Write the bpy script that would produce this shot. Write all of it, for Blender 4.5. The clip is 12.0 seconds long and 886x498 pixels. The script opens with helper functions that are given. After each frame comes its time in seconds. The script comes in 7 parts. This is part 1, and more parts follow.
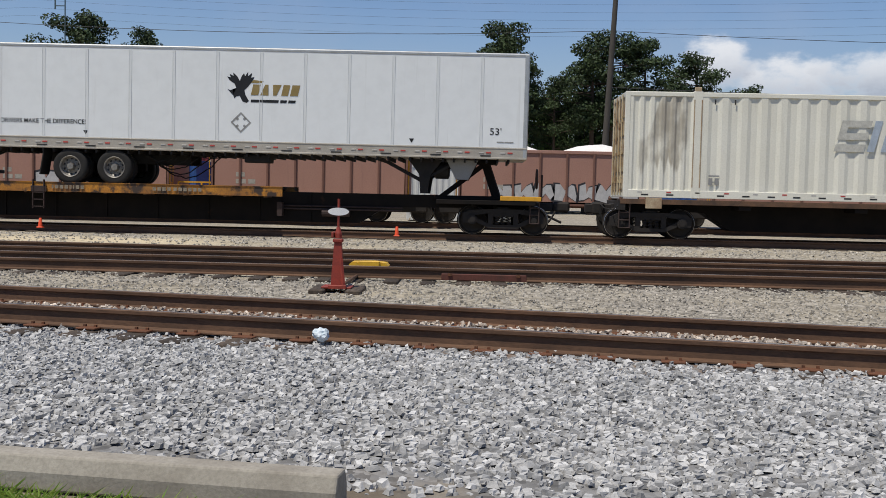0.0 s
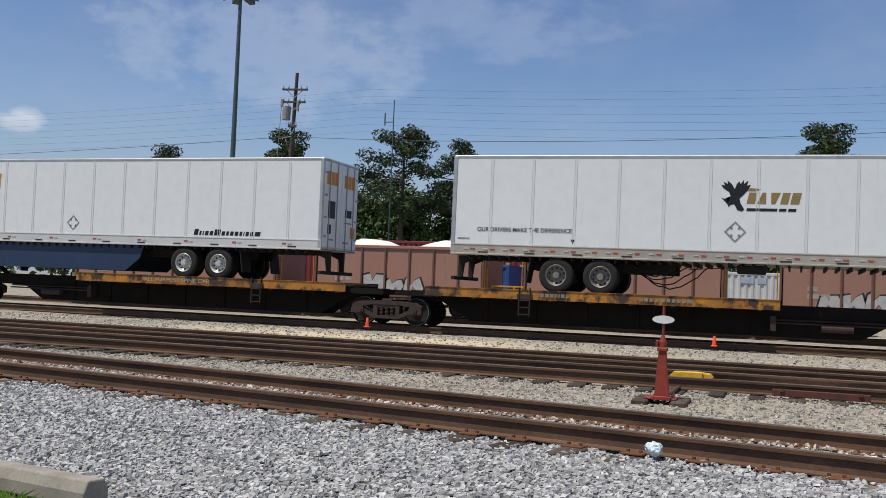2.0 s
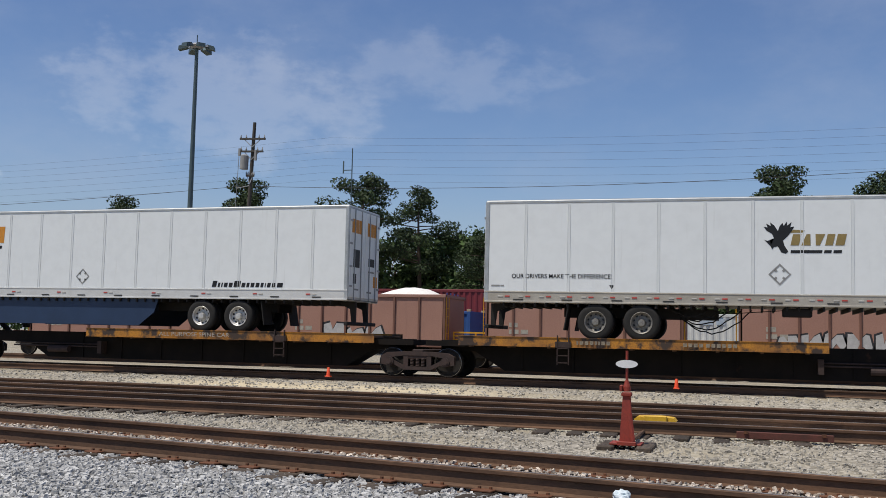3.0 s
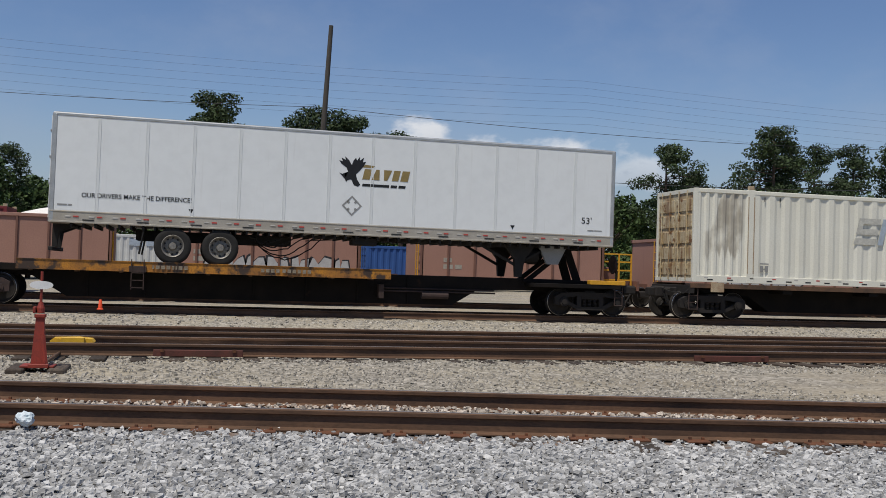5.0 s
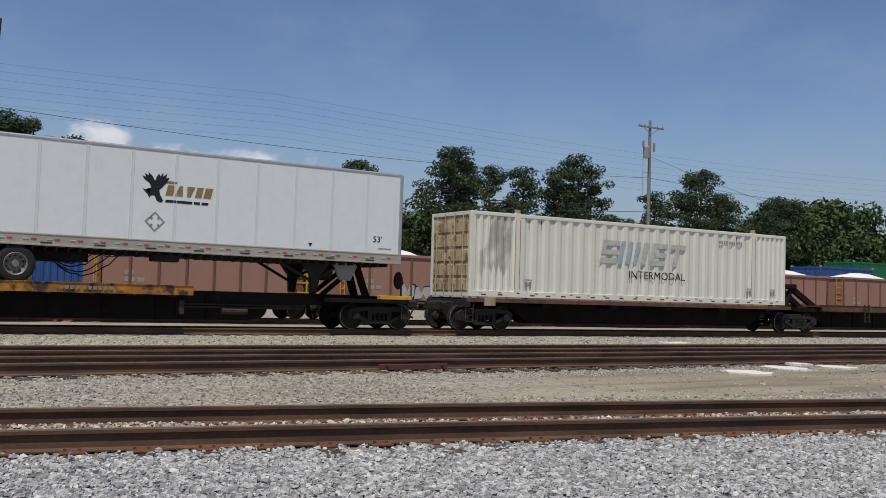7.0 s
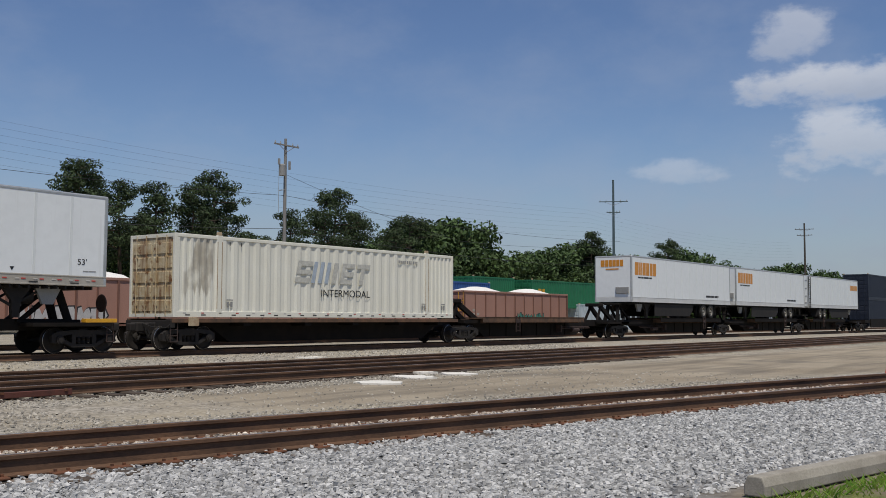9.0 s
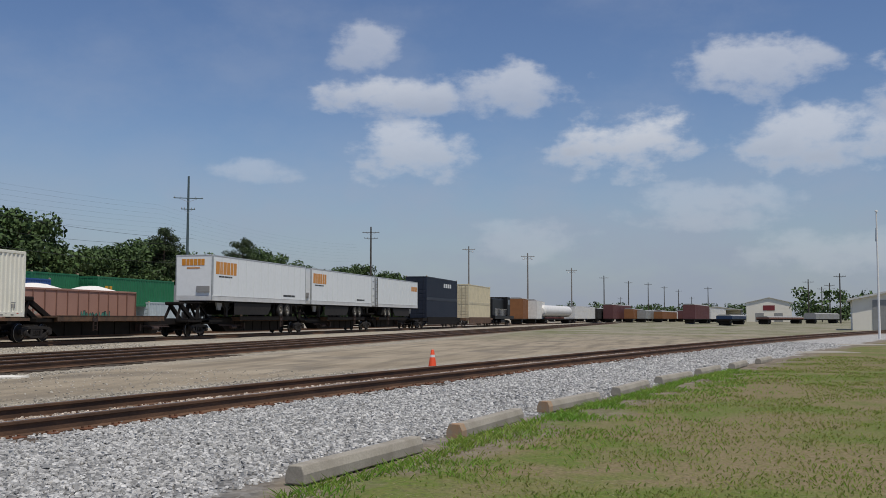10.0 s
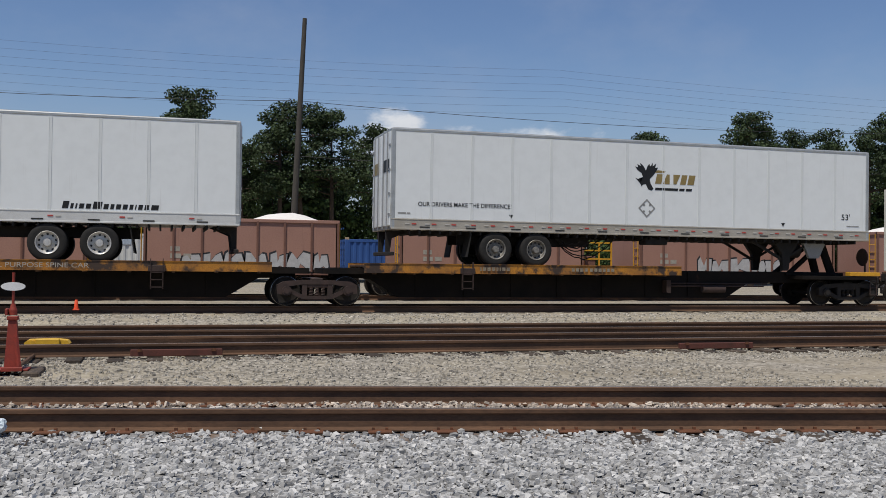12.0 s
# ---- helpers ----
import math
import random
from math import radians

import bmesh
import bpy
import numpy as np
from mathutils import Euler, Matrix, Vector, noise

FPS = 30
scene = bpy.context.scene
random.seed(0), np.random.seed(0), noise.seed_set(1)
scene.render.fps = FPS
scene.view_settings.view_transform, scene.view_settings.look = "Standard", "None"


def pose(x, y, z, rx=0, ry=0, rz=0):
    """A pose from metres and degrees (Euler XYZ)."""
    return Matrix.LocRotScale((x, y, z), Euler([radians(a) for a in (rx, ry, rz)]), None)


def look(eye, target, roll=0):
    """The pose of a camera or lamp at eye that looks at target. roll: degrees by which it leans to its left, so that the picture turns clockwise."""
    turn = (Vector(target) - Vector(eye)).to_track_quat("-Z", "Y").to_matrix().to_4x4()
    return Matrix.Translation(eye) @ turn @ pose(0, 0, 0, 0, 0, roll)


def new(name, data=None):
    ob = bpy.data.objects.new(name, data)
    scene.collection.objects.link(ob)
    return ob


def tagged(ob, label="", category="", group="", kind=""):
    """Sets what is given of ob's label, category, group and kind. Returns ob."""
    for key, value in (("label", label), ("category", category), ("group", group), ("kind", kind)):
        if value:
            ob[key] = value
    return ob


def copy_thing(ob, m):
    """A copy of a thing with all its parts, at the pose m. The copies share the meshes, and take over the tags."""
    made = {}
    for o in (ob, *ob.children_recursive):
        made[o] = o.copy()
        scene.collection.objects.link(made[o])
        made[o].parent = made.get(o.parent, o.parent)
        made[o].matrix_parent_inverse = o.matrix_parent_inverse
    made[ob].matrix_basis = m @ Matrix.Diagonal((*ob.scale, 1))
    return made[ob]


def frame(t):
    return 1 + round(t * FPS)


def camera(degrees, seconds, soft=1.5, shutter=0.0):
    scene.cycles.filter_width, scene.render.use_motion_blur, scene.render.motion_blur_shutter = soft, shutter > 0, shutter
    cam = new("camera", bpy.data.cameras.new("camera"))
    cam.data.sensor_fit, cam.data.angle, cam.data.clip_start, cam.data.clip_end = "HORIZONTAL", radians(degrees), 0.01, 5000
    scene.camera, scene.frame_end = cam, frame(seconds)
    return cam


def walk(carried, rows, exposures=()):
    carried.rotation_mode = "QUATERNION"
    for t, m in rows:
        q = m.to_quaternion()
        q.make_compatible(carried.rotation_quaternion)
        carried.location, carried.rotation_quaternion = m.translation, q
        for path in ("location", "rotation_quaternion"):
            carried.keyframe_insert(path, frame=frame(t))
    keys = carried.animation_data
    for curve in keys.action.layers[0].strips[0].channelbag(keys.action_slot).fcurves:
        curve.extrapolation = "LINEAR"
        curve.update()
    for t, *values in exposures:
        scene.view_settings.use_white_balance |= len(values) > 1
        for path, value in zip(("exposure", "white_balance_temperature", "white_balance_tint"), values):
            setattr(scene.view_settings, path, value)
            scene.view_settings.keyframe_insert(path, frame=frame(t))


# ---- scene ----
# ---------------------------------------------------------------- camera
cam = camera(47.7, 12.0, soft=0.75)
PATH = [
    (0, (0.243, 0.133, 1.153), (-0.102, 10.112, 0.599), 1.28),
    (0.5, (0.105, 0.108, 1.153), (0.005, 10.097, 0.699), 1.24),
    (1, (0.023, 0.169, 1.137), (-0.721, 10.140, 1.002), 1.28),
    (1.5, (0.008, 0.247, 1.127), (-1.858, 10.068, 1.394), 1.26),
    (2, (-0.040, 0.265, 1.150), (-3.356, 9.691, 1.554), 2.35),
    (2.5, (-0.045, 0.350, 1.132), (-3.249, 9.801, 1.771), 2.59),
    (3, (-0.081, 0.348, 1.170), (-3.023, 9.865, 2.049), 1.23),
    (3.5, (-0.076, 0.195, 1.200), (-0.751, 10.109, 2.321), -0.82),
    (3.7, (-0.080, 0.120, 1.208), (-0.259, 10.076, 2.121), -0.56),
    (5.3, (0.125, -0.015, 1.185), (3.298, 9.467, 1.378), 1.90),
    (5.5, (0.126, -0.062, 1.183), (3.742, 9.259, 1.380), 1.80),
    (6, (0.128, -0.070, 1.171), (4.316, 9.008, 1.404), 1.87),
    (6.5, (0.105, -0.080, 1.160), (4.868, 8.707, 1.480), 2.05),
    (6.7, (0.040, -0.090, 1.160), (5.193, 8.472, 1.531), 2.00),
    (8.3, (0.060, 0.060, 1.178), (5.601, 8.337, 2.067), 0.60),
    (8.5, (0.050, 0.060, 1.160), (6.283, 7.830, 2.013), 0.40),
    (9, (0.010, -0.130, 1.140), (7.942, 5.920, 1.834), 0.16),
    (9.5, (-0.140, -0.380, 1.160), (9.004, 3.600, 1.908), 0.00),
    (10, (-0.180, -0.430, 1.152), (9.526, 1.876, 1.838), 0.10),
    (10.5, (-0.130, -0.280, 1.145), (9.331, 2.887, 1.832), -0.12),
    (11, (0.010, -0.046, 1.140), (7.765, 6.217, 1.933), -2.55),
    (11.5, (0.000, 0.085, 1.210), (5.598, 8.361, 1.631), -1.12),
    (12, (0.124, 0.249, 1.188), (2.820, 9.877, 1.354), 0.60),
]
walk(cam, [(t, look(eye, target, roll)) for t, eye, target, roll in PATH],
     exposures=[(0, 0.06), (1, 0.09), (2.5, 0.12), (3.5, 0.04), (5.5, -0.10), (8.5, -0.14), (10, -0.16), (12, -0.10)])

# ---------------------------------------------------------------- light
SUN_EL, SUN_AZ = 67.0, 222.0          # degrees; azimuth clockwise from +y
sun_dir = Vector((math.sin(radians(SUN_AZ)) * math.cos(radians(SUN_EL)),
                  math.cos(radians(SUN_AZ)) * math.cos(radians(SUN_EL)), math.sin(radians(SUN_EL))))
sun = new("sun", bpy.data.lights.new("sun", "SUN"))
sun.data.energy, sun.data.angle, sun.data.color = 4.0, radians(0.6), (1.0, 0.94, 0.84)
sun.matrix_world = look(sun_dir * 50, (0, 0, 0))

world = bpy.data.worlds.new("sky")
scene.world = world
world.use_nodes = True


def link(tree, a, b):
    tree.links.new(a, b)


# cumulus of the day: bearing, height, half width, half height in degrees, thickness
CUMULUS = [(72.1, 15.2, 2.6, 1.7, 0.55), (74.0, 12.6, 5.5, 1.5, 0.8), (80.5, 13.0, 4.5, 1.7, 0.7), (75.0, 9.6, 4.0, 2.2, 0.75), (87.0, 9.8, 4.6, 2.1, 0.95),
           (94.3, 13.6, 4.6, 2.2, 0.7), (97.2, 9.7, 5.2, 2.2, 0.75), (12.8, 7.1, 2.6, 1.7, 1.15), (16.5, 6.3, 4.2, 1.7, 1.15), (21.0, 6.6, 4.6, 1.5, 1.1), (25.5, 6.0, 3.2, 1.2, 0.7), (-30.0, 13.0, 10.0, 4.0, 0.22), (-17.0, 15.0, 8.0, 2.4, 0.14), (-42.6, 7.9, 1.6, 0.9, 0.7),
           (104.0, 12.0, 5.0, 2.5, 0.8), (66.0, 8.2, 3.0, 0.8, 0.35), (110.0, 6.5, 6.0, 1.8, 0.7), (92.0, 6.2, 5.0, 1.6, 0.32), (81.5, 4.4, 4.0, 1.4, 0.22), (98, 3.6, 6.0, 1.4, 0.25)]
SKY_STRENGTH = 0.086


def sky_world():
    tr = world.node_tree
    n = tr.nodes
    bg = n["Background"]

    def calc(op, a, c=0.0, d=0.0):
        x = n.new("ShaderNodeMath")
        x.operation = op
        for i, v in enumerate((a, c, d)):
            if isinstance(v, (int, float)):
                x.inputs[i].default_value = v
            else:
                link(tr, v, x.inputs[i])
        return x.outputs[0]

    def ramp(v, lo, hi, to=1.0, smooth=True):
        r = n.new("ShaderNodeMapRange")
        r.interpolation_type = "SMOOTHSTEP" if smooth else "LINEAR"
        r.inputs[1].default_value, r.inputs[2].default_value, r.inputs[4].default_value = lo, hi, to
        link(tr, v, r.inputs[0])
        return r.outputs[0]

    def blend(f, a, c):
        x = n.new("ShaderNodeMix")
        x.data_type = "RGBA"
        link(tr, f, x.inputs[0])
        for i, v in ((6, a), (7, c)):
            if isinstance(v, tuple):
                x.inputs[i].default_value = (*v, 1)
            else:
                link(tr, v, x.inputs[i])
        return x.outputs[2]

    sky = n.new("ShaderNodeTexSky")
    sky.sky_type, sky.sun_disc = "NISHITA", False
    sky.sun_elevation, sky.sun_rotation = radians(SUN_EL), radians(SUN_AZ)
    sky.air_density, sky.dust_density, sky.ozone_density = 1.0, 0.35, 3.0
    hue = n.new("ShaderNodeHueSaturation")
    hue.inputs["Saturation"].default_value = 1.11
    hue.inputs["Hue"].default_value = 0.51
    hue.inputs["Value"].default_value = 1.10
    link(tr, sky.outputs[0], hue.inputs["Color"])
    co = n.new("ShaderNodeTexCoord")
    sep = n.new("ShaderNodeSeparateXYZ")
    link(tr, co.outputs["Generated"], sep.inputs[0])
    az = calc("MULTIPLY", calc("ARCTAN2", sep.outputs[0], sep.outputs[1]), 57.2958)
    el = calc("MULTIPLY", calc("ARCSINE", sep.outputs[2]), 57.2958)
    cmb = n.new("ShaderNodeCombineXYZ")
    link(tr, az, cmb.inputs[0])
    link(tr, calc("MULTIPLY", el, 1.7), cmb.inputs[1])

    def puffs(scale, detail, rough, off):
        mp = n.new("ShaderNodeMapping")
        mp.inputs["Location"].default_value = off
        link(tr, cmb.outputs[0], mp.inputs[0])
        z = n.new("ShaderNodeTexNoise")
        z.inputs["Scale"].default_value = scale
        z.inputs["Detail"].default_value = detail
        z.inputs["Roughness"].default_value = rough
        link(tr, mp.outputs[0], z.inputs["Vector"])
        return z.outputs[0]

    lumps = puffs(0.34, 8, 0.58, (3, 1, 0))
    thin = puffs(0.085, 6, 0.6, (11, 5, 0))
    veil = calc("MULTIPLY", ramp(thin, 0.40, 0.75), 0.24)
    # more haze towards the far end of the yard, low over the horizon
    low = calc("MULTIPLY", ramp(az, 20, 80, 0.7), ramp(el, 14, 1))
    veil = calc("MAXIMUM", veil, calc("MULTIPLY", low, ramp(puffs(0.16, 5, 0.6, (0, 9, 0)), 0.30, 0.70)))
    col = blend(veil, hue.outputs[0], (4.5, 5.1, 6.5))
    haze = calc("MULTIPLY", ramp(el, 11, -1), 0.8)
    col = blend(haze, col, (3.3, 3.85, 5.0))
    total, shade = None, None
    for a0, e0, w, h, k in CUMULUS:
        u = calc("MULTIPLY", calc("SUBTRACT", az, a0), 1 / w)
        v = calc("MULTIPLY", calc("SUBTRACT", el, e0), 1 / h)
        r = calc("SUBTRACT", 1.0, calc("ADD", calc("MULTIPLY", u, u), calc("MULTIPLY", v, v)))
        r = calc("MAXIMUM", r, -2.0)
        dens = calc("MULTIPLY", ramp(calc("MULTIPLY_ADD", calc("SUBTRACT", lumps, 0.5), 3.6, r), 0.0, 1.05), k)
        sh = calc("MULTIPLY", dens, ramp(calc("MULTIPLY_ADD", calc("SUBTRACT", lumps, 0.5), -1.0, v), 0.7, -0.9))
        total = dens if total is None else calc("MAXIMUM", total, dens)
        shade = sh if shade is None else calc("MAXIMUM", shade, sh)
    tone = blend(shade, (9.4, 9.5, 9.8), (4.7, 5.1, 6.0))
    col = blend(calc("MULTIPLY", total, 0.77), col, tone)
    link(tr, col, bg.inputs[0])
    bg.inputs[1].default_value = SKY_STRENGTH


sky_world()


# ---------------------------------------------------------------- materials
def mat(name, base, rough=0.6, metal=0.0, dark=None, scale=6.0, amount=0.5, fine=60.0, bump=0.15, dist=0.004,
        rust=None, rust_at=0.62, spec=0.4, vary=0.0, stretch=(1, 1, 1), islands=False, streak=None, streak_at=0.6, grime=0.0):
    """A painted or mineral surface: two scales of tone, fine relief, optional patches of rust and runs of dirt."""
    m = bpy.data.materials.new(name)
    m.use_nodes = True
    tr = m.node_tree
    n = tr.nodes
    b = n["Principled BSDF"]
    b.inputs["Roughness"].default_value = rough
    b.inputs["Metallic"].default_value = metal
    b.inputs["Specular IOR Level"].default_value = spec
    geo = n.new("ShaderNodeTexCoord")
    mp = n.new("ShaderNodeMapping")
    mp.inputs["Scale"].default_value = stretch
    link(tr, geo.outputs["Object"], mp.inputs[0])

    def noise_of(s, det=4.0, vec=mp.outputs[0]):
        z = n.new("ShaderNodeTexNoise")
        z.inputs["Scale"].default_value = s
        z.inputs["Detail"].default_value = det
        z.inputs["Roughness"].default_value = 0.6
        link(tr, vec, z.inputs["Vector"])
        return z.outputs[0]

    def ramp(v, lo, hi, to=1.0):
        r = n.new("ShaderNodeMapRange")
        r.inputs[1].default_value, r.inputs[2].default_value, r.inputs[4].default_value = lo, hi, to
        link(tr, v, r.inputs[0])
        return r.outputs[0]

    def mix(f, a, c):
        x = n.new("ShaderNodeMix")
        x.data_type = "RGBA"
        link(tr, f, x.inputs[0])
        for i, v in ((6, a), (7, c)):
            if isinstance(v, tuple):
                x.inputs[i].default_value = (*v, 1)
            else:
                link(tr, v, x.inputs[i])
        return x.outputs[2]

    dark = dark or tuple(c * 0.6 for c in base)
    col = mix(ramp(noise_of(scale), 0.35, 0.7, amount), base, dark)
    col = mix(ramp(noise_of(fine, 2.0), 0.4, 0.75, amount * 0.6), col, tuple(c * 0.75 for c in dark))
    if streak:
        ms = n.new("ShaderNodeMapping")
        ms.inputs["Scale"].default_value = (3.0, 3.0, 0.18)
        link(tr, geo.outputs["Object"], ms.inputs[0])
        col = mix(ramp(noise_of(2.2, 5.0, ms.outputs[0]), streak_at, streak_at + 0.14, 0.75), col, streak)
    if rust:
        col = mix(ramp(noise_of(scale * 1.7, 6.0), rust_at, rust_at + 0.1), col, rust)
    if vary:
        info = n.new("ShaderNodeNewGeometry" if islands else "ShaderNodeObjectInfo")
        hsv = n.new("ShaderNodeHueSaturation")
        link(tr, ramp(info.outputs["Random Per Island" if islands else "Random"], 0, 1, 1), hsv.inputs["Value"])
        hsv.inputs["Value"].links[0].from_node.inputs[3].default_value = 1 - vary
        hsv.inputs["Value"].links[0].from_node.inputs[4].default_value = 1 + vary
        link(tr, col, hsv.inputs["Color"])
        col = hsv.outputs[0]
    link(tr, col, b.inputs["Base Color"])
    if bump:
        bp = n.new("ShaderNodeBump")
        bp.inputs["Strength"].default_value = bump
        bp.inputs["Distance"].default_value = dist
        link(tr, noise_of(fine, 5.0), bp.inputs["Height"])
        link(tr, bp.outputs[0], b.inputs["Normal"])
    return m


M = {}
M["trailer"] = mat("trailer_white", (0.765, 0.79, 0.785), 0.34, dark=(0.725, 0.745, 0.735), scale=0.5, amount=0.30, fine=3, bump=0.012,
                   streak=(0.66, 0.675, 0.66), streak_at=0.62)
M["rail_trim"] = mat("aluminium_trim", (0.52, 0.53, 0.52), 0.42, 0.55, scale=3, amount=0.5, fine=40, bump=0.05)
M["trailer_sill"] = mat("aluminium_sill", (0.46, 0.43, 0.37), 0.55, 0.2, dark=(0.31, 0.275, 0.22), scale=2.0, amount=0.6, bump=0.05)
M["red_tape"] = mat("red_tape", (0.50, 0.075, 0.06), 0.35, bump=0)
M["pale_sill"] = mat("pale_painted_sill", (0.62, 0.63, 0.62), 0.5, dark=(0.45, 0.44, 0.41), scale=2.0, amount=0.5, bump=0.04)
M["dull_tape"] = mat("dull_white_tape", (0.52, 0.50, 0.46), 0.5, bump=0)
M["white_tape"] = mat("white_tape", (0.75, 0.75, 0.73), 0.35, bump=0)
M["dark_slot"] = mat("dark_slot", (0.03, 0.03, 0.03), 0.7, bump=0)
M["black_ink"] = mat("black_lettering", (0.015, 0.015, 0.016), 0.45, bump=0)
M["gold_ink"] = mat("gold_lettering", (0.30, 0.22, 0.08), 0.4, bump=0)
M["orange_ink"] = mat("orange_lettering", (0.66, 0.27, 0.03), 0.4, bump=0)
M["white_ink"] = mat("white_lettering", (0.44, 0.41, 0.35), 0.6, scale=8, amount=0.8, bump=0)
M["worn_ink"] = mat("worn_lettering", (0.30, 0.26, 0.19), 0.7, dark=(0.16, 0.12, 0.08), scale=14, amount=0.9, bump=0)
M["faded_ink"] = mat("faded_lettering", (0.60, 0.59, 0.52), 0.55, scale=9, amount=0.8, bump=0)
M["blue_ink"] = mat("faded_blue", (0.44, 0.51, 0.58), 0.55, scale=7, amount=0.7, bump=0)
M["skirt"] = mat("blue_skirt", (0.022, 0.045, 0.10), 0.45, scale=2, bump=0.02)
M["tyre"] = mat("tyre_rubber", (0.012, 0.0115, 0.011), 0.85, dark=(0.028, 0.026, 0.023), scale=8, bump=0.2)
M["steel_wheel"] = mat("steel_disc_wheel", (0.30, 0.29, 0.26), 0.5, 0.4, dark=(0.12, 0.10, 0.085), scale=12, amount=0.8)
M["bright_rim"] = mat("aluminium_rim", (0.62, 0.61, 0.58), 0.4, 0.35, dark=(0.40, 0.38, 0.35), scale=9, amount=0.5)
M["underframe"] = mat("underframe_black", (0.010, 0.0095, 0.009), 0.8, dark=(0.022, 0.018, 0.015), scale=3, amount=0.9, bump=0.2)
M["car_black"] = mat("car_black", (0.008, 0.0075, 0.007), 0.75, dark=(0.020, 0.015, 0.012), scale=1.6, amount=0.8, spec=0.12, bump=0.25, rust=(0.035, 0.019, 0.012), rust_at=0.68)
M["car_yellow"] = mat("car_yellow", (0.52, 0.22, 0.02), 0.6, dark=(0.20, 0.09, 0.03), scale=1.3, amount=0.95, fine=25, bump=0.15, rust=(0.05, 0.032, 0.022), rust_at=0.49)
M["bright_yellow"] = mat("safety_yellow", (0.70, 0.36, 0.02), 0.5, dark=(0.45, 0.22, 0.03), scale=7, amount=0.6)
M["car_deck"] = mat("deck_rusty", (0.16, 0.085, 0.045), 0.8, dark=(0.05, 0.035, 0.025), scale=2.2, amount=0.9, bump=0.3)
M["bogie"] = mat("bogie_steel", (0.022, 0.018, 0.015), 0.8, dark=(0.012, 0.01, 0.009), scale=5, amount=0.8, bump=0.3)
M["bogie_brown"] = mat("bogie_brown", (0.06, 0.036, 0.030), 0.8, dark=(0.028, 0.02, 0.017), scale=5, amount=0.8, bump=0.3)
M["bright_steel"] = mat("worn_steel", (0.50, 0.48, 0.46), 0.28, 0.9, scale=10, amount=0.4, bump=0.05)
M["rail"] = mat("rail_rust", (0.15, 0.080, 0.044), 0.8, dark=(0.048, 0.027, 0.016), scale=3, amount=0.8, fine=50, bump=0.35, stretch=(0.3, 1, 1))
M["tie"] = mat("tie_timber", (0.10, 0.075, 0.055), 0.9, dark=(0.035, 0.028, 0.022), scale=6, amount=0.9, fine=45, bump=0.6, dist=0.01, vary=0.35, stretch=(5, 0.6, 5))
M["plate"] = mat("tie_plate_rust", (0.16, 0.062, 0.028), 0.85, dark=(0.06, 0.03, 0.018), scale=14, amount=0.8, bump=0.4)
M["container"] = mat("container_cream", (0.75, 0.735, 0.635), 0.5, dark=(0.66, 0.635, 0.52), scale=0.9, amount=0.5, fine=22, bump=0.06,
                     streak=(0.50, 0.47, 0.38), streak_at=0.64, rust=(0.30, 0.15, 0.06), rust_at=0.74)
M["container_end"] = mat("container_end_rusty", (0.62, 0.56, 0.40), 0.6, dark=(0.40, 0.27, 0.12), scale=2.0, amount=0.9, bump=0.15, streak=(0.20, 0.10, 0.045), streak_at=0.50, rust=(0.18, 0.085, 0.035), rust_at=0.55)
M["rusty_post"] = mat("rusty_post", (0.50, 0.42, 0.28), 0.65, dark=(0.22, 0.11, 0.05), scale=3.5, amount=0.9, bump=0.2)
M["hopper"] = mat("hopper_brown", (0.37, 0.205, 0.155), 0.75, dark=(0.31, 0.165, 0.125), scale=0.7, amount=0.6, fine=20, bump=0.06, streak=(0.28, 0.155, 0.12), streak_at=0.6)
M["hopper_rib"] = mat("hopper_rib", (0.19, 0.095, 0.07), 0.8, scale=3)
M["hopper_far"] = mat("hopper_maroon", (0.13, 0.05, 0.05), 0.75, scale=1.5)
M["load"] = mat("crushed_stone_load", (0.80, 0.77, 0.72), 0.95, dark=(0.66, 0.63, 0.58), scale=6, amount=0.5, fine=80, bump=0.5, dist=0.02)
M["graffiti_white"] = mat("graffiti_white", (0.50, 0.50, 0.50), 0.6, scale=6, bump=0)
M["graffiti_dark"] = mat("graffiti_dark", (0.03, 0.03, 0.035), 0.6, bump=0)
M["graffiti_green"] = mat("graffiti_green", (0.06, 0.22, 0.17), 0.6, scale=5, bump=0)
M["red_box"] = mat("red_container", (0.20, 0.028, 0.032), 0.55, scale=1.2, streak=(0.15, 0.025, 0.026))
M["blue_box"] = mat("blue_container", (0.035, 0.10, 0.30), 0.55, scale=1.2)
M["green_box"] = mat("green_container", (0.02, 0.16, 0.07), 0.55, scale=1.2)
M["white_box"] = mat("white_container", (0.62, 0.63, 0.60), 0.55, scale=1.2)
M["grey_box"] = mat("grey_container", (0.45, 0.52, 0.55), 0.55, scale=1.2)
M["navy_box"] = mat("navy_container", (0.016, 0.022, 0.038), 0.5, scale=1.2)
M["cream_box"] = mat("cream_container", (0.62, 0.55, 0.38), 0.55, scale=1.2)
M["loco_black"] = mat("locomotive_black", (0.010, 0.0105, 0.012), 0.5, scale=2, spec=0.2)
M["orange_box"] = mat("orange_paint", (0.24, 0.10, 0.035), 0.6, scale=1.2)
M["tank_white"] = mat("tank_white", (0.70, 0.69, 0.66), 0.5, scale=1.5, streak=(0.5, 0.48, 0.44))
M["far_grey"] = mat("weathered_grey", (0.30, 0.30, 0.29), 0.7, scale=1.5)
M["building"] = mat("warehouse_sheet", (0.80, 0.76, 0.66), 0.6, dark=(0.72, 0.68, 0.58), scale=0.6, bump=0.02)
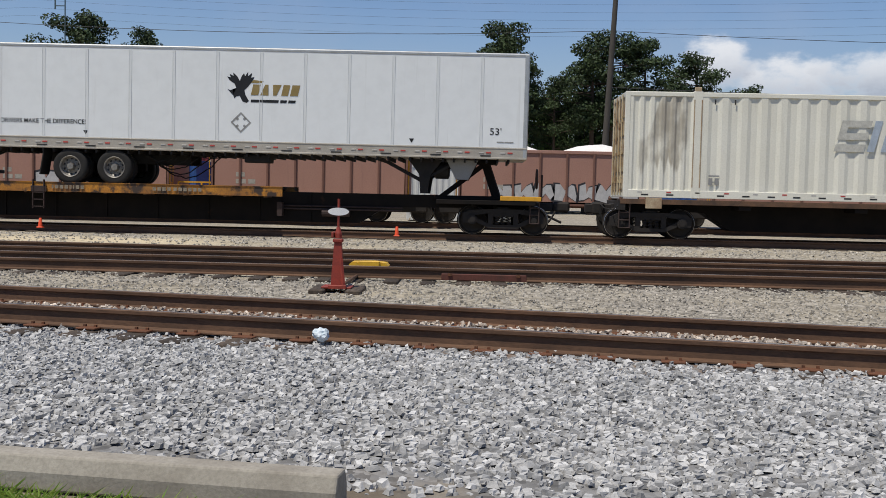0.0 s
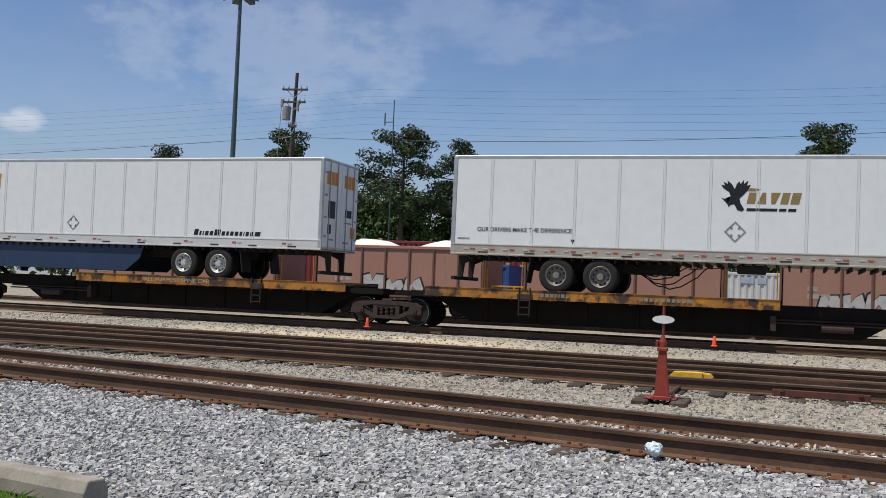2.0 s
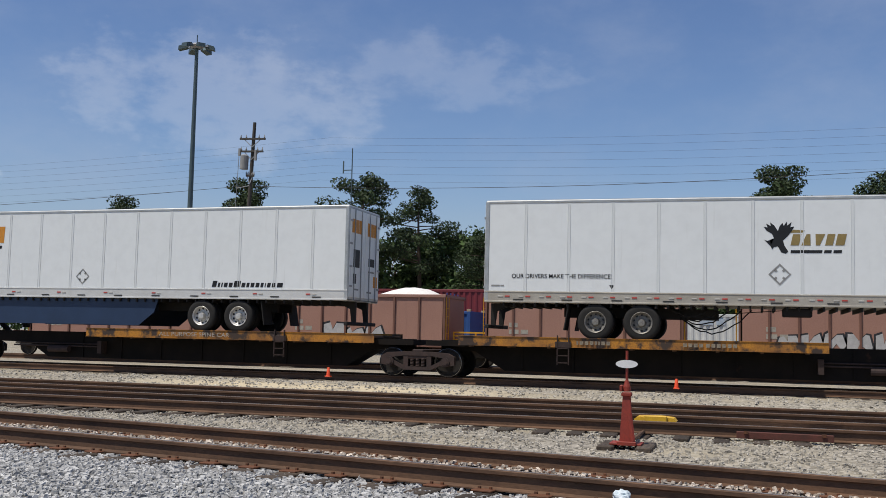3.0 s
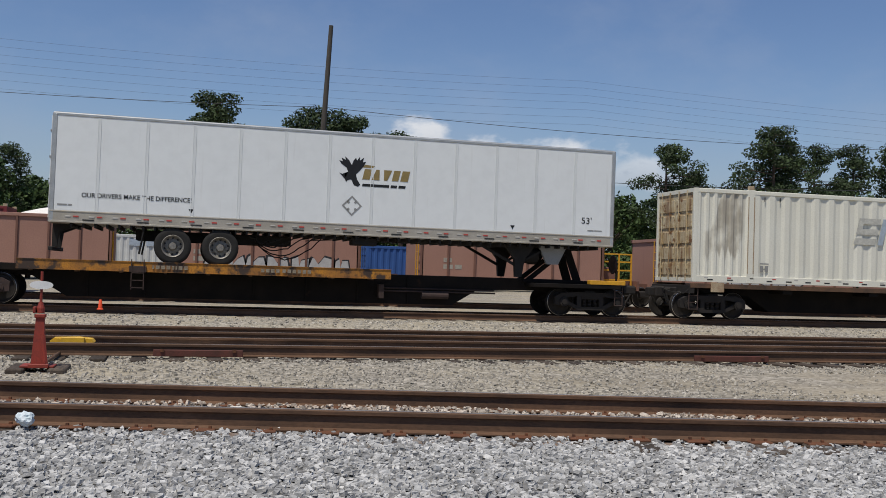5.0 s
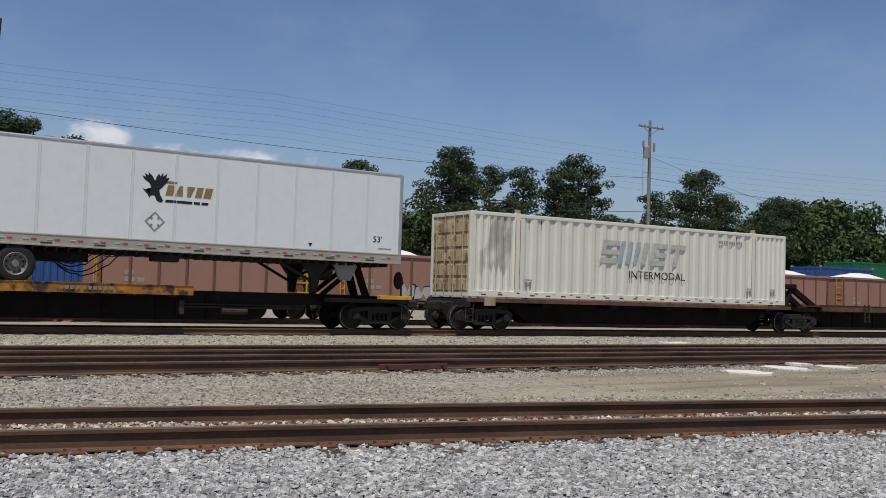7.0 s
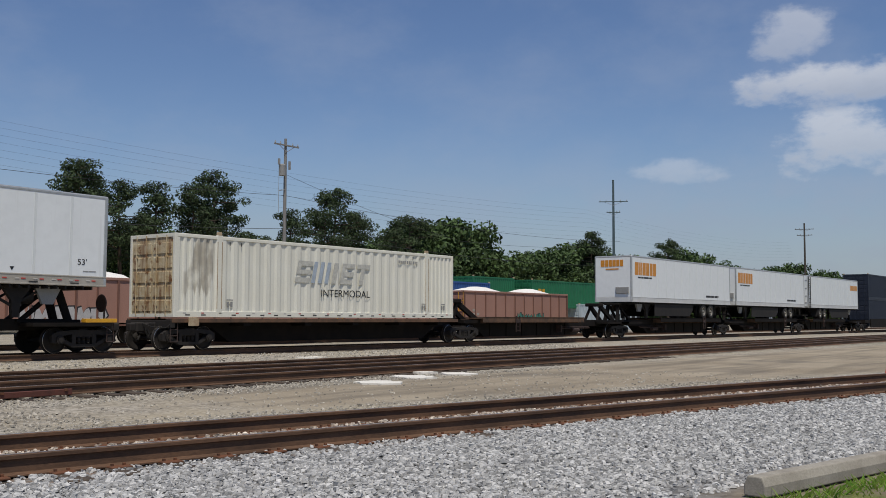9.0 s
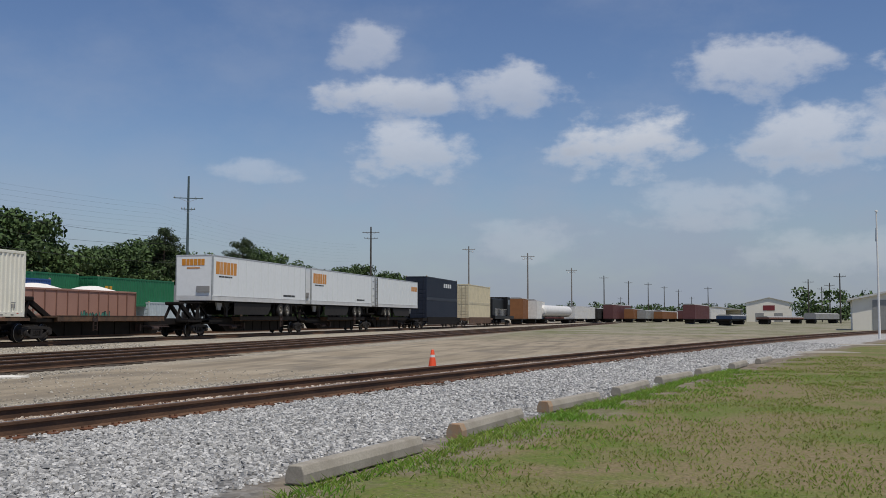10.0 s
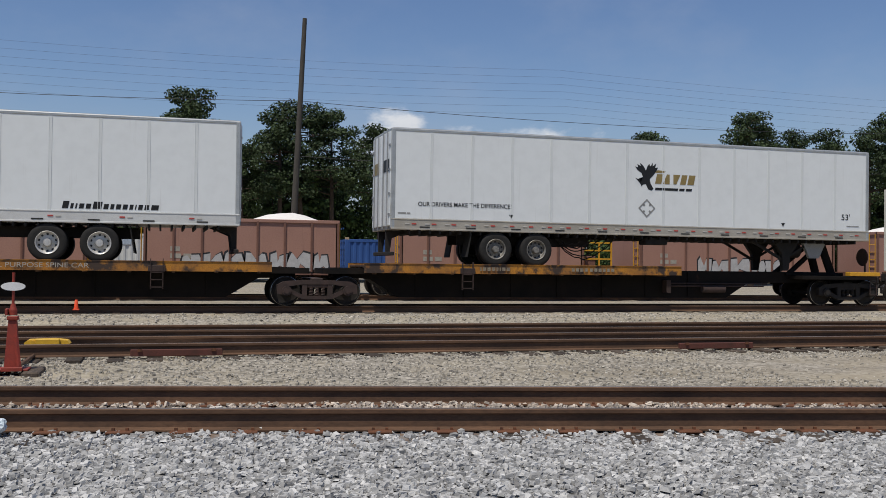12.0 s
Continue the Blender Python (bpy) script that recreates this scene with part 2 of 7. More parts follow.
M["building_roof"] = mat("warehouse_roof", (0.58, 0.58, 0.56), 0.5, scale=0.5)
M["glass_dark"] = mat("dark_glass", (0.02, 0.025, 0.03), 0.1, spec=0.6, bump=0)
M["pole_wood"] = mat("pole_wood", (0.085, 0.075, 0.062), 0.9, dark=(0.045, 0.04, 0.034), scale=4, amount=0.8, bump=0.4, stretch=(4, 4, 0.4))
M["pole_grey"] = mat("pole_weathered", (0.26, 0.25, 0.23), 0.85, dark=(0.16, 0.15, 0.14), scale=4, amount=0.7, bump=0.3, stretch=(4, 4, 0.4))
M["pole_steel"] = mat("mast_steel", (0.10, 0.14, 0.145), 0.5, 0.4, scale=2)
M["wire"] = mat("wire", (0.03, 0.03, 0.03), 0.6, bump=0)
M["galvanised"] = mat("galvanised", (0.38, 0.39, 0.40), 0.5, 0.4, scale=3)
M["stand_red"] = mat("stand_red", (0.30, 0.040, 0.022), 0.6, dark=(0.16, 0.028, 0.02), scale=9, amount=0.7, bump=0.15, rust=(0.10, 0.045, 0.02), rust_at=0.64)
M["disc_white"] = mat("target_white", (0.80, 0.80, 0.78), 0.4, scale=8, amount=0.3, bump=0)
M["yellow"] = mat("machine_yellow", (0.70, 0.42, 0.03), 0.5, dark=(0.50, 0.27, 0.02), scale=9, amount=0.6, rust=(0.2, 0.1, 0.03), rust_at=0.70)
M["cone"] = mat("cone_orange", (0.78, 0.085, 0.025), 0.5, dark=(0.62, 0.07, 0.02), scale=14, amount=0.5, bump=0.02)
M["cone_band"] = mat("cone_band", (0.78, 0.77, 0.74), 0.4, bump=0)
M["rag"] = mat("crumpled_paper", (0.72, 0.76, 0.78), 0.8, dark=(0.38, 0.50, 0.55), scale=18, amount=0.8, bump=0.3)
M["concrete"] = mat("concrete", (0.36, 0.33, 0.275), 0.9, dark=(0.23, 0.205, 0.165), scale=3.5, amount=0.8, fine=50, bump=0.45, dist=0.006, rust=(0.15, 0.13, 0.10), rust_at=0.66)
M["pad"] = mat("white_slab", (0.74, 0.71, 0.64), 0.9, dark=(0.60, 0.57, 0.50), scale=5, amount=0.6, bump=0.3)
M["stone"] = mat("ballast_stone", (0.475, 0.465, 0.44), 0.9, dark=(0.27, 0.272, 0.272), scale=9, amount=0.7, fine=90, bump=0.4, vary=0.42, islands=True)
M["stone_tan"] = mat("ballast_stone_tan", (0.42, 0.385, 0.325), 0.9, dark=(0.26, 0.235, 0.19), scale=9, amount=0.7, fine=90, bump=0.35, vary=0.45, islands=True)
M["leaf"] = mat("pine_needles", (0.040, 0.066, 0.018), 0.75, dark=(0.018, 0.033, 0.010), scale=0.35, amount=0.9, fine=2.0, bump=0, vary=0.4, islands=True)
M["leaf_light"] = mat("broad_leaves", (0.060, 0.105, 0.024), 0.75, dark=(0.026, 0.050, 0.013), scale=0.35, amount=0.9, fine=2.0, bump=0, vary=0.35, islands=True)
M["bark"] = mat("bark", (0.085, 0.062, 0.045), 0.95, scale=5, bump=0.5)


def grass_material(name, green, dry, amount):
    """Thin blades that let some light through."""
    m = bpy.data.materials.new(name)
    m.use_nodes = True
    tr = m.node_tree
    n = tr.nodes
    b, out = n["Principled BSDF"], n["Material Output"]
    b.inputs["Roughness"].default_value = 0.7
    geo = n.new("ShaderNodeNewGeometry")
    z = n.new("ShaderNodeTexNoise")
    z.inputs["Scale"].default_value, z.inputs["Detail"].default_value = 0.8, 5.0
    link(tr, geo.outputs["Position"], z.inputs["Vector"])
    a = n.new("ShaderNodeMath")
    a.operation = "MULTIPLY_ADD"
    link(tr, geo.outputs["Random Per Island"], a.inputs[0])
    a.inputs[1].default_value = 0.5
    link(tr, z.outputs[0], a.inputs[2])
    r = n.new("ShaderNodeMapRange")
    r.inputs[1].default_value, r.inputs[2].default_value, r.inputs[4].default_value = 0.5, 1.0, amount
    link(tr, a.outputs[0], r.inputs[0])
    x = n.new("ShaderNodeMix")
    x.data_type = "RGBA"
    link(tr, r.outputs[0], x.inputs[0])
    x.inputs[6].default_value, x.inputs[7].default_value = (*green, 1), (*dry, 1)
    link(tr, x.outputs[2], b.inputs["Base Color"])
    t = n.new("ShaderNodeBsdfTranslucent")
    link(tr, x.outputs[2], t.inputs["Color"])
    mx = n.new("ShaderNodeMixShader")
    mx.inputs[0].default_value = 0.5
    link(tr, b.outputs[0], mx.inputs[1])
    link(tr, t.outputs[0], mx.inputs[2])
    link(tr, mx.outputs[0], out.inputs["Surface"])
    return m


M["grass"] = grass_material("grass_blade", (0.22, 0.31, 0.045), (0.36, 0.31, 0.12), 0.75)
M["grass_lush"] = grass_material("grass_lush", (0.18, 0.36, 0.04), (0.32, 0.36, 0.08), 0.8)


def ground_material():
    """One sheet: grey ballast by the near track, tan gravel and dirt between the tracks, grass on the camera's side."""
    m = bpy.data.materials.new("yard_ground")
    m.use_nodes = True
    tr = m.node_tree
    n = tr.nodes
    b = n["Principled BSDF"]
    b.inputs["Roughness"].default_value = 0.95
    b.inputs["Specular IOR Level"].default_value = 0.2
    geo = n.new("ShaderNodeNewGeometry")
    sep = n.new("ShaderNodeSeparateXYZ")
    link(tr, geo.outputs["Position"], sep.inputs[0])

    def math_(op, a, c=0.0, d=0.0):
        x = n.new("ShaderNodeMath")
        x.operation = op
        for i, v in enumerate((a, c, d)):
            if isinstance(v, (int, float)):
                x.inputs[i].default_value = v
            else:
                link(tr, v, x.inputs[i])
        return x.outputs[0]

    def noise_of(s, det=4.0, rough=0.6):
        z = n.new("ShaderNodeTexNoise")
        z.inputs["Scale"].default_value = s
        z.inputs["Detail"].default_value = det
        z.inputs["Roughness"].default_value = rough
        link(tr, geo.outputs["Position"], z.inputs["Vector"])
        return z.outputs[0]

    def ramp(v, lo, hi, a=0.0, c=1.0):
        r = n.new("ShaderNodeMapRange")
        r.inputs[1].default_value, r.inputs[2].default_value = lo, hi
        r.inputs[3].default_value, r.inputs[4].default_value = a, c
        link(tr, v, r.inputs[0])
        return r.outputs[0]

    def mix(f, a, c):
        x = n.new("ShaderNodeMix")
        x.data_type = "RGBA"
        if isinstance(f, float):
            x.inputs[0].default_value = f
        else:
            link(tr, f, x.inputs[0])
        for i, v in ((6, a), (7, c)):
            if isinstance(v, tuple):
                x.inputs[i].default_value = (*v, 1)
            else:
                link(tr, v, x.inputs[i])
        return x.outputs[2]

    X, Y = sep.outputs[0], sep.outputs[1]
    # distance beyond the near track's centre line
    line = math_("MULTIPLY_ADD", math_("MULTIPLY", X, X), T1C, math_("MULTIPLY_ADD", X, T1B, T1A))
    d = math_("SUBTRACT", Y, line)
    dw = math_("ADD", d, ramp(noise_of(0.55, 4), 0.2, 0.8, -0.7, 0.7))
    vor = n.new("ShaderNodeTexVoronoi")
    vor.inputs["Scale"].default_value = 17.0
    link(tr, geo.outputs["Position"], vor.inputs["Vector"])
    cell = n.new("ShaderNodeSeparateColor")
    link(tr, vor.outputs["Color"], cell.inputs[0])
    tone = cell.outputs[0]
    grey = mix(tone, (0.10, 0.098, 0.094), (0.27, 0.265, 0.255))
    grey = mix(ramp(X, 18, 34), grey, mix(tone, (0.22, 0.216, 0.205), (0.46, 0.45, 0.43)))
    tan = mix(tone, (0.13, 0.118, 0.095), (0.45, 0.41, 0.345))
    tan = mix(ramp(noise_of(0.5, 5), 0.4, 0.65), tan, mix(tone, (0.27, 0.235, 0.17), (0.42, 0.37, 0.28)))
    dirt = mix(ramp(noise_of(0.35, 6), 0.35, 0.65), (0.225, 0.185, 0.13), (0.33, 0.28, 0.205))
    dirt = mix(ramp(noise_of(26, 3), 0.45, 0.7, 0, 0.5), dirt, (0.40, 0.35, 0.27))
    # packed dirt starts along the middle strip some metres to the right
    strip = math_("MULTIPLY", ramp(dw, 2.6, 3.8), ramp(math_("ADD", Y, ramp(noise_of(0.6, 3), 0.2, 0.8, -0.6, 0.6)), 14.6, 13.4))
    strip = math_("MULTIPLY", strip, ramp(math_("ADD", X, ramp(noise_of(0.25, 3), 0.2, 0.8, -3, 3)), 6.0, 12.0))
    oil = math_("MULTIPLY", strip, ramp(noise_of(0.22, 4), 0.56, 0.66))
    lane = n.new("ShaderNodeTexNoise")
    lane.inputs["Scale"].default_value, lane.inputs["Detail"].default_value = 1.0, 6.0
    lm = n.new("ShaderNodeMapping")
    lm.inputs["Scale"].default_value = (0.16, 1.5, 1.0)
    lm.inputs["Rotation"].default_value = (0, 0, 0.12)
    link(tr, geo.outputs["Position"], lm.inputs[0])
    link(tr, lm.outputs[0], lane.inputs["Vector"])
    tan = mix(ramp(lane.outputs[0], 0.5, 0.68, 0, 0.55), tan, (0.19, 0.165, 0.125))
    dirt = mix(ramp(lane.outputs[0], 0.46, 0.64, 0, 0.75), dirt, (0.165, 0.14, 0.105))
    mid = mix(strip, tan, dirt)
    mid = mix(math_("MULTIPLY", oil, 0.6), mid, (0.13, 0.115, 0.095))
    # pale sand spilled beside the far track
    sand = math_("MULTIPLY", ramp(math_("ABSOLUTE", math_("SUBTRACT", Y, 24.4)), 1.6, 0.4), ramp(math_("ABSOLUTE", math_("ADD", X, 10.5)), 6.5, 3.0))
    sand = math_("MULTIPLY", sand, ramp(noise_of(0.8, 4), 0.3, 0.5))
    mid = mix(sand, mid, (0.52, 0.44, 0.30))
    far = mix(ramp(noise_of(0.14, 7, 0.7), 0.46, 0.58), (0.27, 0.245, 0.19), (0.12, 0.135, 0.05))
    far = mix(ramp(noise_of(0.45, 6, 0.7), 0.52, 0.62, 0, 0.8), far, (0.15, 0.13, 0.095))
    mid = mix(math_("MULTIPLY", ramp(X, 55, 100), ramp(math_("SUBTRACT", Y, 0), 24, 22)), mid, far)
    bare = math_("ADD", math_("MULTIPLY", noise_of(0.28, 3), 0.55), math_("MULTIPLY", noise_of(1.1, 8, 0.75), 0.45))
    grass = mix(ramp(bare, 0.43, 0.53), (0.105, 0.145, 0.026), (0.20, 0.155, 0.088))
    grass = mix(ramp(noise_of(7, 6, 0.7), 0.46, 0.62, 0, 0.75), grass, (0.15, 0.15, 0.045))
    grass = mix(ramp(noise_of(22, 5, 0.7), 0.50, 0.64, 0, 0.7), grass, (0.075, 0.075, 0.03))
    grass = mix(ramp(noise_of(31, 4, 0.7), 0.58, 0.68, 0, 0.7), grass, (0.33, 0.28, 0.17))
    soil = mix(ramp(noise_of(3.0, 5), 0.4, 0.65), (0.14, 0.115, 0.085), (0.25, 0.215, 0.165))
    col = mix(ramp(dw, -4.55, -4.9), mix(ramp(dw, 1.3, 2.3), grey, mid), soil)
    col = mix(ramp(dw, -5.3, -5.9), col, grass)
    rusty = math_("MULTIPLY", ramp(math_("ABSOLUTE", math_("ADD", d, ramp(noise_of(2.0, 4), 0.2, 0.8, -0.4, 0.4))), 1.5, 1.0), ramp(noise_of(5.0, 4), 0.38, 0.6, 0.15, 0.85))
    col = mix(rusty, col, (0.20, 0.13, 0.085))
    link(tr, col, b.inputs["Base Color"])
    bp = n.new("ShaderNodeBump")
    bp.inputs["Strength"].default_value = 0.7
    bp.inputs["Distance"].default_value = 0.03
    hgt = math_("MULTIPLY_ADD", vor.outputs["Distance"], -0.6, math_("MULTIPLY", noise_of(14, 4), 0.6))
    link(tr, hgt, bp.inputs["Height"])
    link(tr, bp.outputs[0], b.inputs["Normal"])
    return m


# ---------------------------------------------------------------- plan
T1A, T1B, T1C = 9.55, -0.195, -0.0008      # centre line of the near track: y = A + B x + C x^2
T2A, T2B, T3, T4 = 16.35, 19.35, 29.6, 39.4  # centre lines of the straight tracks
RAIL_Z = 0.0                              # top of rails
SIDE = 28.33                              # near side of trailers and containers


def t1(x):
    return T1A + T1B * x + T1C * x * x


M["ground"] = ground_material()


# ---------------------------------------------------------------- mesh tools
class Mesh:
    """Collects faces of one mesh."""

    def __init__(self):
        self.v, self.f = [], []

    def add(self, vs, fs):
        k = len(self.v)
        self.v += [tuple(p) for p in vs]
        self.f += [tuple(i + k for i in f) for f in fs]
        return self

    def box(self, x0, x1, y0, y1, z0, z1, c=0.0):
        if c <= 0:
            vs = [(x, y, z) for x in (x0, x1) for y in (y0, y1) for z in (z0, z1)]
            return self.add(vs, [(0, 1, 3, 2), (4, 6, 7, 5), (0, 4, 5, 1), (2, 3, 7, 6), (0, 2, 6, 4), (1, 5, 7, 3)])
        c = min(c, (x1 - x0) * 0.45, (y1 - y0) * 0.45, (z1 - z0) * 0.45)
        lo, hi = (x0, y0, z0), (x1, y1, z1)
        vs, idx = [], {}
        for sx in (0, 1):
            for sy in (0, 1):
                for sz in (0, 1):
                    s = (sx, sy, sz)
                    for ax in range(3):
                        p = [(hi if s[k] else lo)[k] + (0 if k == ax else (-c if s[k] else c)) for k in range(3)]
                        idx[s, ax] = len(vs)
                        vs.append(p)
        fs = []
        for ax in range(3):
            o = [k for k in range(3) if k != ax]
            for e in (0, 1):
                ring = []
                for a, b in ((0, 0), (1, 0), (1, 1), (0, 1)):
                    s = [0, 0, 0]
                    s[ax], s[o[0]], s[o[1]] = e, a, b
                    ring.append(idx[tuple(s), ax])
                fs.append(ring if (e == 1) == (ax != 1) else ring[::-1])
            for a in (0, 1):
                for b in (0, 1):
                    s0, s1 = [0, 0, 0], [0, 0, 0]
                    s0[ax], s1[ax] = 0, 1
                    s0[o[0]] = s1[o[0]] = a
                    s0[o[1]] = s1[o[1]] = b
                    s0, s1 = tuple(s0), tuple(s1)
                    q = [idx[s0, o[0]], idx[s1, o[0]], idx[s1, o[1]], idx[s0, o[1]]]
                    fs.append(q if (a == b) != (ax == 1) else q[::-1])
        for s in [(i, j, k) for i in (0, 1) for j in (0, 1) for k in (0, 1)]:
            q = [idx[s, 0], idx[s, 1], idx[s, 2]]
            fs.append(q if sum(s) % 2 else q[::-1])
        return self.add(vs, fs)

    def tube(self, p, q, r, n=10, r2=None, caps=True):
        p, q = Vector(p), Vector(q)
        w = (q - p).normalized()
        u = w.orthogonal().normalized()
        v = w.cross(u)
        r2 = r if r2 is None else r2
        vs = []
        for c, rr in ((p, r), (q, r2)):
            vs += [c + (u * math.cos(2 * math.pi * i / n) + v * math.sin(2 * math.pi * i / n)) * rr for i in range(n)]
        fs = [(i, (i + 1) % n, n + (i + 1) % n, n + i) for i in range(n)]
        if caps:
            fs += [tuple(range(n))[::-1], tuple(range(n, 2 * n))]
        return self.add(vs, fs)

    def sweep(self, pts, r, n=6):
        """One round bar along points."""
        pts = [Vector(p) for p in pts]
        k = len(self.v)
        for i, c in enumerate(pts):
            w = (pts[min(i + 1, len(pts) - 1)] - pts[max(i - 1, 0)]).normalized()
            u = w.cross(Vector((0, 0, 1)))
            u = u.normalized() if u.length > 1e-3 else Vector((1, 0, 0))
            v = w.cross(u)
            self.v += [tuple(c + (u * math.cos(2 * math.pi * j / n) + v * math.sin(2 * math.pi * j / n)) * r) for j in range(n)]
        self.f += [(k + i * n + j, k + i * n + (j + 1) % n, k + (i + 1) * n + (j + 1) % n, k + (i + 1) * n + j) for i in range(len(pts) - 1) for j in range(n)]
        return self

    def turned(self, profile, centre, axis="y", n=28):
        """Profile of (distance along the axis, radius), turned round it."""
        vs, k = [], len(profile)
        for i in range(n):
            a = 2 * math.pi * i / n
            for h, r in profile:
                c, s = r * math.cos(a), r * math.sin(a)
                p = {"y": (c, h, s), "z": (c, s, h), "x": (h, c, s)}[axis]
                vs.append([p[j] + centre[j] for j in range(3)])
        fs = [(i * k + j, i * k + j + 1, ((i + 1) % n) * k + j + 1, ((i + 1) % n) * k + j) for i in range(n) for j in range(k - 1)]
        return self.add(vs, fs)

    def prism(self, poly, lo, hi, axis="y"):
        """A polygon drawn in the other two axes, pushed from lo to hi along the axis."""
        n = len(poly)
        put = {"y": lambda a, b, h: (a, h, b), "x": lambda a, b, h: (h, a, b), "z": lambda a, b, h: (a, b, h)}[axis]
        vs = [put(a, b, lo) for a, b in poly] + [put(a, b, hi) for a, b in poly]
        fs = [tuple(range(n)), tuple(range(2 * n - 1, n - 1, -1))] + [(i, n + i, n + (i + 1) % n, (i + 1) % n) for i in range(n)]
        return self.add(vs, fs)

    def beam(self, p, q, w, h):
        """A square bar from p to q."""
        p, q = Vector(p), Vector(q)
        d = (q - p).normalized()
        s = d.cross(Vector((0, 0, 1)))
        s = s.normalized() if s.length > 1e-4 else Vector((1, 0, 0))
        t = s.cross(d)
        vs = [c + s * (a * w / 2) + t * (b * h / 2) for c in (p, q) for a, b in ((-1, -1), (1, -1), (1, 1), (-1, 1))]
        return self.add(vs, [(3, 2, 1, 0), (4, 5, 6, 7), (0, 1, 5, 4), (1, 2, 6, 5), (2, 3, 7, 6), (3, 0, 4, 7)])

    def data(self, name, material, smooth=False):
        me = bpy.data.meshes.new(name)
        me.from_pydata(self.v, [], self.f)
        bm = bmesh.new()
        bm.from_mesh(me)
        bmesh.ops.recalc_face_normals(bm, faces=bm.faces)
        bm.to_mesh(me)
        bm.free()
        me.materials.append(material)
        if smooth:
            me.polygons.foreach_set("use_smooth", [True] * len(me.polygons))
            me.set_sharp_from_angle(angle=radians(40))
        return me


def part(name, mesh, material, parent, label="", smooth=False):
    ob = new(name, mesh if isinstance(mesh, bpy.types.Mesh) else mesh.data(name, material, smooth))
    ob.parent = parent
    return tagged(ob, label)


def thing(name, label, category, at=(0, 0, 0), group="", kind=""):
    ob = new(name)
    ob.empty_display_size = 0.2
    ob.matrix_basis = pose(*at)
    return tagged(ob, label, category, group, kind)


def single(name, mesh, material, label, category, at=(0, 0, 0), group="", kind="", smooth=False):
    ob = new(name, mesh.data(name, material, smooth))
    ob.matrix_basis = pose(*at)
    return tagged(ob, label, category, group, kind)


def lettering(name, words, size, x, z, y, material, parent, label="", slant=0.0, wide=1.0, extra=0.0, turn=None):
    """Flat letters lying just proud of a side that faces -y; size is the capitals' height."""
    cu = bpy.data.curves.new(name, "FONT")
    cu.body, cu.size, cu.shear, cu.offset = words, size / 0.72, slant, extra
    tmp = bpy.data.objects.new(name, cu)
    scene.collection.objects.link(tmp)
    me = bpy.data.meshes.new_from_object(tmp.evaluated_get(bpy.context.evaluated_depsgraph_get()))
    bpy.data.objects.remove(tmp)
    bpy.data.curves.remove(cu)
    me.materials.clear()
    me.materials.append(material)
    xs = [v.co.x for v in me.vertices]
    w0 = max(xs) - min(xs)
    k = (wide / w0) if wide > 1.001 or wide < 0.999 else 1.0
    m = (turn or Matrix.Identity(4)) @ Matrix.Translation((x, y, z)) @ Matrix.Rotation(radians(90), 4, "X") @ Matrix.Diagonal((k, 1, 1, 1)) @ Matrix.Translation((-min(xs), 0, 0))
    me.transform(m)
    ob = new(name, me)
    ob.parent = parent
    return tagged(ob, label)


def flat(name, poly, y, material, parent, label=""):
    """A flat shape in x and z, 2 mm thick, on a side that faces -y."""
    return part(name, Mesh().prism(poly, y - 0.002, y, "y"), material, parent, label)


# ---------------------------------------------------------------- ground
def ground_height(x, y):
    d = y - t1(x) if -70 < x < 130 else 20.0
    bank = min(max((-1.5 - d) / 3.2, 0.0), 1.0)
    rough = 0.018 * noise.noise((x * 0.9, y * 0.9, 0.0)) + 0.03 * noise.noise((x * 0.15, y * 0.15, 3.0))
    crown = 0.05 if 24.0 < y < 26.8 else -0.018 if 14.8 < y < 20.9 else 0.0
    return -0.20 - 0.10 * bank * bank * (3 - 2 * bank) + rough + crown


def build_ground():
    xs = sorted({-3000, -1200, -500, -250, -140, -90, *range(-70, -14, 4), *[-14 + 0.5 * i for i in range(110)], *range(41, 131, 3), 160, 220, 320, 500, 900, 1600, 3500})
    ys = sorted({-2500, -900, -400, -200, -100, -60, -40, *range(-30, -2, 2), *[-2 + 0.5 * i for i in range(64)], *range(30, 60, 3), 75, 100, 150, 250, 500, 1200, 3500})
    me = Mesh()
    me.v = [(x, y, ground_height(x, y)) for x in xs for y in ys]
    k = len(ys)
    me.f = [(i * k + j, (i + 1) * k + j, (i + 1) * k + j + 1, i * k + j + 1) for i in range(len(xs) - 1) for j in range(k - 1)]
    single("ground", me, M["ground"], "grey ballast, tan gravel, packed dirt and patchy grass", "ground", kind="structure", smooth=True)


build_ground()

# ---------------------------------------------------------------- tracks
RAIL_PROFILE = [(-0.07, -0.18), (0.07, -0.18), (0.07, -0.168), (0.014, -0.15), (0.010, -0.05), (0.036, -0.038), (0.037, -0.008), (0.028, 0.0), (-0.028, 0.0), (-0.037, -0.008), (-0.036, -0.038), (-0.010, -0.05), (-0.014, -0.15), (-0.07, -0.168)]


def rail_mesh(points):
    """A rail swept along points in plan."""
    me = Mesh()
    k = len(RAIL_PROFILE)
    for i, (x, y, z) in enumerate(points):
        a, b = points[max(i - 1, 0)], points[min(i + 1, len(points) - 1)]
        d = Vector((b[0] - a[0], b[1] - a[1], 0)).normalized()
        s = Vector((-d.y, d.x, 0))
        me.v += [(x + s.x * o, y + s.y * o, z + h) for o, h in RAIL_PROFILE]
    me.f = [(i * k + j, (i + 1) * k + j, (i + 1) * k + (j + 1) % k, i * k + (j + 1) % k) for i in range(len(points) - 1) for j in range(k)]
    me.f += [tuple(range(k))[::-1], tuple((len(points) - 1) * k + j for j in range(k))]
    return me


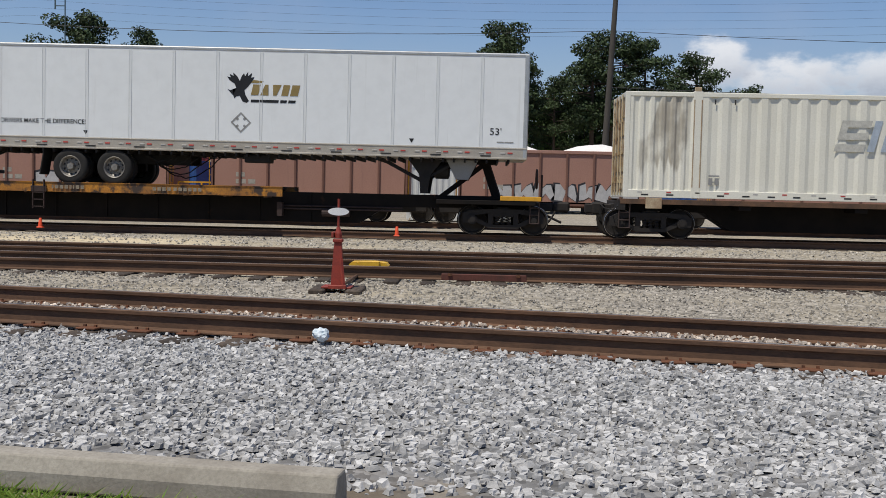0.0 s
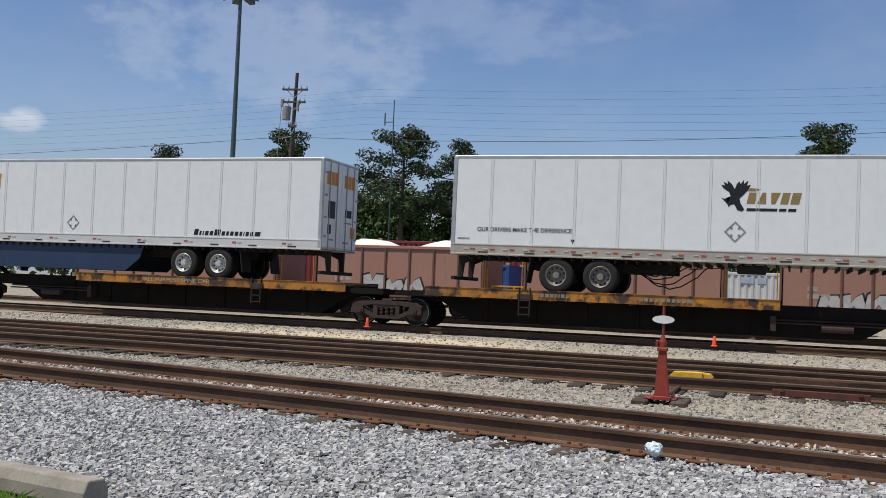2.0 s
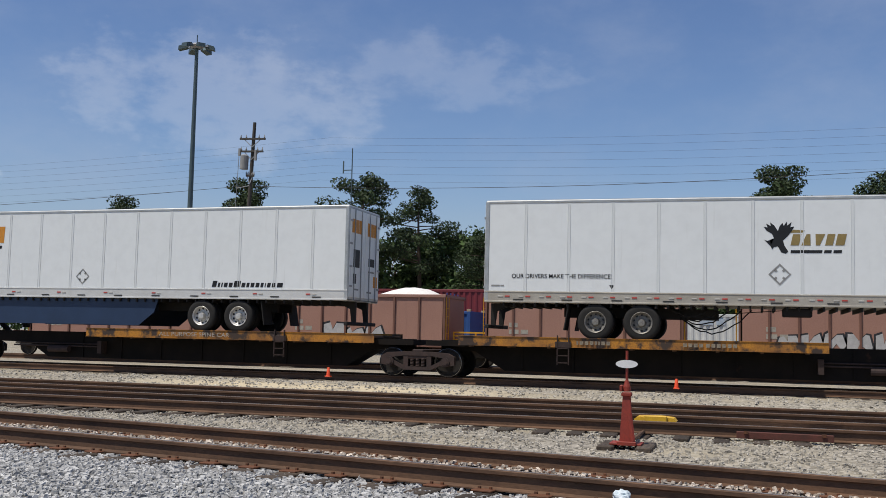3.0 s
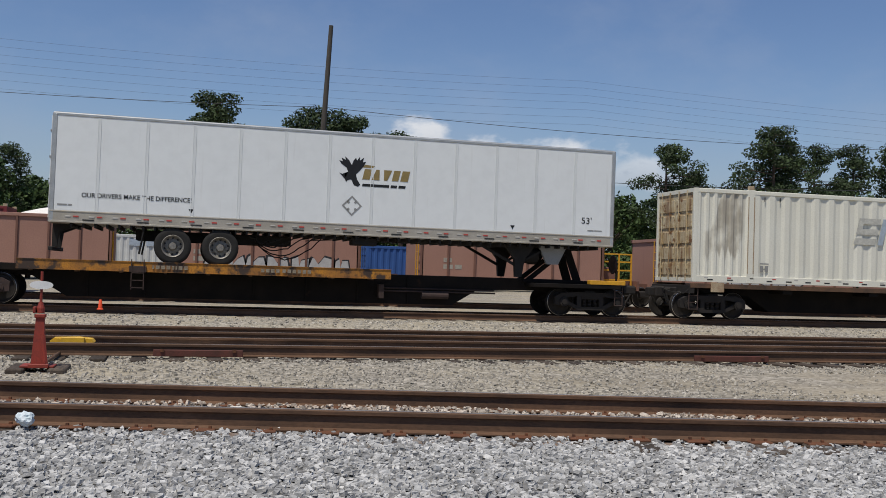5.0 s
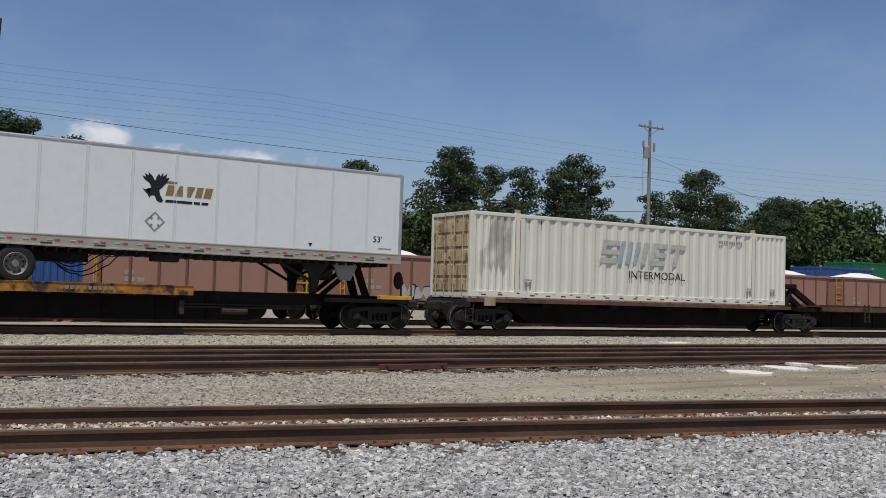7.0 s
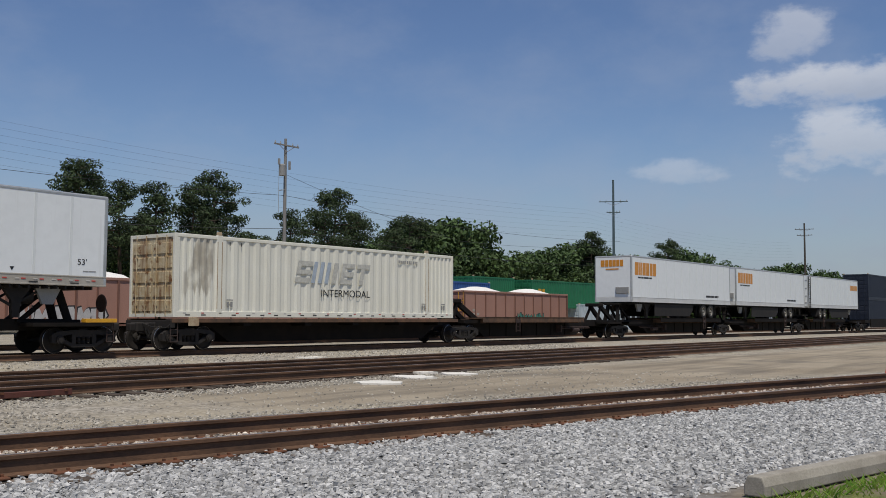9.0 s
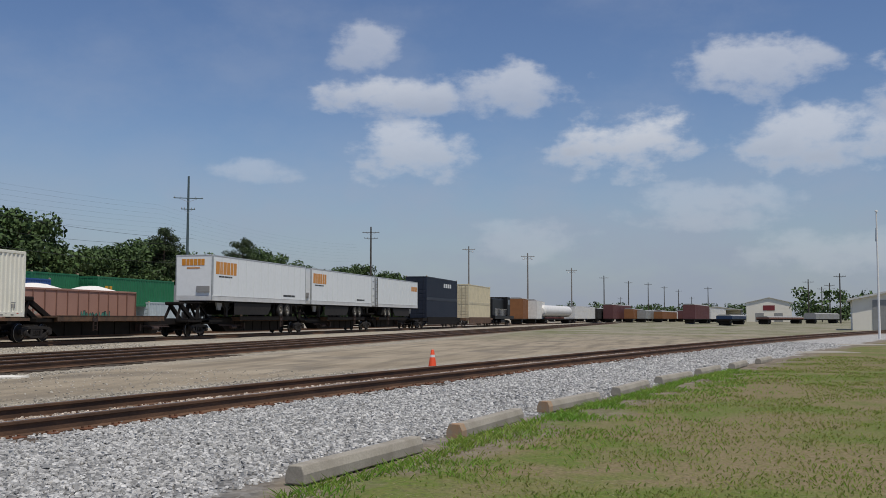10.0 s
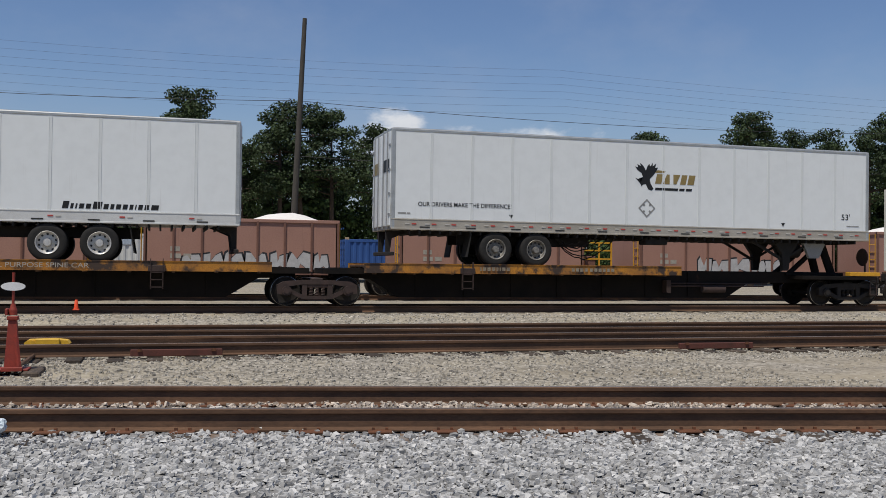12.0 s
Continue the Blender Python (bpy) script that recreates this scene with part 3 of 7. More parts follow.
def head_strip(points, w=0.026, lift=0.0015):
    """The bright band worn by wheels along a rail's head."""
    me = Mesh()
    for i, (x, y, z) in enumerate(points):
        me.v += [(x, y - w, z + lift), (x, y + w, z + lift)]
    me.f = [(2 * i, 2 * i + 2, 2 * i + 3, 2 * i + 1) for i in range(len(points) - 1)]
    return me


TIE = Mesh().box(-0.11, 0.11, -1.3, 1.3, -0.36, -0.185, 0.012).data("tie", M["tie"])
PLATE = Mesh().box(-0.10, 0.10, -0.18, 0.18, -0.185, -0.165, 0.006)
for _sx in (-1, 1):
    for _sy in (-1, 1):
        PLATE.box(_sx * 0.055 - 0.012, _sx * 0.055 + 0.012, _sy * 0.088 - 0.012, _sy * 0.088 + 0.012, -0.17, -0.145)
PLATE = PLATE.data("tie_plate", M["plate"])


def track(label, line, x0, x1, tie_from, tie_to, shine=False, step=2.0, spacing=0.52, plates=False):
    ob = thing("railway_track", label, "track", group="yard tracks")
    n = int((x1 - x0) / step)
    for side in (-0.755, 0.755):
        pts = []
        for i in range(n + 1):
            x = x0 + (x1 - x0) * i / n
            dy = (line(x + 0.1) - line(x - 0.1)) / 0.2
            s = 1 / math.hypot(1, dy)
            pts.append((x - dy * s * side, line(x) + side * s, RAIL_Z))
        r = part("rail", rail_mesh(pts), M["rail"], ob, smooth=True)
        part("railhead", head_strip(pts), M["bright_steel" if shine else "worn_head"], r, "wheel-worn steel strip")
    rng = random.Random(int(abs(line(0)) * 10))
    x = tie_from
    while x < tie_to:
        dy = (line(x + 0.1) - line(x - 0.1)) / 0.2
        a = math.degrees(math.atan(dy)) + rng.uniform(-1.5, 1.5)
        tie = part("tie", TIE, None, ob)
        tie.matrix_basis = pose(x, line(x) + rng.uniform(-0.06, 0.06), rng.uniform(-0.012, 0.01), 0, 0, a)
        if plates:
            for side in (-0.755, 0.755):
                p = part("tie_plate", PLATE, None, ob)
                s = 1 / math.hypot(1, dy)
                p.matrix_basis = pose(x - dy * s * side, line(x) + side * s, 0, 0, 0, math.degrees(math.atan(dy)))
        x += spacing * rng.uniform(0.92, 1.08)
    return ob


M["worn_head"] = mat("worn_railhead", (0.46, 0.42, 0.37), 0.4, 0.6, dark=(0.20, 0.13, 0.09), scale=1.2, amount=0.9, fine=30, bump=0.1)
track("rusty jointed track on half-buried timber ties", t1, -70, 130, -13, 46, plates=True)
track("rusty siding track with a turnout", lambda x: T2A, -160, 300, -14, 34)
track("rusty siding track beside the turnout", lambda x: T2B, -160, 300, -14, 34)
track("polished running track under the moving train", lambda x: T3, -260, 420, -22, 46, shine=True)
track("siding track under the loaded hoppers", lambda x: T4, -160, 300, 20, 21)


# ---------------------------------------------------------------- rail vehicles
S_POLY = (-0.00019387, 0.0046357, -0.10213985, 2.65214568, 1.54157241)


def along(t):
    """Where the front end of the white trailer with the bird stands on the running track."""
    return sum(c * t ** (4 - i) for i, c in enumerate(S_POLY)) - 0.09 * (max(t - 10.0, 0.0) / 2) ** 2


MOVERS = []      # (thing, place on the train, height, nose-down tilt)
WHEELSETS = []   # (wheelset, local pose)


def mover(name, label, category, u, group="", z=0.0, tilt=0.0):
    ob = thing(name, label, category, (along(0) + u, T3, z, 0, tilt, 0), group)
    MOVERS.append((ob, u, z, tilt))
    return ob


WHEEL_R = 0.42


def wheelset_mesh(material):
    me = Mesh()
    for s in (-1, 1):
        y = 0.74 * s
        me.turned([(y - 0.065 * s, WHEEL_R - 0.03), (y - 0.05 * s, WHEEL_R + 0.028), (y - 0.03 * s, WHEEL_R + 0.004), (y + 0.065 * s, WHEEL_R - 0.004), (y + 0.07 * s, WHEEL_R - 0.05), (y + 0.03 * s, WHEEL_R - 0.07), (y + 0.015 * s, 0.2), (y + 0.05 * s, 0.13), (y + 0.09 * s, 0.1), (y + 0.09 * s, 0.0)], (0, 0, 0), "y", 32)
        me.turned([(y - 0.065 * s, WHEEL_R - 0.03), (y - 0.03 * s, 0.2), (y - 0.09 * s, 0.12), (y - 0.09 * s, 0.08)], (0, 0, 0), "y", 32)
    me.tube((0, -1.05, 0), (0, 1.05, 0), 0.075, 12)
    return me


def tread_mesh():
    me = Mesh()
    for s in (-1, 1):
        y = 0.74 * s
        me.turned([(y + 0.060 * s, WHEEL_R - 0.002), (y + 0.068 * s, WHEEL_R - 0.004), (y + 0.0715 * s, WHEEL_R - 0.011)], (0, 0, 0), "y", 32)
    return me


def bogie(parent, x, brown=False):
    """A three-piece freight bogie with its two wheelsets under a car."""
    mt = M["bogie_brown"] if brown else M["bogie"]
    me = Mesh()
    for s in (-1, 1):
        y0, y1 = sorted((0.94 * s, 1.10 * s))
        # top member, dipping bottom member, columns and pedestals
        me.prism([(-1.14, 0.36), (-1.14, 0.60), (-0.95, 0.70), (-0.45, 0.74), (0.45, 0.74), (0.95, 0.70), (1.14, 0.60), (1.14, 0.36), (0.98, 0.33), (0.88, 0.55), (0.42, 0.62), (-0.42, 0.62), (-0.88, 0.55), (-0.98, 0.33)], y0, y1, "y")
        me.prism([(-0.98, 0.46), (-0.40, 0.20), (0.40, 0.20), (0.98, 0.46), (0.90, 0.56), (0.36, 0.30), (-0.36, 0.30), (-0.90, 0.56)], y0, y1, "y")
        for c in (-0.36, 0.36):
            me.box(c - 0.07, c + 0.07, y0 + 0.01, y1 - 0.01, 0.24, 0.68)
        for c in (-0.865, 0.865):
            me.tube((c, 0.9 * s, 0.44), (c, 1.16 * s, 0.44), 0.135, 14)
            me.tube((c, 1.15 * s, 0.44), (c, 1.19 * s, 0.44), 0.085, 10)
        for c in (-0.17, -0.0, 0.17):
            for i in range(6):
                me.turned([(0, 0.05), (0.018, 0.07), (0.036, 0.05)], (c, 1.03 * s, 0.31 + i * 0.042), "z", 8)
        me.box(-0.3, 0.3, y0 + 0.02, y1 + 0.02 * s if s > 0 else y1 - 0.02, 0.52, 0.66, 0.02)
    me.box(-0.17, 0.17, -1.05, 1.05, 0.55, 0.80, 0.02)
    b = part("bogie", me, mt, parent, "three-piece cast steel bogie")
    b.matrix_basis = pose(x, 0, 0)
    for c in (-0.865, 0.865):
        w = part("wheelset", WHEELSET, None, b, "dark wheels with bright worn rims")
        w.matrix_basis = pose(c, 0, WHEEL_R + 0.01)
        WHEELSETS.append((w, c, WHEEL_R + 0.01))
    return b


WHEELSET_ME = wheelset_mesh(M["bogie"])
_tread = tread_mesh()
_k0 = len(WHEELSET_ME.f)
_join = Mesh().add(WHEELSET_ME.v, WHEELSET_ME.f).add(_tread.v, _tread.f)
WHEELSET = _join.data("wheelset", M["bogie"], True)
WHEELSET.materials.append(M["bright_steel"])
for _p in WHEELSET.polygons:
    if _p.index >= _k0:
        _p.material_index = 1


def spine_unit(u_free, u_joint, hitch_up, label, trucks, deck_paint, brown_truck=None, yellow_end=False, low_box=False):
    """One platform of an articulated spine car. The wheels of its trailer stand by u_joint, the hitch by u_free."""
    s = 1 if u_free > u_joint else -1
    L = abs(u_free - u_joint)
    car = mover("spine_car", label, "spine car", u_joint, "units of the train")
    X = lambda a: a * s

    def bx(me, a, b, *r, **k):
        x0, x1 = sorted((X(a), X(b)))
        return me.box(x0, x1, *r, **k)

    sill = Mesh()
    prof = [(0.55, 0.80), (1.6, 0.78), (2.5, 0.24), (L - 4.2, 0.24), (L - 3.4, 0.72), (L - 0.3, 0.76), (L - 0.3, 1.10), (0.55, 1.10)]
    sill.prism([(X(a), z) for a, z in prof], -0.48, 0.48, "y")
    bx(sill, 0.2, 2.0, -0.9, 0.9, 0.92, 1.08)
    for a in [3.0 + 1.5 * i for i in range(int((L - 7) / 1.5))]:
        rb = Mesh()
        bx(rb, a, a + 0.05, -0.52, 0.52, 0.26, 1.08)
        part("sill_rib", rb, M["car_black"], car)
    bx(sill, L - 1.9, L + 0.9, -1.3, 1.3, 0.86, 0.98, c=0.01)
    part("centre_sill", sill, M["car_black"], car, "black fish-belly centre sill")
    # deck for the trailer's wheels
    dk = Mesh()
    for y0, y1 in ((-1.26, -0.40), (0.40, 1.26)):
        bx(dk, 1.35, 10.9, y0, y1, 1.13, 1.19, c=0.005)
    for a in [1.6 + 1.15 * i for i in range(9)]:
        bx(dk, a, a + 0.08, -1.2, 1.2, 0.92, 1.13)
    part("deck", dk, M["car_deck"], car, "worn steel tread deck")
    for y0, y1 in ((-1.285, -1.262), (1.262, 1.285)):
        me = Mesh()
        bx(me, 1.3, 11.35, y0, y1, 0.96, 1.235, c=0.004)
        for zz in (0.96, 1.225):
            x0, x1 = sorted((X(1.3), X(11.35)))
            me.box(x0, x1, y0 - (0.02 if y0 < 0 else 0), y1 + (0.02 if y0 > 0 else 0), zz, zz + 0.016)
        part("side_sill", me, deck_paint, car, "weathered yellow side sill")
    # corner step ladder
    st = Mesh()
    a = 4.2
    for zz in (0.52, 0.72, 0.92):
        bx(st, a, a + 0.34, -1.36, -1.30, zz, zz + 0.025)
    for c in (a, a + 0.32):
        bx(st, c, c + 0.025, -1.36, -1.29, 0.48, 1.3)
    bx(st, a - 0.05, a + 0.4, -1.345, -1.30, 0.95, 1.12, c=0.01)
    part("step_ladder", st, M["bogie_brown"], car)
    # pipes and brake gear
    pp = Mesh()
    for z, y in ((0.62, -0.62), (0.7, -0.55)):
        x0, x1 = sorted((X(L - 6.4), X(L - 2.9)))
        pp.tube((x0, y, z), (x1, y, z), 0.025, 8)
    x0, x1 = sorted((X(L - 5.2), X(L - 4.4)))
    pp.tube((x0, -0.72, 0.52), (x1, -0.72, 0.52), 0.11, 12)
    bx(pp, L - 6.5, L - 6.35, -0.8, -0.5, 0.4, 0.8)
    part("brake_rigging", pp, M["bogie_brown"], car)
    # trailer hitch
    ht = Mesh()
    h0 = L - 0.1
    if hitch_up:
        for y in (-0.42, 0.42):
            ht.beam((X(h0 - 0.06), y, 1.0), (X(h0 - 0.42), y * 0.8, 2.04), 0.16, 0.22)
            ht.beam((X(h0 - 1.75), y, 1.02), (X(h0 - 0.50), y * 0.8, 2.0), 0.11, 0.13)
        bx(ht, h0 - 0.95, h0 - 0.1, -0.5, 0.5, 2.02, 2.13, c=0.02)
    else:
        for y in (-0.42, 0.42):
            ht.beam((X(h0 + 0.5), y, 1.0), (X(h0 - 1.0), y * 0.8, 1.95), 0.16, 0.24)
            ht.beam((X(h0 - 1.5), y, 1.02), (X(h0 - 0.9), y * 0.8, 1.9), 0.11, 0.13)
        bx(ht, h0 - 1.35, h0 - 0.75, -0.5, 0.5, 1.9, 2.1, c=0.05)
    bx(ht, h0 - 1.9, h0 + 0.3, -0.55, 0.55, 0.98, 1.08, c=0.01)
    part("trailer_hitch", ht, M["car_black"], car, "raised steel kingpin hitch")
    # end platform
    if yellow_end:
        me = Mesh()
        bx(me, L - 0.1, L + 1.05, -1.31, -1.05, 0.985, 1.11, c=0.01)
        part("walkway", me, M["bright_yellow"], car, "yellow end walkway")
        rl = Mesh()
        for a in (L + 0.75, L + 1.0):
            rl.tube((X(a), -1.2, 0.35), (X(a), -1.2, 0.98), 0.018, 6)
        for z in (0.36, 0.6, 0.8):
            rl.tube((X(L + 0.75), -1.2, z), (X(L + 1.0), -1.2, z), 0.016, 6)
        rl.tube((X(L + 1.1), -0.5, 1.0), (X(L + 1.1), -0.5, 1.75), 0.03, 8)
        rl.turned([(-0.03, 0.0), (-0.03, 0.27), (0.0, 0.3), (0.03, 0.27), (0.03, 0.0)], (X(L + 0.95), -0.55, 1.62), "x", 20)
        part("hand_brake", rl, M["bogie_brown"], car, "rusty brake wheel and sill steps")
        cp = Mesh()
        bx(cp, L - 0.2, L + 1.55, -0.13, 0.13, 0.70, 0.94, c=0.03)
        bx(cp, L - 0.3, L + 1.0, -0.46, 0.46, 0.60, 0.96, c=0.03)
        cp.sweep([(X(L + 0.8 + 0.7 * f / 8), -0.7, 0.72 - math.sin(math.pi * f / 8) * 0.42) for f in range(9)], 0.03, 6)
        bx(cp, L + 1.45, L + 1.95, -0.2, 0.2, 0.68, 0.98, c=0.06)
        cp.tube((X(L + 1.0), -0.4, 0.7), (X(L + 1.7), -0.3, 0.38), 0.035, 8)
        part("coupler", cp, M["bogie"], car, "knuckle coupler and air hose")
    for i, c in enumerate(trucks):
        bogie(car, c - u_joint, brown=(brown_truck == i))
    return car


def plain_deck_unit(u_a, u_b, label, trucks, deck=True):
    """A container platform: a centre sill with cross arms and rusty edges."""
    car = mover("spine_car", label, "spine car", u_a, "units of the train")
    L = u_b - u_a
    me = Mesh()
    me.prism([(0.3, 0.78), (1.6, 0.76), (2.4, 0.25), (L - 2.4, 0.25), (L - 1.6, 0.76), (L - 0.3, 0.78), (L - 0.3, 1.08), (0.3, 1.08)], -0.42, 0.42, "y")
    for a in (2.4, 5.6, 8.4, 11.4, 14.2):
        me.box(a, a + 0.35, -1.22, 1.22, 0.85, 1.05, 0.01)
    part("centre_sill", me, M["car_black"], car, "black fish-belly centre sill")
    for y0, y1 in ((-1.29, -1.2), (1.2, 1.29)):
        part("side_sill", Mesh().box(-0.9, L - 0.8, y0, y1, 0.98, 1.12, 0.006), M["car_deck"], car, "rust-streaked side sill")
    if deck:
        part("deck", Mesh().box(1.2, L - 1.6, -1.18, 1.18, 1.06, 1.10), M["car_deck"], car)
    br = Mesh()
    br.box(-0.2, 0.25, -1.33, -1.27, 0.86, 1.16, 0.01)
    part("bracket", br, M["rusty_post"], car)
    cp = Mesh().box(-1.75, 0.3, -0.14, 0.14, 0.68, 0.95, 0.03).box(-1.55, -1.2, -0.22, 0.22, 0.64, 1.0, 0.05)
    cp.box(-0.95, -0.75, -1.28, 1.28, 0.80, 1.06, 0.01)
    cp.box(-1.0, 0.3, -0.46, 0.46, 0.58, 0.98, 0.03)
    part("coupler", cp, M["bogie"], car, "knuckle coupler on a heavy end sill")
    hs = Mesh()
    for k, yy in enumerate((-0.45, 0.4, -0.62)):
        hs.sweep([(-0.85 - 0.55 * f / 8, yy, 0.78 - math.sin(math.pi * f / 8) * (0.40 + 0.05 * k)) for f in range(9)], 0.03, 6)
    hs.sweep([(-0.95, -1.25, 0.92), (-1.1, -1.22, 0.80), (-1.25, -0.6, 0.84), (-1.35, -0.1, 0.98)], 0.016, 5)
    part("air_hose", hs, M["tyre"], car, "hanging black brake hoses")
    gs = Mesh()
    for a in (-0.92, -0.62):
        gs.tube((a, -1.24, 0.30), (a, -1.24, 0.98), 0.018, 6)
    for zz in (0.31, 0.52, 0.74):
        gs.tube((-0.92, -1.24, zz), (-0.62, -1.24, zz), 0.016, 6)
    gs.box(-0.95, -0.55, -1.27, -1.0, 1.06, 1.12, 0.01)
    part("sill_step", gs, M["bogie_brown"], car, "rusty corner step")
    ht = Mesh()
    for y in (-0.42, 0.42):
        ht.beam((L + 2.0, y, 1.04), (L + 0.35, y * 0.8, 1.95), 0.16, 0.24)
        ht.beam((L - 0.1, y, 1.04), (L + 0.35, y * 0.8, 1.95), 0.14, 0.16)
    ht.box(L - 0.05, L + 0.6, -0.5, 0.5, 1.9, 2.12, 0.05)
    ht.box(L - 0.5, L + 2.2, -0.55, 0.55, 0.98, 1.08, 0.01)
    part("trailer_hitch", ht, M["car_black"], car, "tilted steel trailer hitch")
    for c in trucks:
        bogie(car, c - u_a)
    return car


def road_wheel_meshes():
    ty = Mesh().turned([(-0.12, 0.29), (-0.135, 0.40), (-0.12, 0.475), (-0.09, 0.50), (0.09, 0.50), (0.12, 0.475), (0.135, 0.40), (0.12, 0.29)], (0, 0, 0), "y", 30)
    rim = Mesh().turned([(-0.115, 0.295), (-0.10, 0.27), (-0.03, 0.255), (0.0, 0.21), (-0.01, 0.12), (-0.06, 0.105), (-0.14, 0.09), (-0.145, 0.0)], (0, 0, 0), "y", 30)
    for i in range(10):
        a = 2 * math.pi * i / 10
        rim.tube((0.165 * math.cos(a), -0.04, 0.165 * math.sin(a)), (0.165 * math.cos(a), 0.0, 0.165 * math.sin(a)), 0.018, 6)
    rim.turned([(-0.125, 0.285), (-0.132, 0.297), (-0.118, 0.31)], (0, 0, 0), "y", 30)
    holes = Mesh()
    for i in range(10):
        a = 2 * math.pi * (i + 0.5) / 10
        holes.tube((0.225 * math.cos(a), -0.022, 0.225 * math.sin(a)), (0.225 * math.cos(a), 0.02, 0.225 * math.sin(a)), 0.033, 8)
    disc = Mesh().add(rim.v, rim.f).add(holes.v, holes.f).data("rim", M["steel_wheel"], True)
    disc.materials.append(M["dark_slot"])
    for p in disc.polygons:
        p.material_index = 1 if p.index >= len(rim.f) else 0
    return ty.data("tyre", M["tyre"], True), disc


TYRE, RIM = road_wheel_meshes()
RIM_BRIGHT = RIM.copy()
RIM_BRIGHT.materials[0] = M["bright_rim"]
DECK_Z = 1.19


def trailer(label, u_nose, nose, wheel_d, z0=2.13, z1=5.02, seams=13, skirt=False, colour="trailer", detail=True, tilt=0.0, rim="rim"):
    """A 53 ft box trailer. nose: +1 if its front looks along +x. wheel_d: the axles' distances from the nose."""
    L = 16.15
    ob = mover("semi_trailer", label, "semi trailer", u_nose, "trailers on the train", -max(wheel_d) * math.sin(radians(tilt)), tilt)
    X = lambda a: -a * nose
    w = 1.29

    def bx(me, a, b, *r, **k):
        x0, x1 = sorted((X(a), X(b)))
        return me.box(x0, x1, *r, **k)

    body = Mesh()
    bx(body, 0.0, L, -w + 0.012, w - 0.012, z0 + 0.40, z1 - 0.06, c=0.02)
    part("body", body, M[colour], ob)
    for i in range(seams):
        a = 1.242 * (i + 1) + 0.06
        if a > L - 0.4:
            break
        me = Mesh()
        bx(me, a - 0.045, a + 0.045, -w + 0.007, -w + 0.013, z0 + 0.40, z1 - 0.10, c=0.003)
        for e in (-0.036, 0.036):
            bx(me, a + e - 0.006, a + e + 0.006, -w + 0.002, -w + 0.008, z0 + 0.42, z1 - 0.12)
        part("panel_seam", me, M["seam"], ob)
    me = Mesh()
    bx(me, -0.01, L + 0.01, -w, w, z1 - 0.11, z1, c=0.03)
    part("top_rail", me, M["rail_trim"], ob)
    rf = Mesh()
    bx(rf, 0.05, L - 0.05, -w + 0.06, w - 0.06, z1 - 0.01, z1 + 0.012)
    part("roof", rf, M["rail_trim"], ob)
    me = Mesh()
    bx(me, -0.005, L, -w - 0.004, w + 0.004, z0 + 0.10, z0 + 0.40, c=0.008)
    part("bottom_rail", me, M["pale_sill" if skirt else "trailer_sill"], ob, "painted grey-white bottom rail" if skirt else "scuffed aluminium bottom rail")
    for lo, hi, k in ((0.09, 0.14, 0.012), (0.375, 0.41, 0.014)):
        me = Mesh()
        bx(me, 0.0, L, -w - k, w + k, z0 + lo, z0 + hi, c=0.006)
        part("rub_rail", me, M["pale_sill" if skirt else "trailer_sill"], ob)
    for a in (0.0, L - 0.12):
        me = Mesh()
        for y0, y1 in ((-w - 0.006, -w + 0.11), (w - 0.11, w + 0.006)):
            bx(me, a - 0.012, a + 0.132, y0, y1, z0 + 0.11, z1 - 0.02, c=0.03)
        part("corner_post", me, M["rail_trim"], ob)
    # cross members, rub rail slots
    cross = Mesh().box(-0.025, 0.025, -w + 0.03, w - 0.03, z0 - 0.02, z0 + 0.12).data("cross_member", M["underframe"])
    for i in range(50):
        part("cross_member", cross, None, ob).matrix_basis = pose(X(0.5 + i * 0.308), 0, 0)
    if detail:
        red = Mesh().box(-0.07, 0.07, -w - 0.016, -w - 0.002, z0 + 0.245, z0 + 0.285, 0.003).data("reflector", M["red_tape"])
        white = Mesh().box(-0.07, 0.07, -w - 0.016, -w - 0.002, z0 + 0.245, z0 + 0.28, 0.003).data("reflector", M["dull_tape"])
        slot = Mesh().box(-0.15, 0.15, -w - 0.018, -w - 0.01, z0 + 0.16, z0 + 0.195, 0.003).data("winch_slot", M["dark_slot"])
        for i in range(0, 26, 3 if skirt else 1):
            part("reflector", red, None, ob, "red reflective marker").matrix_basis = pose(X(0.47 + i * 0.6), 0, 0)
            part("reflector", white, None, ob, "white reflective marker").matrix_basis = pose(X(0.67 + i * 0.6), 0, 0)
        for i in range(11):
            part("winch_slot", slot, None, ob).matrix_basis = pose(X(1.15 + i * 1.4), 0, 0)
    # bogie slider, axles and wheels
    sl = Mesh()
    a0, a1 = min(wheel_d) - 1.0, max(wheel_d) + 1.0
    for y in (-0.5, 0.5):
        bx(sl, a0 - 1.0, a1, y - 0.06, y + 0.06, z0 - 0.28, z0)
    for d in wheel_d:
        bx(sl, d - 0.35, d + 0.35, -0.62, -0.4, z0 - 0.5, z0 - 0.2, c=0.03)
        bx(sl, d - 0.35, d + 0.35, 0.4, 0.62, z0 - 0.5, z0 - 0.2, c=0.03)
        sl.tube((X(d), -0.9, DECK_Z + 0.5), (X(d), 0.9, DECK_Z + 0.5), 0.07, 10)
        bx(sl, d - 0.12, d + 0.12, -1.0, 1.0, DECK_Z + 0.42, DECK_Z + 0.58)
    part("axle_slider", sl, M["underframe"], ob)
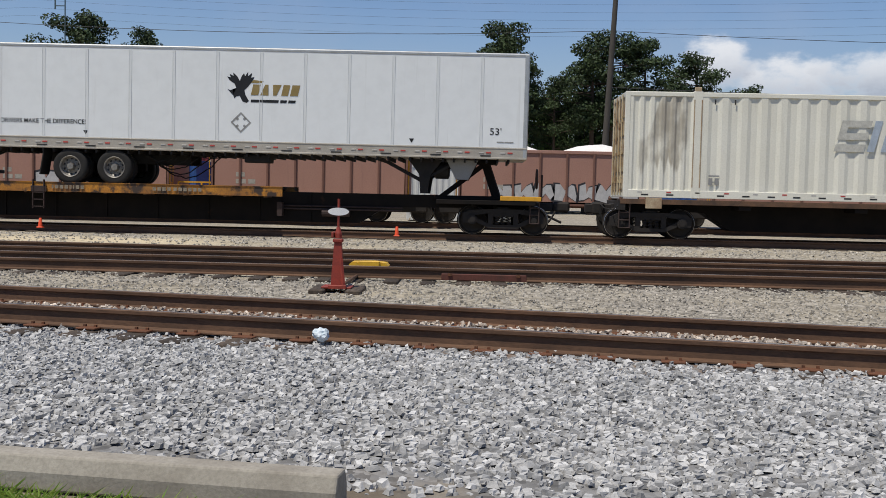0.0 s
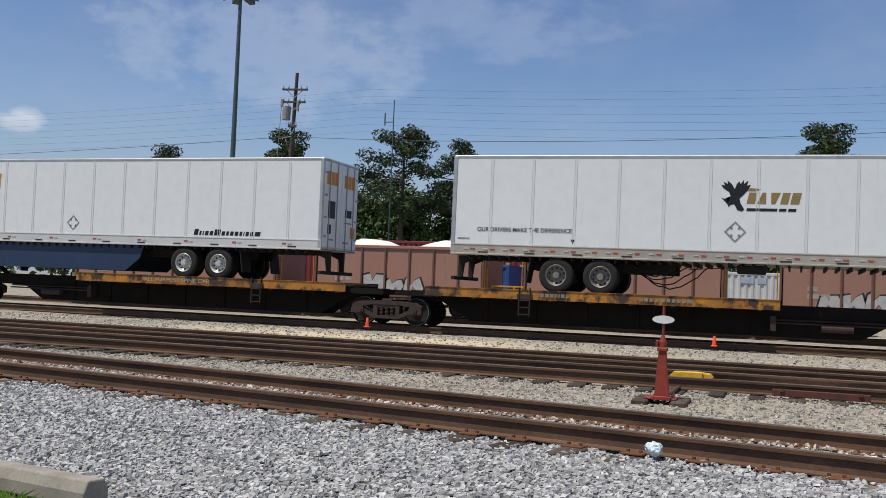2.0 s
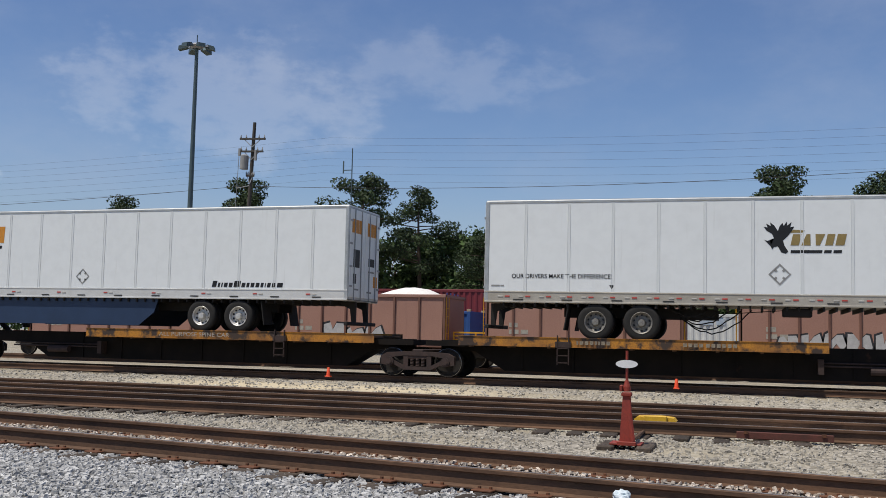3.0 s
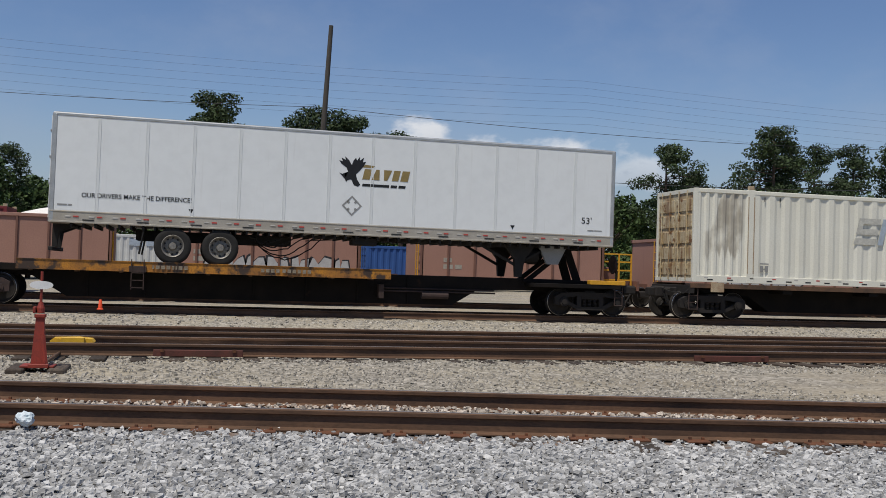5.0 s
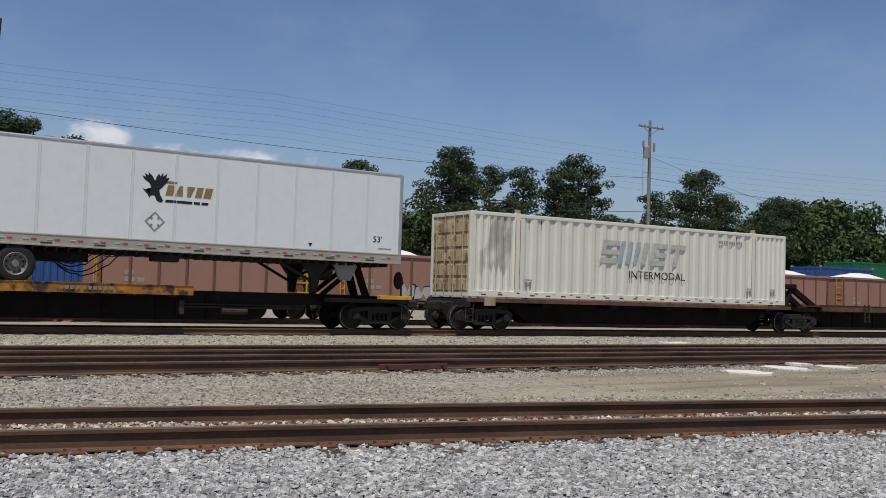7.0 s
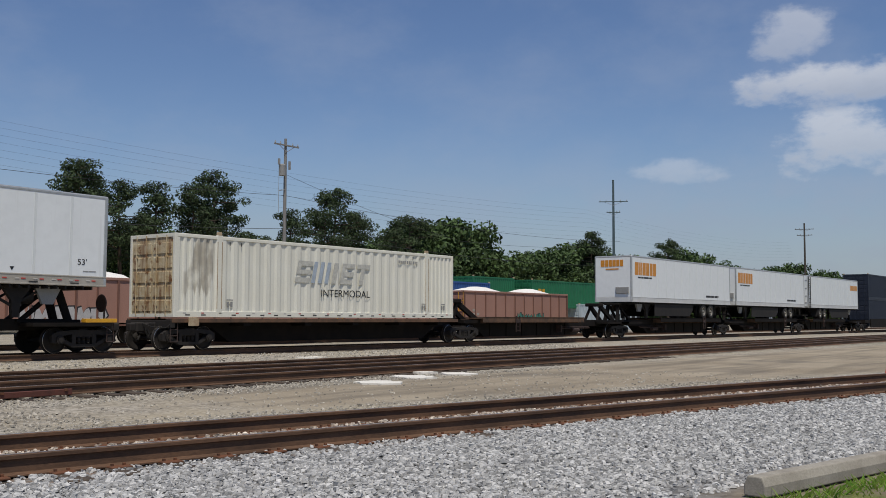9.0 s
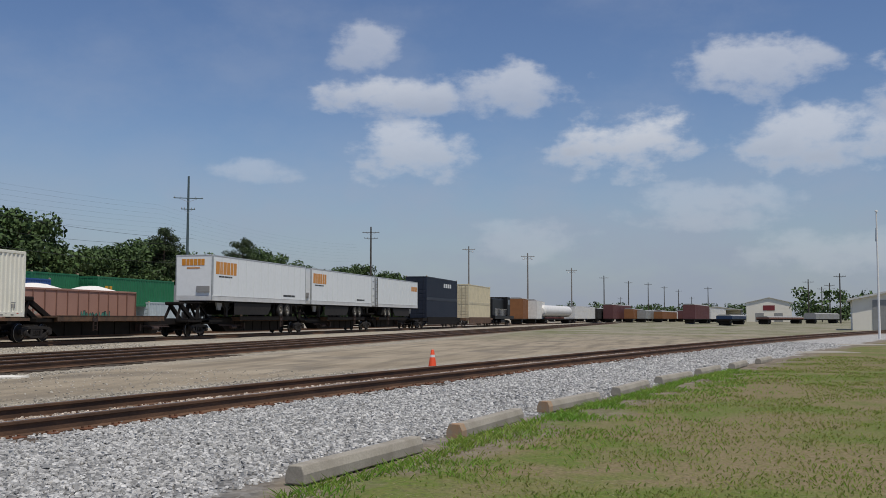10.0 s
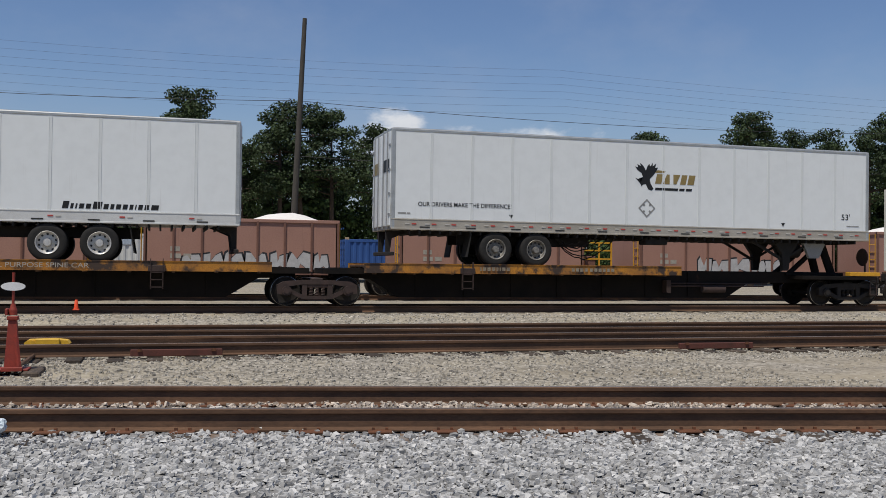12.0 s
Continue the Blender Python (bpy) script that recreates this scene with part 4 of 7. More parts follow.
    for d in wheel_d:
        for y, flip in ((-1.14, 0), (-0.83, 180), (0.83, 0), (1.14, 180)):
            wl = part("wheel", TYRE, None, ob, "dusty rubber tyre")
            wl.matrix_basis = pose(X(d), y, DECK_Z + 0.5, 0, 0, flip)
            if y in (-1.14, 1.14):
                part("rim", RIM_BRIGHT if rim == "bright" else RIM, None, wl, "polished aluminium rim" if rim == "bright" else "dusty steel disc rim")
    e = max(wheel_d) + 0.75
    for y0, y1 in ((-1.25, -0.65), (0.65, 1.25)):
        fl = Mesh()
        fl.prism([(X(e), z0 + 0.05), (X(e + 0.03), z0 + 0.05), (X(e + 0.15), DECK_Z + 0.25), (X(e + 0.12), DECK_Z + 0.25)], y0, y1, "y")
        part("mud_flap", fl, M["tyre"], ob)
    # rear bumper
    rb = Mesh()
    for y in (-0.5, 0.5):
        rb.prism([(X(L - 0.75), z0 + 0.08), (X(L - 0.02), z0 + 0.08), (X(L - 0.02), z0 - 0.6), (X(L - 0.14), z0 - 0.6), (X(L - 0.2), z0 - 0.15)], y - 0.05, y + 0.05, "y")
    bx(rb, L - 0.13, L - 0.01, -1.2, 1.2, z0 - 0.66, z0 - 0.55, c=0.015)
    part("rear_bumper", rb, M["underframe"], ob)
    # landing gear
    for y in (-0.85, 0.85):
        lg = Mesh()
        lg.prism([(X(2.35), z0 + 0.05), (X(3.35), z0 + 0.05), (X(3.02), z0 - 0.38), (X(2.98), z0 - 0.92), (X(2.78), z0 - 0.92), (X(2.70), z0 - 0.38)], y - 0.08, y + 0.08, "y")
        lg.beam((X(2.9), y, z0 - 0.6), (X(4.1), y, z0 + 0.02), 0.06, 0.08)
        lg.beam((X(2.75), y, z0 - 0.45), (X(1.95), y, z0 + 0.0), 0.06, 0.07)
        part("landing_leg", lg, M["underframe"], ob, "folded black landing leg")
        part("gusset", Mesh().prism([(X(1.35), z0 + 0.05), (X(2.25), z0 + 0.05), (X(1.98), z0 - 0.5), (X(1.62), z0 - 0.5)], y - 0.06, y + 0.06, "y"), M["far_grey" if y < 0 else "underframe"], ob, "grey steel gusset")
    if skirt:
        me = Mesh()
        for y0, y1 in ((-1.20, -1.18), (1.18, 1.20)):
            xa, xb = X(3.4), X(min(wheel_d) - 1.6)
            me.prism([(xa, z0 + 0.08), (xb, z0 + 0.08), (xb + nose * 0.15, z0 - 0.35), (xb + nose * 0.7, z0 - 0.78), (xa, z0 - 0.78)], y0, y1, "y")
        part("side_skirt", me, M["skirt" if detail else "underframe"], ob, "dark aerodynamic skirt")
    # rear doors
    for y in (-1, 1):
        y0, y1 = sorted((y * 0.02, y * (w - 0.06)))
        me = Mesh()
        bx(me, L, L + 0.03, y0, y1, z0 + 0.2, z1 - 0.1, c=0.01)
        d = part("rear_door", me, M[colour], ob)
        rods = Mesh()
        for k in (0.35, 0.9):
            rods.tube((X(L + 0.05), y * k, z0 + 0.12), (X(L + 0.05), y * k, z1 - 0.1), 0.018, 6)
        for zz in (0.5, 1.1, 1.8, 2.5):
            bx(rods, L + 0.03, L + 0.055, *sorted((y * (w - 0.22), y * (w - 0.05))), z0 + zz, z0 + zz + 0.06)
        part("lock_rod", rods, M["galvanised"], d)
    return ob


def run_material():
    """Cream paint with one broad run of grey-brown dirt down from the roof, ragged at its foot."""
    m = M["container"].copy()
    m.name = "container_dirt_run"
    tr = m.node_tree
    n = tr.nodes
    b = n["Principled BSDF"]
    was = b.inputs["Base Color"].links[0].from_socket
    co = n.new("ShaderNodeTexCoord")
    sep = n.new("ShaderNodeSeparateXYZ")
    link(tr, co.outputs["Object"], sep.inputs[0])

    def calc(op, a, c=0.0, d=0.0):
        x = n.new("ShaderNodeMath")
        x.operation = op
        for i, v in enumerate((a, c, d)):
            if isinstance(v, (int, float)):
                x.inputs[i].default_value = v
            else:
                link(tr, v, x.inputs[i])
        return x.outputs[0]

    def soft(v, lo, hi, to=1.0):
        r = n.new("ShaderNodeMapRange")
        r.interpolation_type = "SMOOTHSTEP"
        r.inputs[1].default_value, r.inputs[2].default_value, r.inputs[4].default_value = lo, hi, to
        link(tr, v, r.inputs[0])
        return r.outputs[0]

    def ragged(scale, stretch):
        mp = n.new("ShaderNodeMapping")
        mp.inputs["Scale"].default_value = stretch
        link(tr, co.outputs["Object"], mp.inputs[0])
        z = n.new("ShaderNodeTexNoise")
        z.inputs["Scale"].default_value, z.inputs["Detail"].default_value = scale, 5.0
        link(tr, mp.outputs[0], z.inputs["Vector"])
        return z.outputs[0]

    X, Z = sep.outputs[0], sep.outputs[2]
    drip = calc("MULTIPLY", calc("SUBTRACT", ragged(3.0, (2.2, 1, 0.08)), 0.5), 2.4)
    # the run: wide over the middle, a step lower towards the corner post
    foot = calc("ADD", 1.95, drip)
    top = calc("MULTIPLY_ADD", soft(X, 0.55, 1.15), 1.5, 2.85)
    mask = calc("MULTIPLY", soft(calc("SUBTRACT", Z, foot), -0.05, 0.22), soft(calc("SUBTRACT", top, Z), -0.05, 0.16))
    mask = calc("MULTIPLY", mask, calc("MULTIPLY", soft(calc("ADD", X, calc("MULTIPLY", drip, 0.12)), 0.30, 0.5), soft(X, 1.86, 1.70)))
    mask = calc("MULTIPLY", mask, soft(ragged(2.6, (1, 1, 0.5)), 0.25, 0.62, 0.92))
    x = n.new("ShaderNodeMix")
    x.data_type = "RGBA"
    link(tr, mask, x.inputs[0])
    link(tr, was, x.inputs[6])
    x.inputs[7].default_value = (0.34, 0.305, 0.24, 1)
    link(tr, x.outputs[2], b.inputs["Base Color"])
    return m


M["container_run"] = run_material()
M["seam"] = mat("panel_seam", (0.70, 0.725, 0.72), 0.45, dark=(0.62, 0.64, 0.63), scale=4, amount=0.4, bump=0)


def glyph_blocks(name, x, z, y, height, widths, gap, material, parent, label, slant=0.22, taper=()):
    """A word of a company mark as solid slanted blocks; taper: how much each one narrows to its top (+) or foot (-)."""
    a = x
    for k, wd in enumerate(widths):
        n = taper[k] * wd if k < len(taper) else 0.0
        up, dn = max(n, 0) / 2, max(-n, 0) / 2
        poly = [(a + dn, z), (a + wd - dn, z), (a + wd - up + slant * height, z + height), (a + up + slant * height, z + height)]
        part(name, Mesh().prism(poly, y - 0.003, y, "y"), material, parent, label)
        a += wd + gap


def bars(name, x, z, y, height, words, material, parent, label="", slant=0.0, gap=None, caps=()):
    """Unreadable or private writing as plain bars; words: lengths."""
    a = x
    for k, wd in enumerate(words):
        h = height * (1.0 if not caps or k in caps else 0.7)
        if wd:
            part(name, Mesh().prism([(a, z), (a + wd, z), (a + wd + slant * h, z + h), (a + slant * h, z + h)], y - 0.003, y, "y"), material, parent, label)
        a += wd + (height * 0.5 if gap is None else gap)


def diamond(parent, x, z, y, r=0.29):
    me = Mesh()
    for k in range(4):
        a, b = math.pi / 2 * k, math.pi / 2 * (k + 1)
        o = [(r * math.cos(a), r * math.sin(a)), (r * math.cos(b), r * math.sin(b))]
        i = [(p * 0.80, q * 0.80) for p, q in o]
        me.prism([(x + o[0][0], z + o[0][1]), (x + o[1][0], z + o[1][1]), (x + i[1][0], z + i[1][1]), (x + i[0][0], z + i[0][1])], y - 0.003, y, "y")
        c = (a + b) / 2
        me.prism([(x + 0.16 * math.cos(c + s) * q, z + 0.16 * math.sin(c + s) * q) for s, q in ((-0.25, 0.7), (0.25, 0.7), (0.2, 1.1), (-0.2, 1.1))], y - 0.003, y, "y")
    return part("placard_holder", me, M["far_grey"], parent, "empty diamond placard frame")


def bird(parent, x, z, y):
    """The flying dark bird beside the mark: wings up, tail down."""
    pts = [(0.0, 0.36), (0.10, 0.33), (0.18, 0.36), (0.26, 0.30), (0.20, 0.22), (0.30, 0.40), (0.24, 0.52), (0.06, 0.62), (-0.02, 0.72), (0.10, 0.70), (0.06, 0.80), (0.20, 0.74), (0.18, 0.84), (0.32, 0.74), (0.42, 0.60), (0.48, 0.74), (0.56, 0.82), (0.60, 0.74), (0.70, 0.86), (0.70, 0.74), (0.84, 0.84), (0.80, 0.70), (0.92, 0.72), (0.84, 0.58), (0.70, 0.44), (0.58, 0.34), (0.62, 0.20), (0.74, 0.04), (0.66, -0.02), (0.52, 0.02), (0.42, 0.18), (0.30, 0.16), (0.24, 0.10), (0.20, 0.18)]
    pts = [(x + 0.82 * a, z + 0.98 * b) for a, b in pts]
    return flat("bird_emblem", pts, y, M["black_ink"], parent, "black flying bird emblem")


YS = -1.282   # lettering plane on trailer sides, local y


def raven_trailer():
    ob = trailer("long white box trailer with black bird emblem and gold mark", 0.0, 1, (11.68, 12.95), 2.11, 5.14, tilt=0.28)
    bird(ob, -8.46, 3.62, YS)
    glyph_blocks("company_mark", -7.80, 3.82, YS, 0.30, (0.21, 0.23, 0.24, 0.19, 0.22), 0.06, M["gold_ink"], ob, "gold slanted company mark", 0.22, (0, 0.6, -0.6, 0, 0))
    flat("mark_swash", [(-7.82, 4.16), (-7.5, 4.16), (-7.44, 4.22), (-7.72, 4.24)], YS, M["gold_ink"], ob)
    bars("company_line", -7.80, 3.62, YS, 0.075, (0.78, 0.18, 0.20), M["black_ink"], ob, "small black company line", 0.2, 0.05)
    diamond(ob, -8.07, 3.05, YS)
    lettering("slogan", "OUR DRIVERS MAKE THE DIFFERENCE!", 0.125, -15.35, 2.90, YS - 0.004, M["black_ink"], ob, "black block slogan", wide=2.85, extra=0.002)
    lettering("length_mark", "53'", 0.19, -1.05, 2.88, YS - 0.004, M["black_ink"], ob, "black length figure", wide=0.32)
    bars("small_print", -15.95, 2.66, YS, 0.04, (0.25, 0.1), M["far_grey"], ob)
    bars("small_print", -0.85, 2.66, YS, 0.03, (0.2, 0.25), M["far_grey"], ob)
    for x in (-3.24, -12.5):
        flat("vent_tag", [(x - 0.07, 2.72), (x + 0.07, 2.72), (x, 2.60)], YS, M["black_ink"], ob)
    # second mark on the rear doors
    for s in (-1, 1):
        me = Mesh()
        me.prism([(s * 0.2 + (0.1 if s > 0 else -0.9), 3.9), (s * 0.2 + (0.9 if s > 0 else -0.1), 3.9), (s * 0.2 + (0.9 if s > 0 else -0.1), 4.25), (s * 0.2 + (0.1 if s > 0 else -0.9), 4.25)], -16.19, -16.186, "x")
        part("rear_mark", me, M["black_ink"] if s < 0 else M["gold_ink"], ob)
    # hanging air lines and tool box under the floor
    hose = Mesh()
    rng = random.Random(4)
    for k in range(5):
        hose.sweep([(-10.9 + f / 14 * (1.0 + 0.28 * k), -0.9 + 0.1 * k + rng.uniform(-0.05, 0.05), 2.08 - math.sin(math.pi * f / 14) * (0.18 + 0.11 * k) + rng.uniform(-0.03, 0.03)) for f in range(15)], 0.018, 5)
    hose.tube((-9.3, -0.8, 2.0), (-8.0, -0.9, 2.1), 0.012, 5)
    part("air_hose", hose, M["tyre"], ob, "tangled black air lines")
    part("tool_box", Mesh().box(-8.0, -7.25, -1.1, -0.6, 1.93, 2.16, 0.03), M["underframe"], ob)
    bl = Mesh().turned([(0, 0.0), (0.0, 0.16), (0.04, 0.24), (0.4, 0.24), (0.44, 0.16), (0.44, 0.0)], (-2.6, -0.55, 1.86), "x", 16)
    part("spare_carrier", bl, M["underframe"], ob)
    return ob


def werner_trailer(u_nose, nose, full=True, colour="trailer", marked=True):
    wd = (11.2, 12.5)
    ob = trailer("white box trailer with orange mark and black wheel skirt" if full else "white box trailer with orange block mark on side and nose", u_nose, nose, wd, z0=2.13, z1=5.12, skirt=True, detail=full, rim="bright" if full else "rim")
    X = lambda a: -a * nose
    if full:
        glyph_blocks("company_mark", X(3.2) - 3.05 if nose > 0 else 1.2, 4.05, YS, 0.55, (0.42, 0.32, 0.34, 0.34, 0.32, 0.34), 0.05, M["orange_ink"], ob, "large orange company mark", 0.05)
        bars("mark_line", 1.4, 3.85, YS, 0.10, (0.5, 0.3, 0.6, 0.5), M["black_ink"], ob, slant=0.2)
        bars("web_line", 11.55, 2.60, YS, 0.19, (0.15, 0.07, 0.04, 0.12, 0.12, 0.22, 0.12, 0.09, 0.12, 0.12, 0.09, 0.03, 0.11, 0.12, 0.19), M["black_ink"], ob, "black slanted web address bars", 0.2, 0.052, (0, 5))
        diamond(ob, 6.75, 2.92, YS, 0.26)
        # doors carry the mark and plates
        L = 16.15
        for y0, widths in ((-1.1, (0.3, 0.26, 0.28)), (0.18, (0.28, 0.26, 0.28))):
            me = Mesh()
            a = y0
            for wv in widths:
                me.prism([(a, 4.3), (a + wv * 0.9, 4.3), (a + wv * 0.9, 4.72), (a, 4.72)], L + 0.032, L + 0.036, "x")
                a += wv
            part("door_mark", me, M["orange_ink"], ob, "orange block mark across the doors")
        for y0, y1, z0, z1, mt in ((-0.95, -0.45, 3.25, 3.8, "black_ink"), (0.3, 0.8, 3.35, 3.6, "black_ink"), (-0.95, -0.7, 2.75, 3.05, "black_ink"), (0.75, 1.1, 2.7, 3.05, "orange_ink"), (0.3, 0.8, 3.15, 3.2, "far_grey"), (-0.9, -0.5, 2.55, 2.6, "far_grey"), (0.2, 0.6, 2.5, 2.55, "far_grey")):
            part("door_plate", Mesh().box(L + 0.032, L + 0.037, y0, y1, z0, z1), M[mt], ob)
    if not full and not marked:
        glyph_blocks("company_mark", -2.75, 4.05, YS, 0.5, (0.42, 0.36, 0.36, 0.36, 0.36, 0.36), 0.05, M["orange_ink"], ob, "orange company mark", 0.04)
        ld = Mesh()
        for a in (-15.95, -15.45):
            ld.tube((a, -1.33, 2.2), (a, -1.33, 5.0), 0.03, 6)
        for i in range(8):
            ld.tube((-15.95, -1.33, 2.35 + i * 0.34), (-15.45, -1.33, 2.35 + i * 0.34), 0.022, 6)
        part("ladder", ld, M["underframe"], ob, "black end ladder")
    elif marked and not full:
        wds = (0.30, 0.24, 0.25, 0.25, 0.24, 0.25)
        glyph_blocks("company_mark", 0.45, 3.92, YS, 0.80, [k * 1.75 for k in wds], 0.07, M["orange_ink"], ob, "large orange company mark", 0.04)
        bars("mark_line", 0.9, 3.72, YS, 0.10, (0.4, 0.3, 0.6, 0.5), M["black_ink"], ob, slant=0.2)
        bars("web_line", 11.6, 2.7, YS, 0.14, (1.5, 0.7), M["black_ink"], ob, slant=0.2)
        me = Mesh()
        a = -0.85
        for wv in wds:
            me.prism([(-a, 4.45), (-a - wv * 0.9, 4.45), (-a - wv * 0.9, 4.86), (-a, 4.86)], -0.016, -0.012, "x")
            a += wv * 1.05
        part("nose_mark", me, M["orange_ink"], ob, "orange block mark on the nose")
        part("nose_line", Mesh().box(-0.016, -0.012, -0.4, 0.5, 4.25, 4.33), M["orange_ink"], ob)
        part("glad_hands_box", Mesh().box(-0.08, -0.01, -1.1, -0.2, 2.75, 3.15, 0.02), M["far_grey"], ob)
    return ob


def corrugated(me, x0, x1, y, z0, z1, pitch=0.28, depth=0.040, out=-1):
    """A side wall of vertical corrugations facing out (along y)."""
    n = max(1, int((x1 - x0) / pitch))
    p = (x1 - x0) / n
    xs = []
    for i in range(n):
        a = x0 + i * p
        xs += [(a, 0), (a + p * 0.30, 0), (a + p * 0.5, depth), (a + p * 0.80, depth)]
    xs.append((x1, 0))
    k = len(me.v)
    for x, d in xs:
        me.v += [(x, y - out * d, z0), (x, y - out * d, z1)]
    me.f += [(k + 2 * i, k + 2 * i + 2, k + 2 * i + 3, k + 2 * i + 1) for i in range(len(xs) - 1)]
    return me


def container(ob, L, z0, z1, side, end, w=1.27, castings=True, posts=(), stained=""):
    """Frame, corrugated walls, roof and doors of a steel box; its left end is at local x 0, its doors look along -x."""
    core = Mesh().box(0.08, L - 0.08, -w + 0.05, w - 0.05, z0 + 0.1, z1 - 0.05)
    part("inner_shell", core, M[side], ob)
    edges = [0.0, *posts, L]
    for s in (-1, 1):
        for a, b in zip(edges[:-1], edges[1:]):
            me = corrugated(Mesh(), a + 0.13, b - 0.13, s * (w - 0.005), z0 + 0.2, z1 - 0.1, 0.53 if posts and b - a > 5 else 0.28, out=s)
            part("side_wall", me, M[stained if stained and a == 0 and s < 0 else side], ob)
    fr = Mesh()
    for s in (-1, 1):
        y0, y1 = sorted((s * (w - 0.10), s * (w + 0.004)))
        fr.box(0, L, y0, y1, z0, z0 + 0.21, 0.008)
        fr.box(0, L, y0, y1, z1 - 0.12, z1, 0.01)
        y0, y1 = sorted((s * (w - 0.105), s * (w + 0.009)))
        for a in (-0.004, L - 0.136):
            fr.box(a, a + 0.14, y0, y1, z0 - 0.004, z1 + 0.004, 0.01)
        for a in posts:
            fr.box(a - 0.13, a + 0.13, y0, y1, z0 - 0.004, z1 + 0.03, 0.01)
    for z in (z0 + 0.004, z1 - 0.124):
        fr.box(0.004, 0.12, -w + 0.05, w - 0.05, z, z + 0.12)
        fr.box(L - 0.12, L - 0.004, -w + 0.05, w - 0.05, z, z + 0.12)
    part("frame", fr, M[side], ob)
    part("roof", Mesh().box(0.05, L - 0.05, -w + 0.02, w - 0.02, z1 - 0.03, z1 + 0.01), M[side], ob)
    part("end_wall", Mesh().box(L - 0.06, L - 0.02, -w + 0.1, w - 0.1, z0 + 0.1, z1 - 0.1), M[side], ob)
    for s in (-1, 1):
        y0, y1 = sorted((s * 0.015, s * (w - 0.12)))
        me = Mesh().box(0.03, 0.07, y0, y1, z0 + 0.12, z1 - 0.12)
        for i in range(5):
            zz = z0 + 0.2 + (z1 - z0 - 0.4) * i / 5
            me.box(0.005, 0.035, y0 + 0.05, y1 - 0.05, zz, zz + (z1 - z0 - 0.4) / 5 - 0.12, 0.012)
        d = part("end_door", me, M[end], ob, "rust-streaked ribbed door")
        rods = Mesh()
        for k in (0.3, 0.85):
            rods.tube((-0.03, s * k, z0 + 0.05), (-0.03, s * k, z1 - 0.05), 0.022, 6)
            for zz in (0.4, 1.2, 2.1):
                rods.box(-0.04, 0.0, s * k - 0.05, s * k + 0.05, z0 + zz, z0 + zz + 0.08)
        part("lock_rod", rods, M[end], d)
    if castings:
        cast = Mesh().box(0, 0.18, 0, 0.108, 0, 0.12, 0.01).data("corner_casting", M["rusty_post"])
        for x in ((0, L - 0.17) if not posts else (posts[0] - 0.09, posts[-1] - 0.09)):
            for y in (-w - 0.008, w - 0.1):
                for z in (z0 - 0.01, z1 - 0.02 if not posts else z1 + 0.03):
                    part("corner_casting", cast, None, ob).matrix_basis = pose(x, y, z)
    return ob


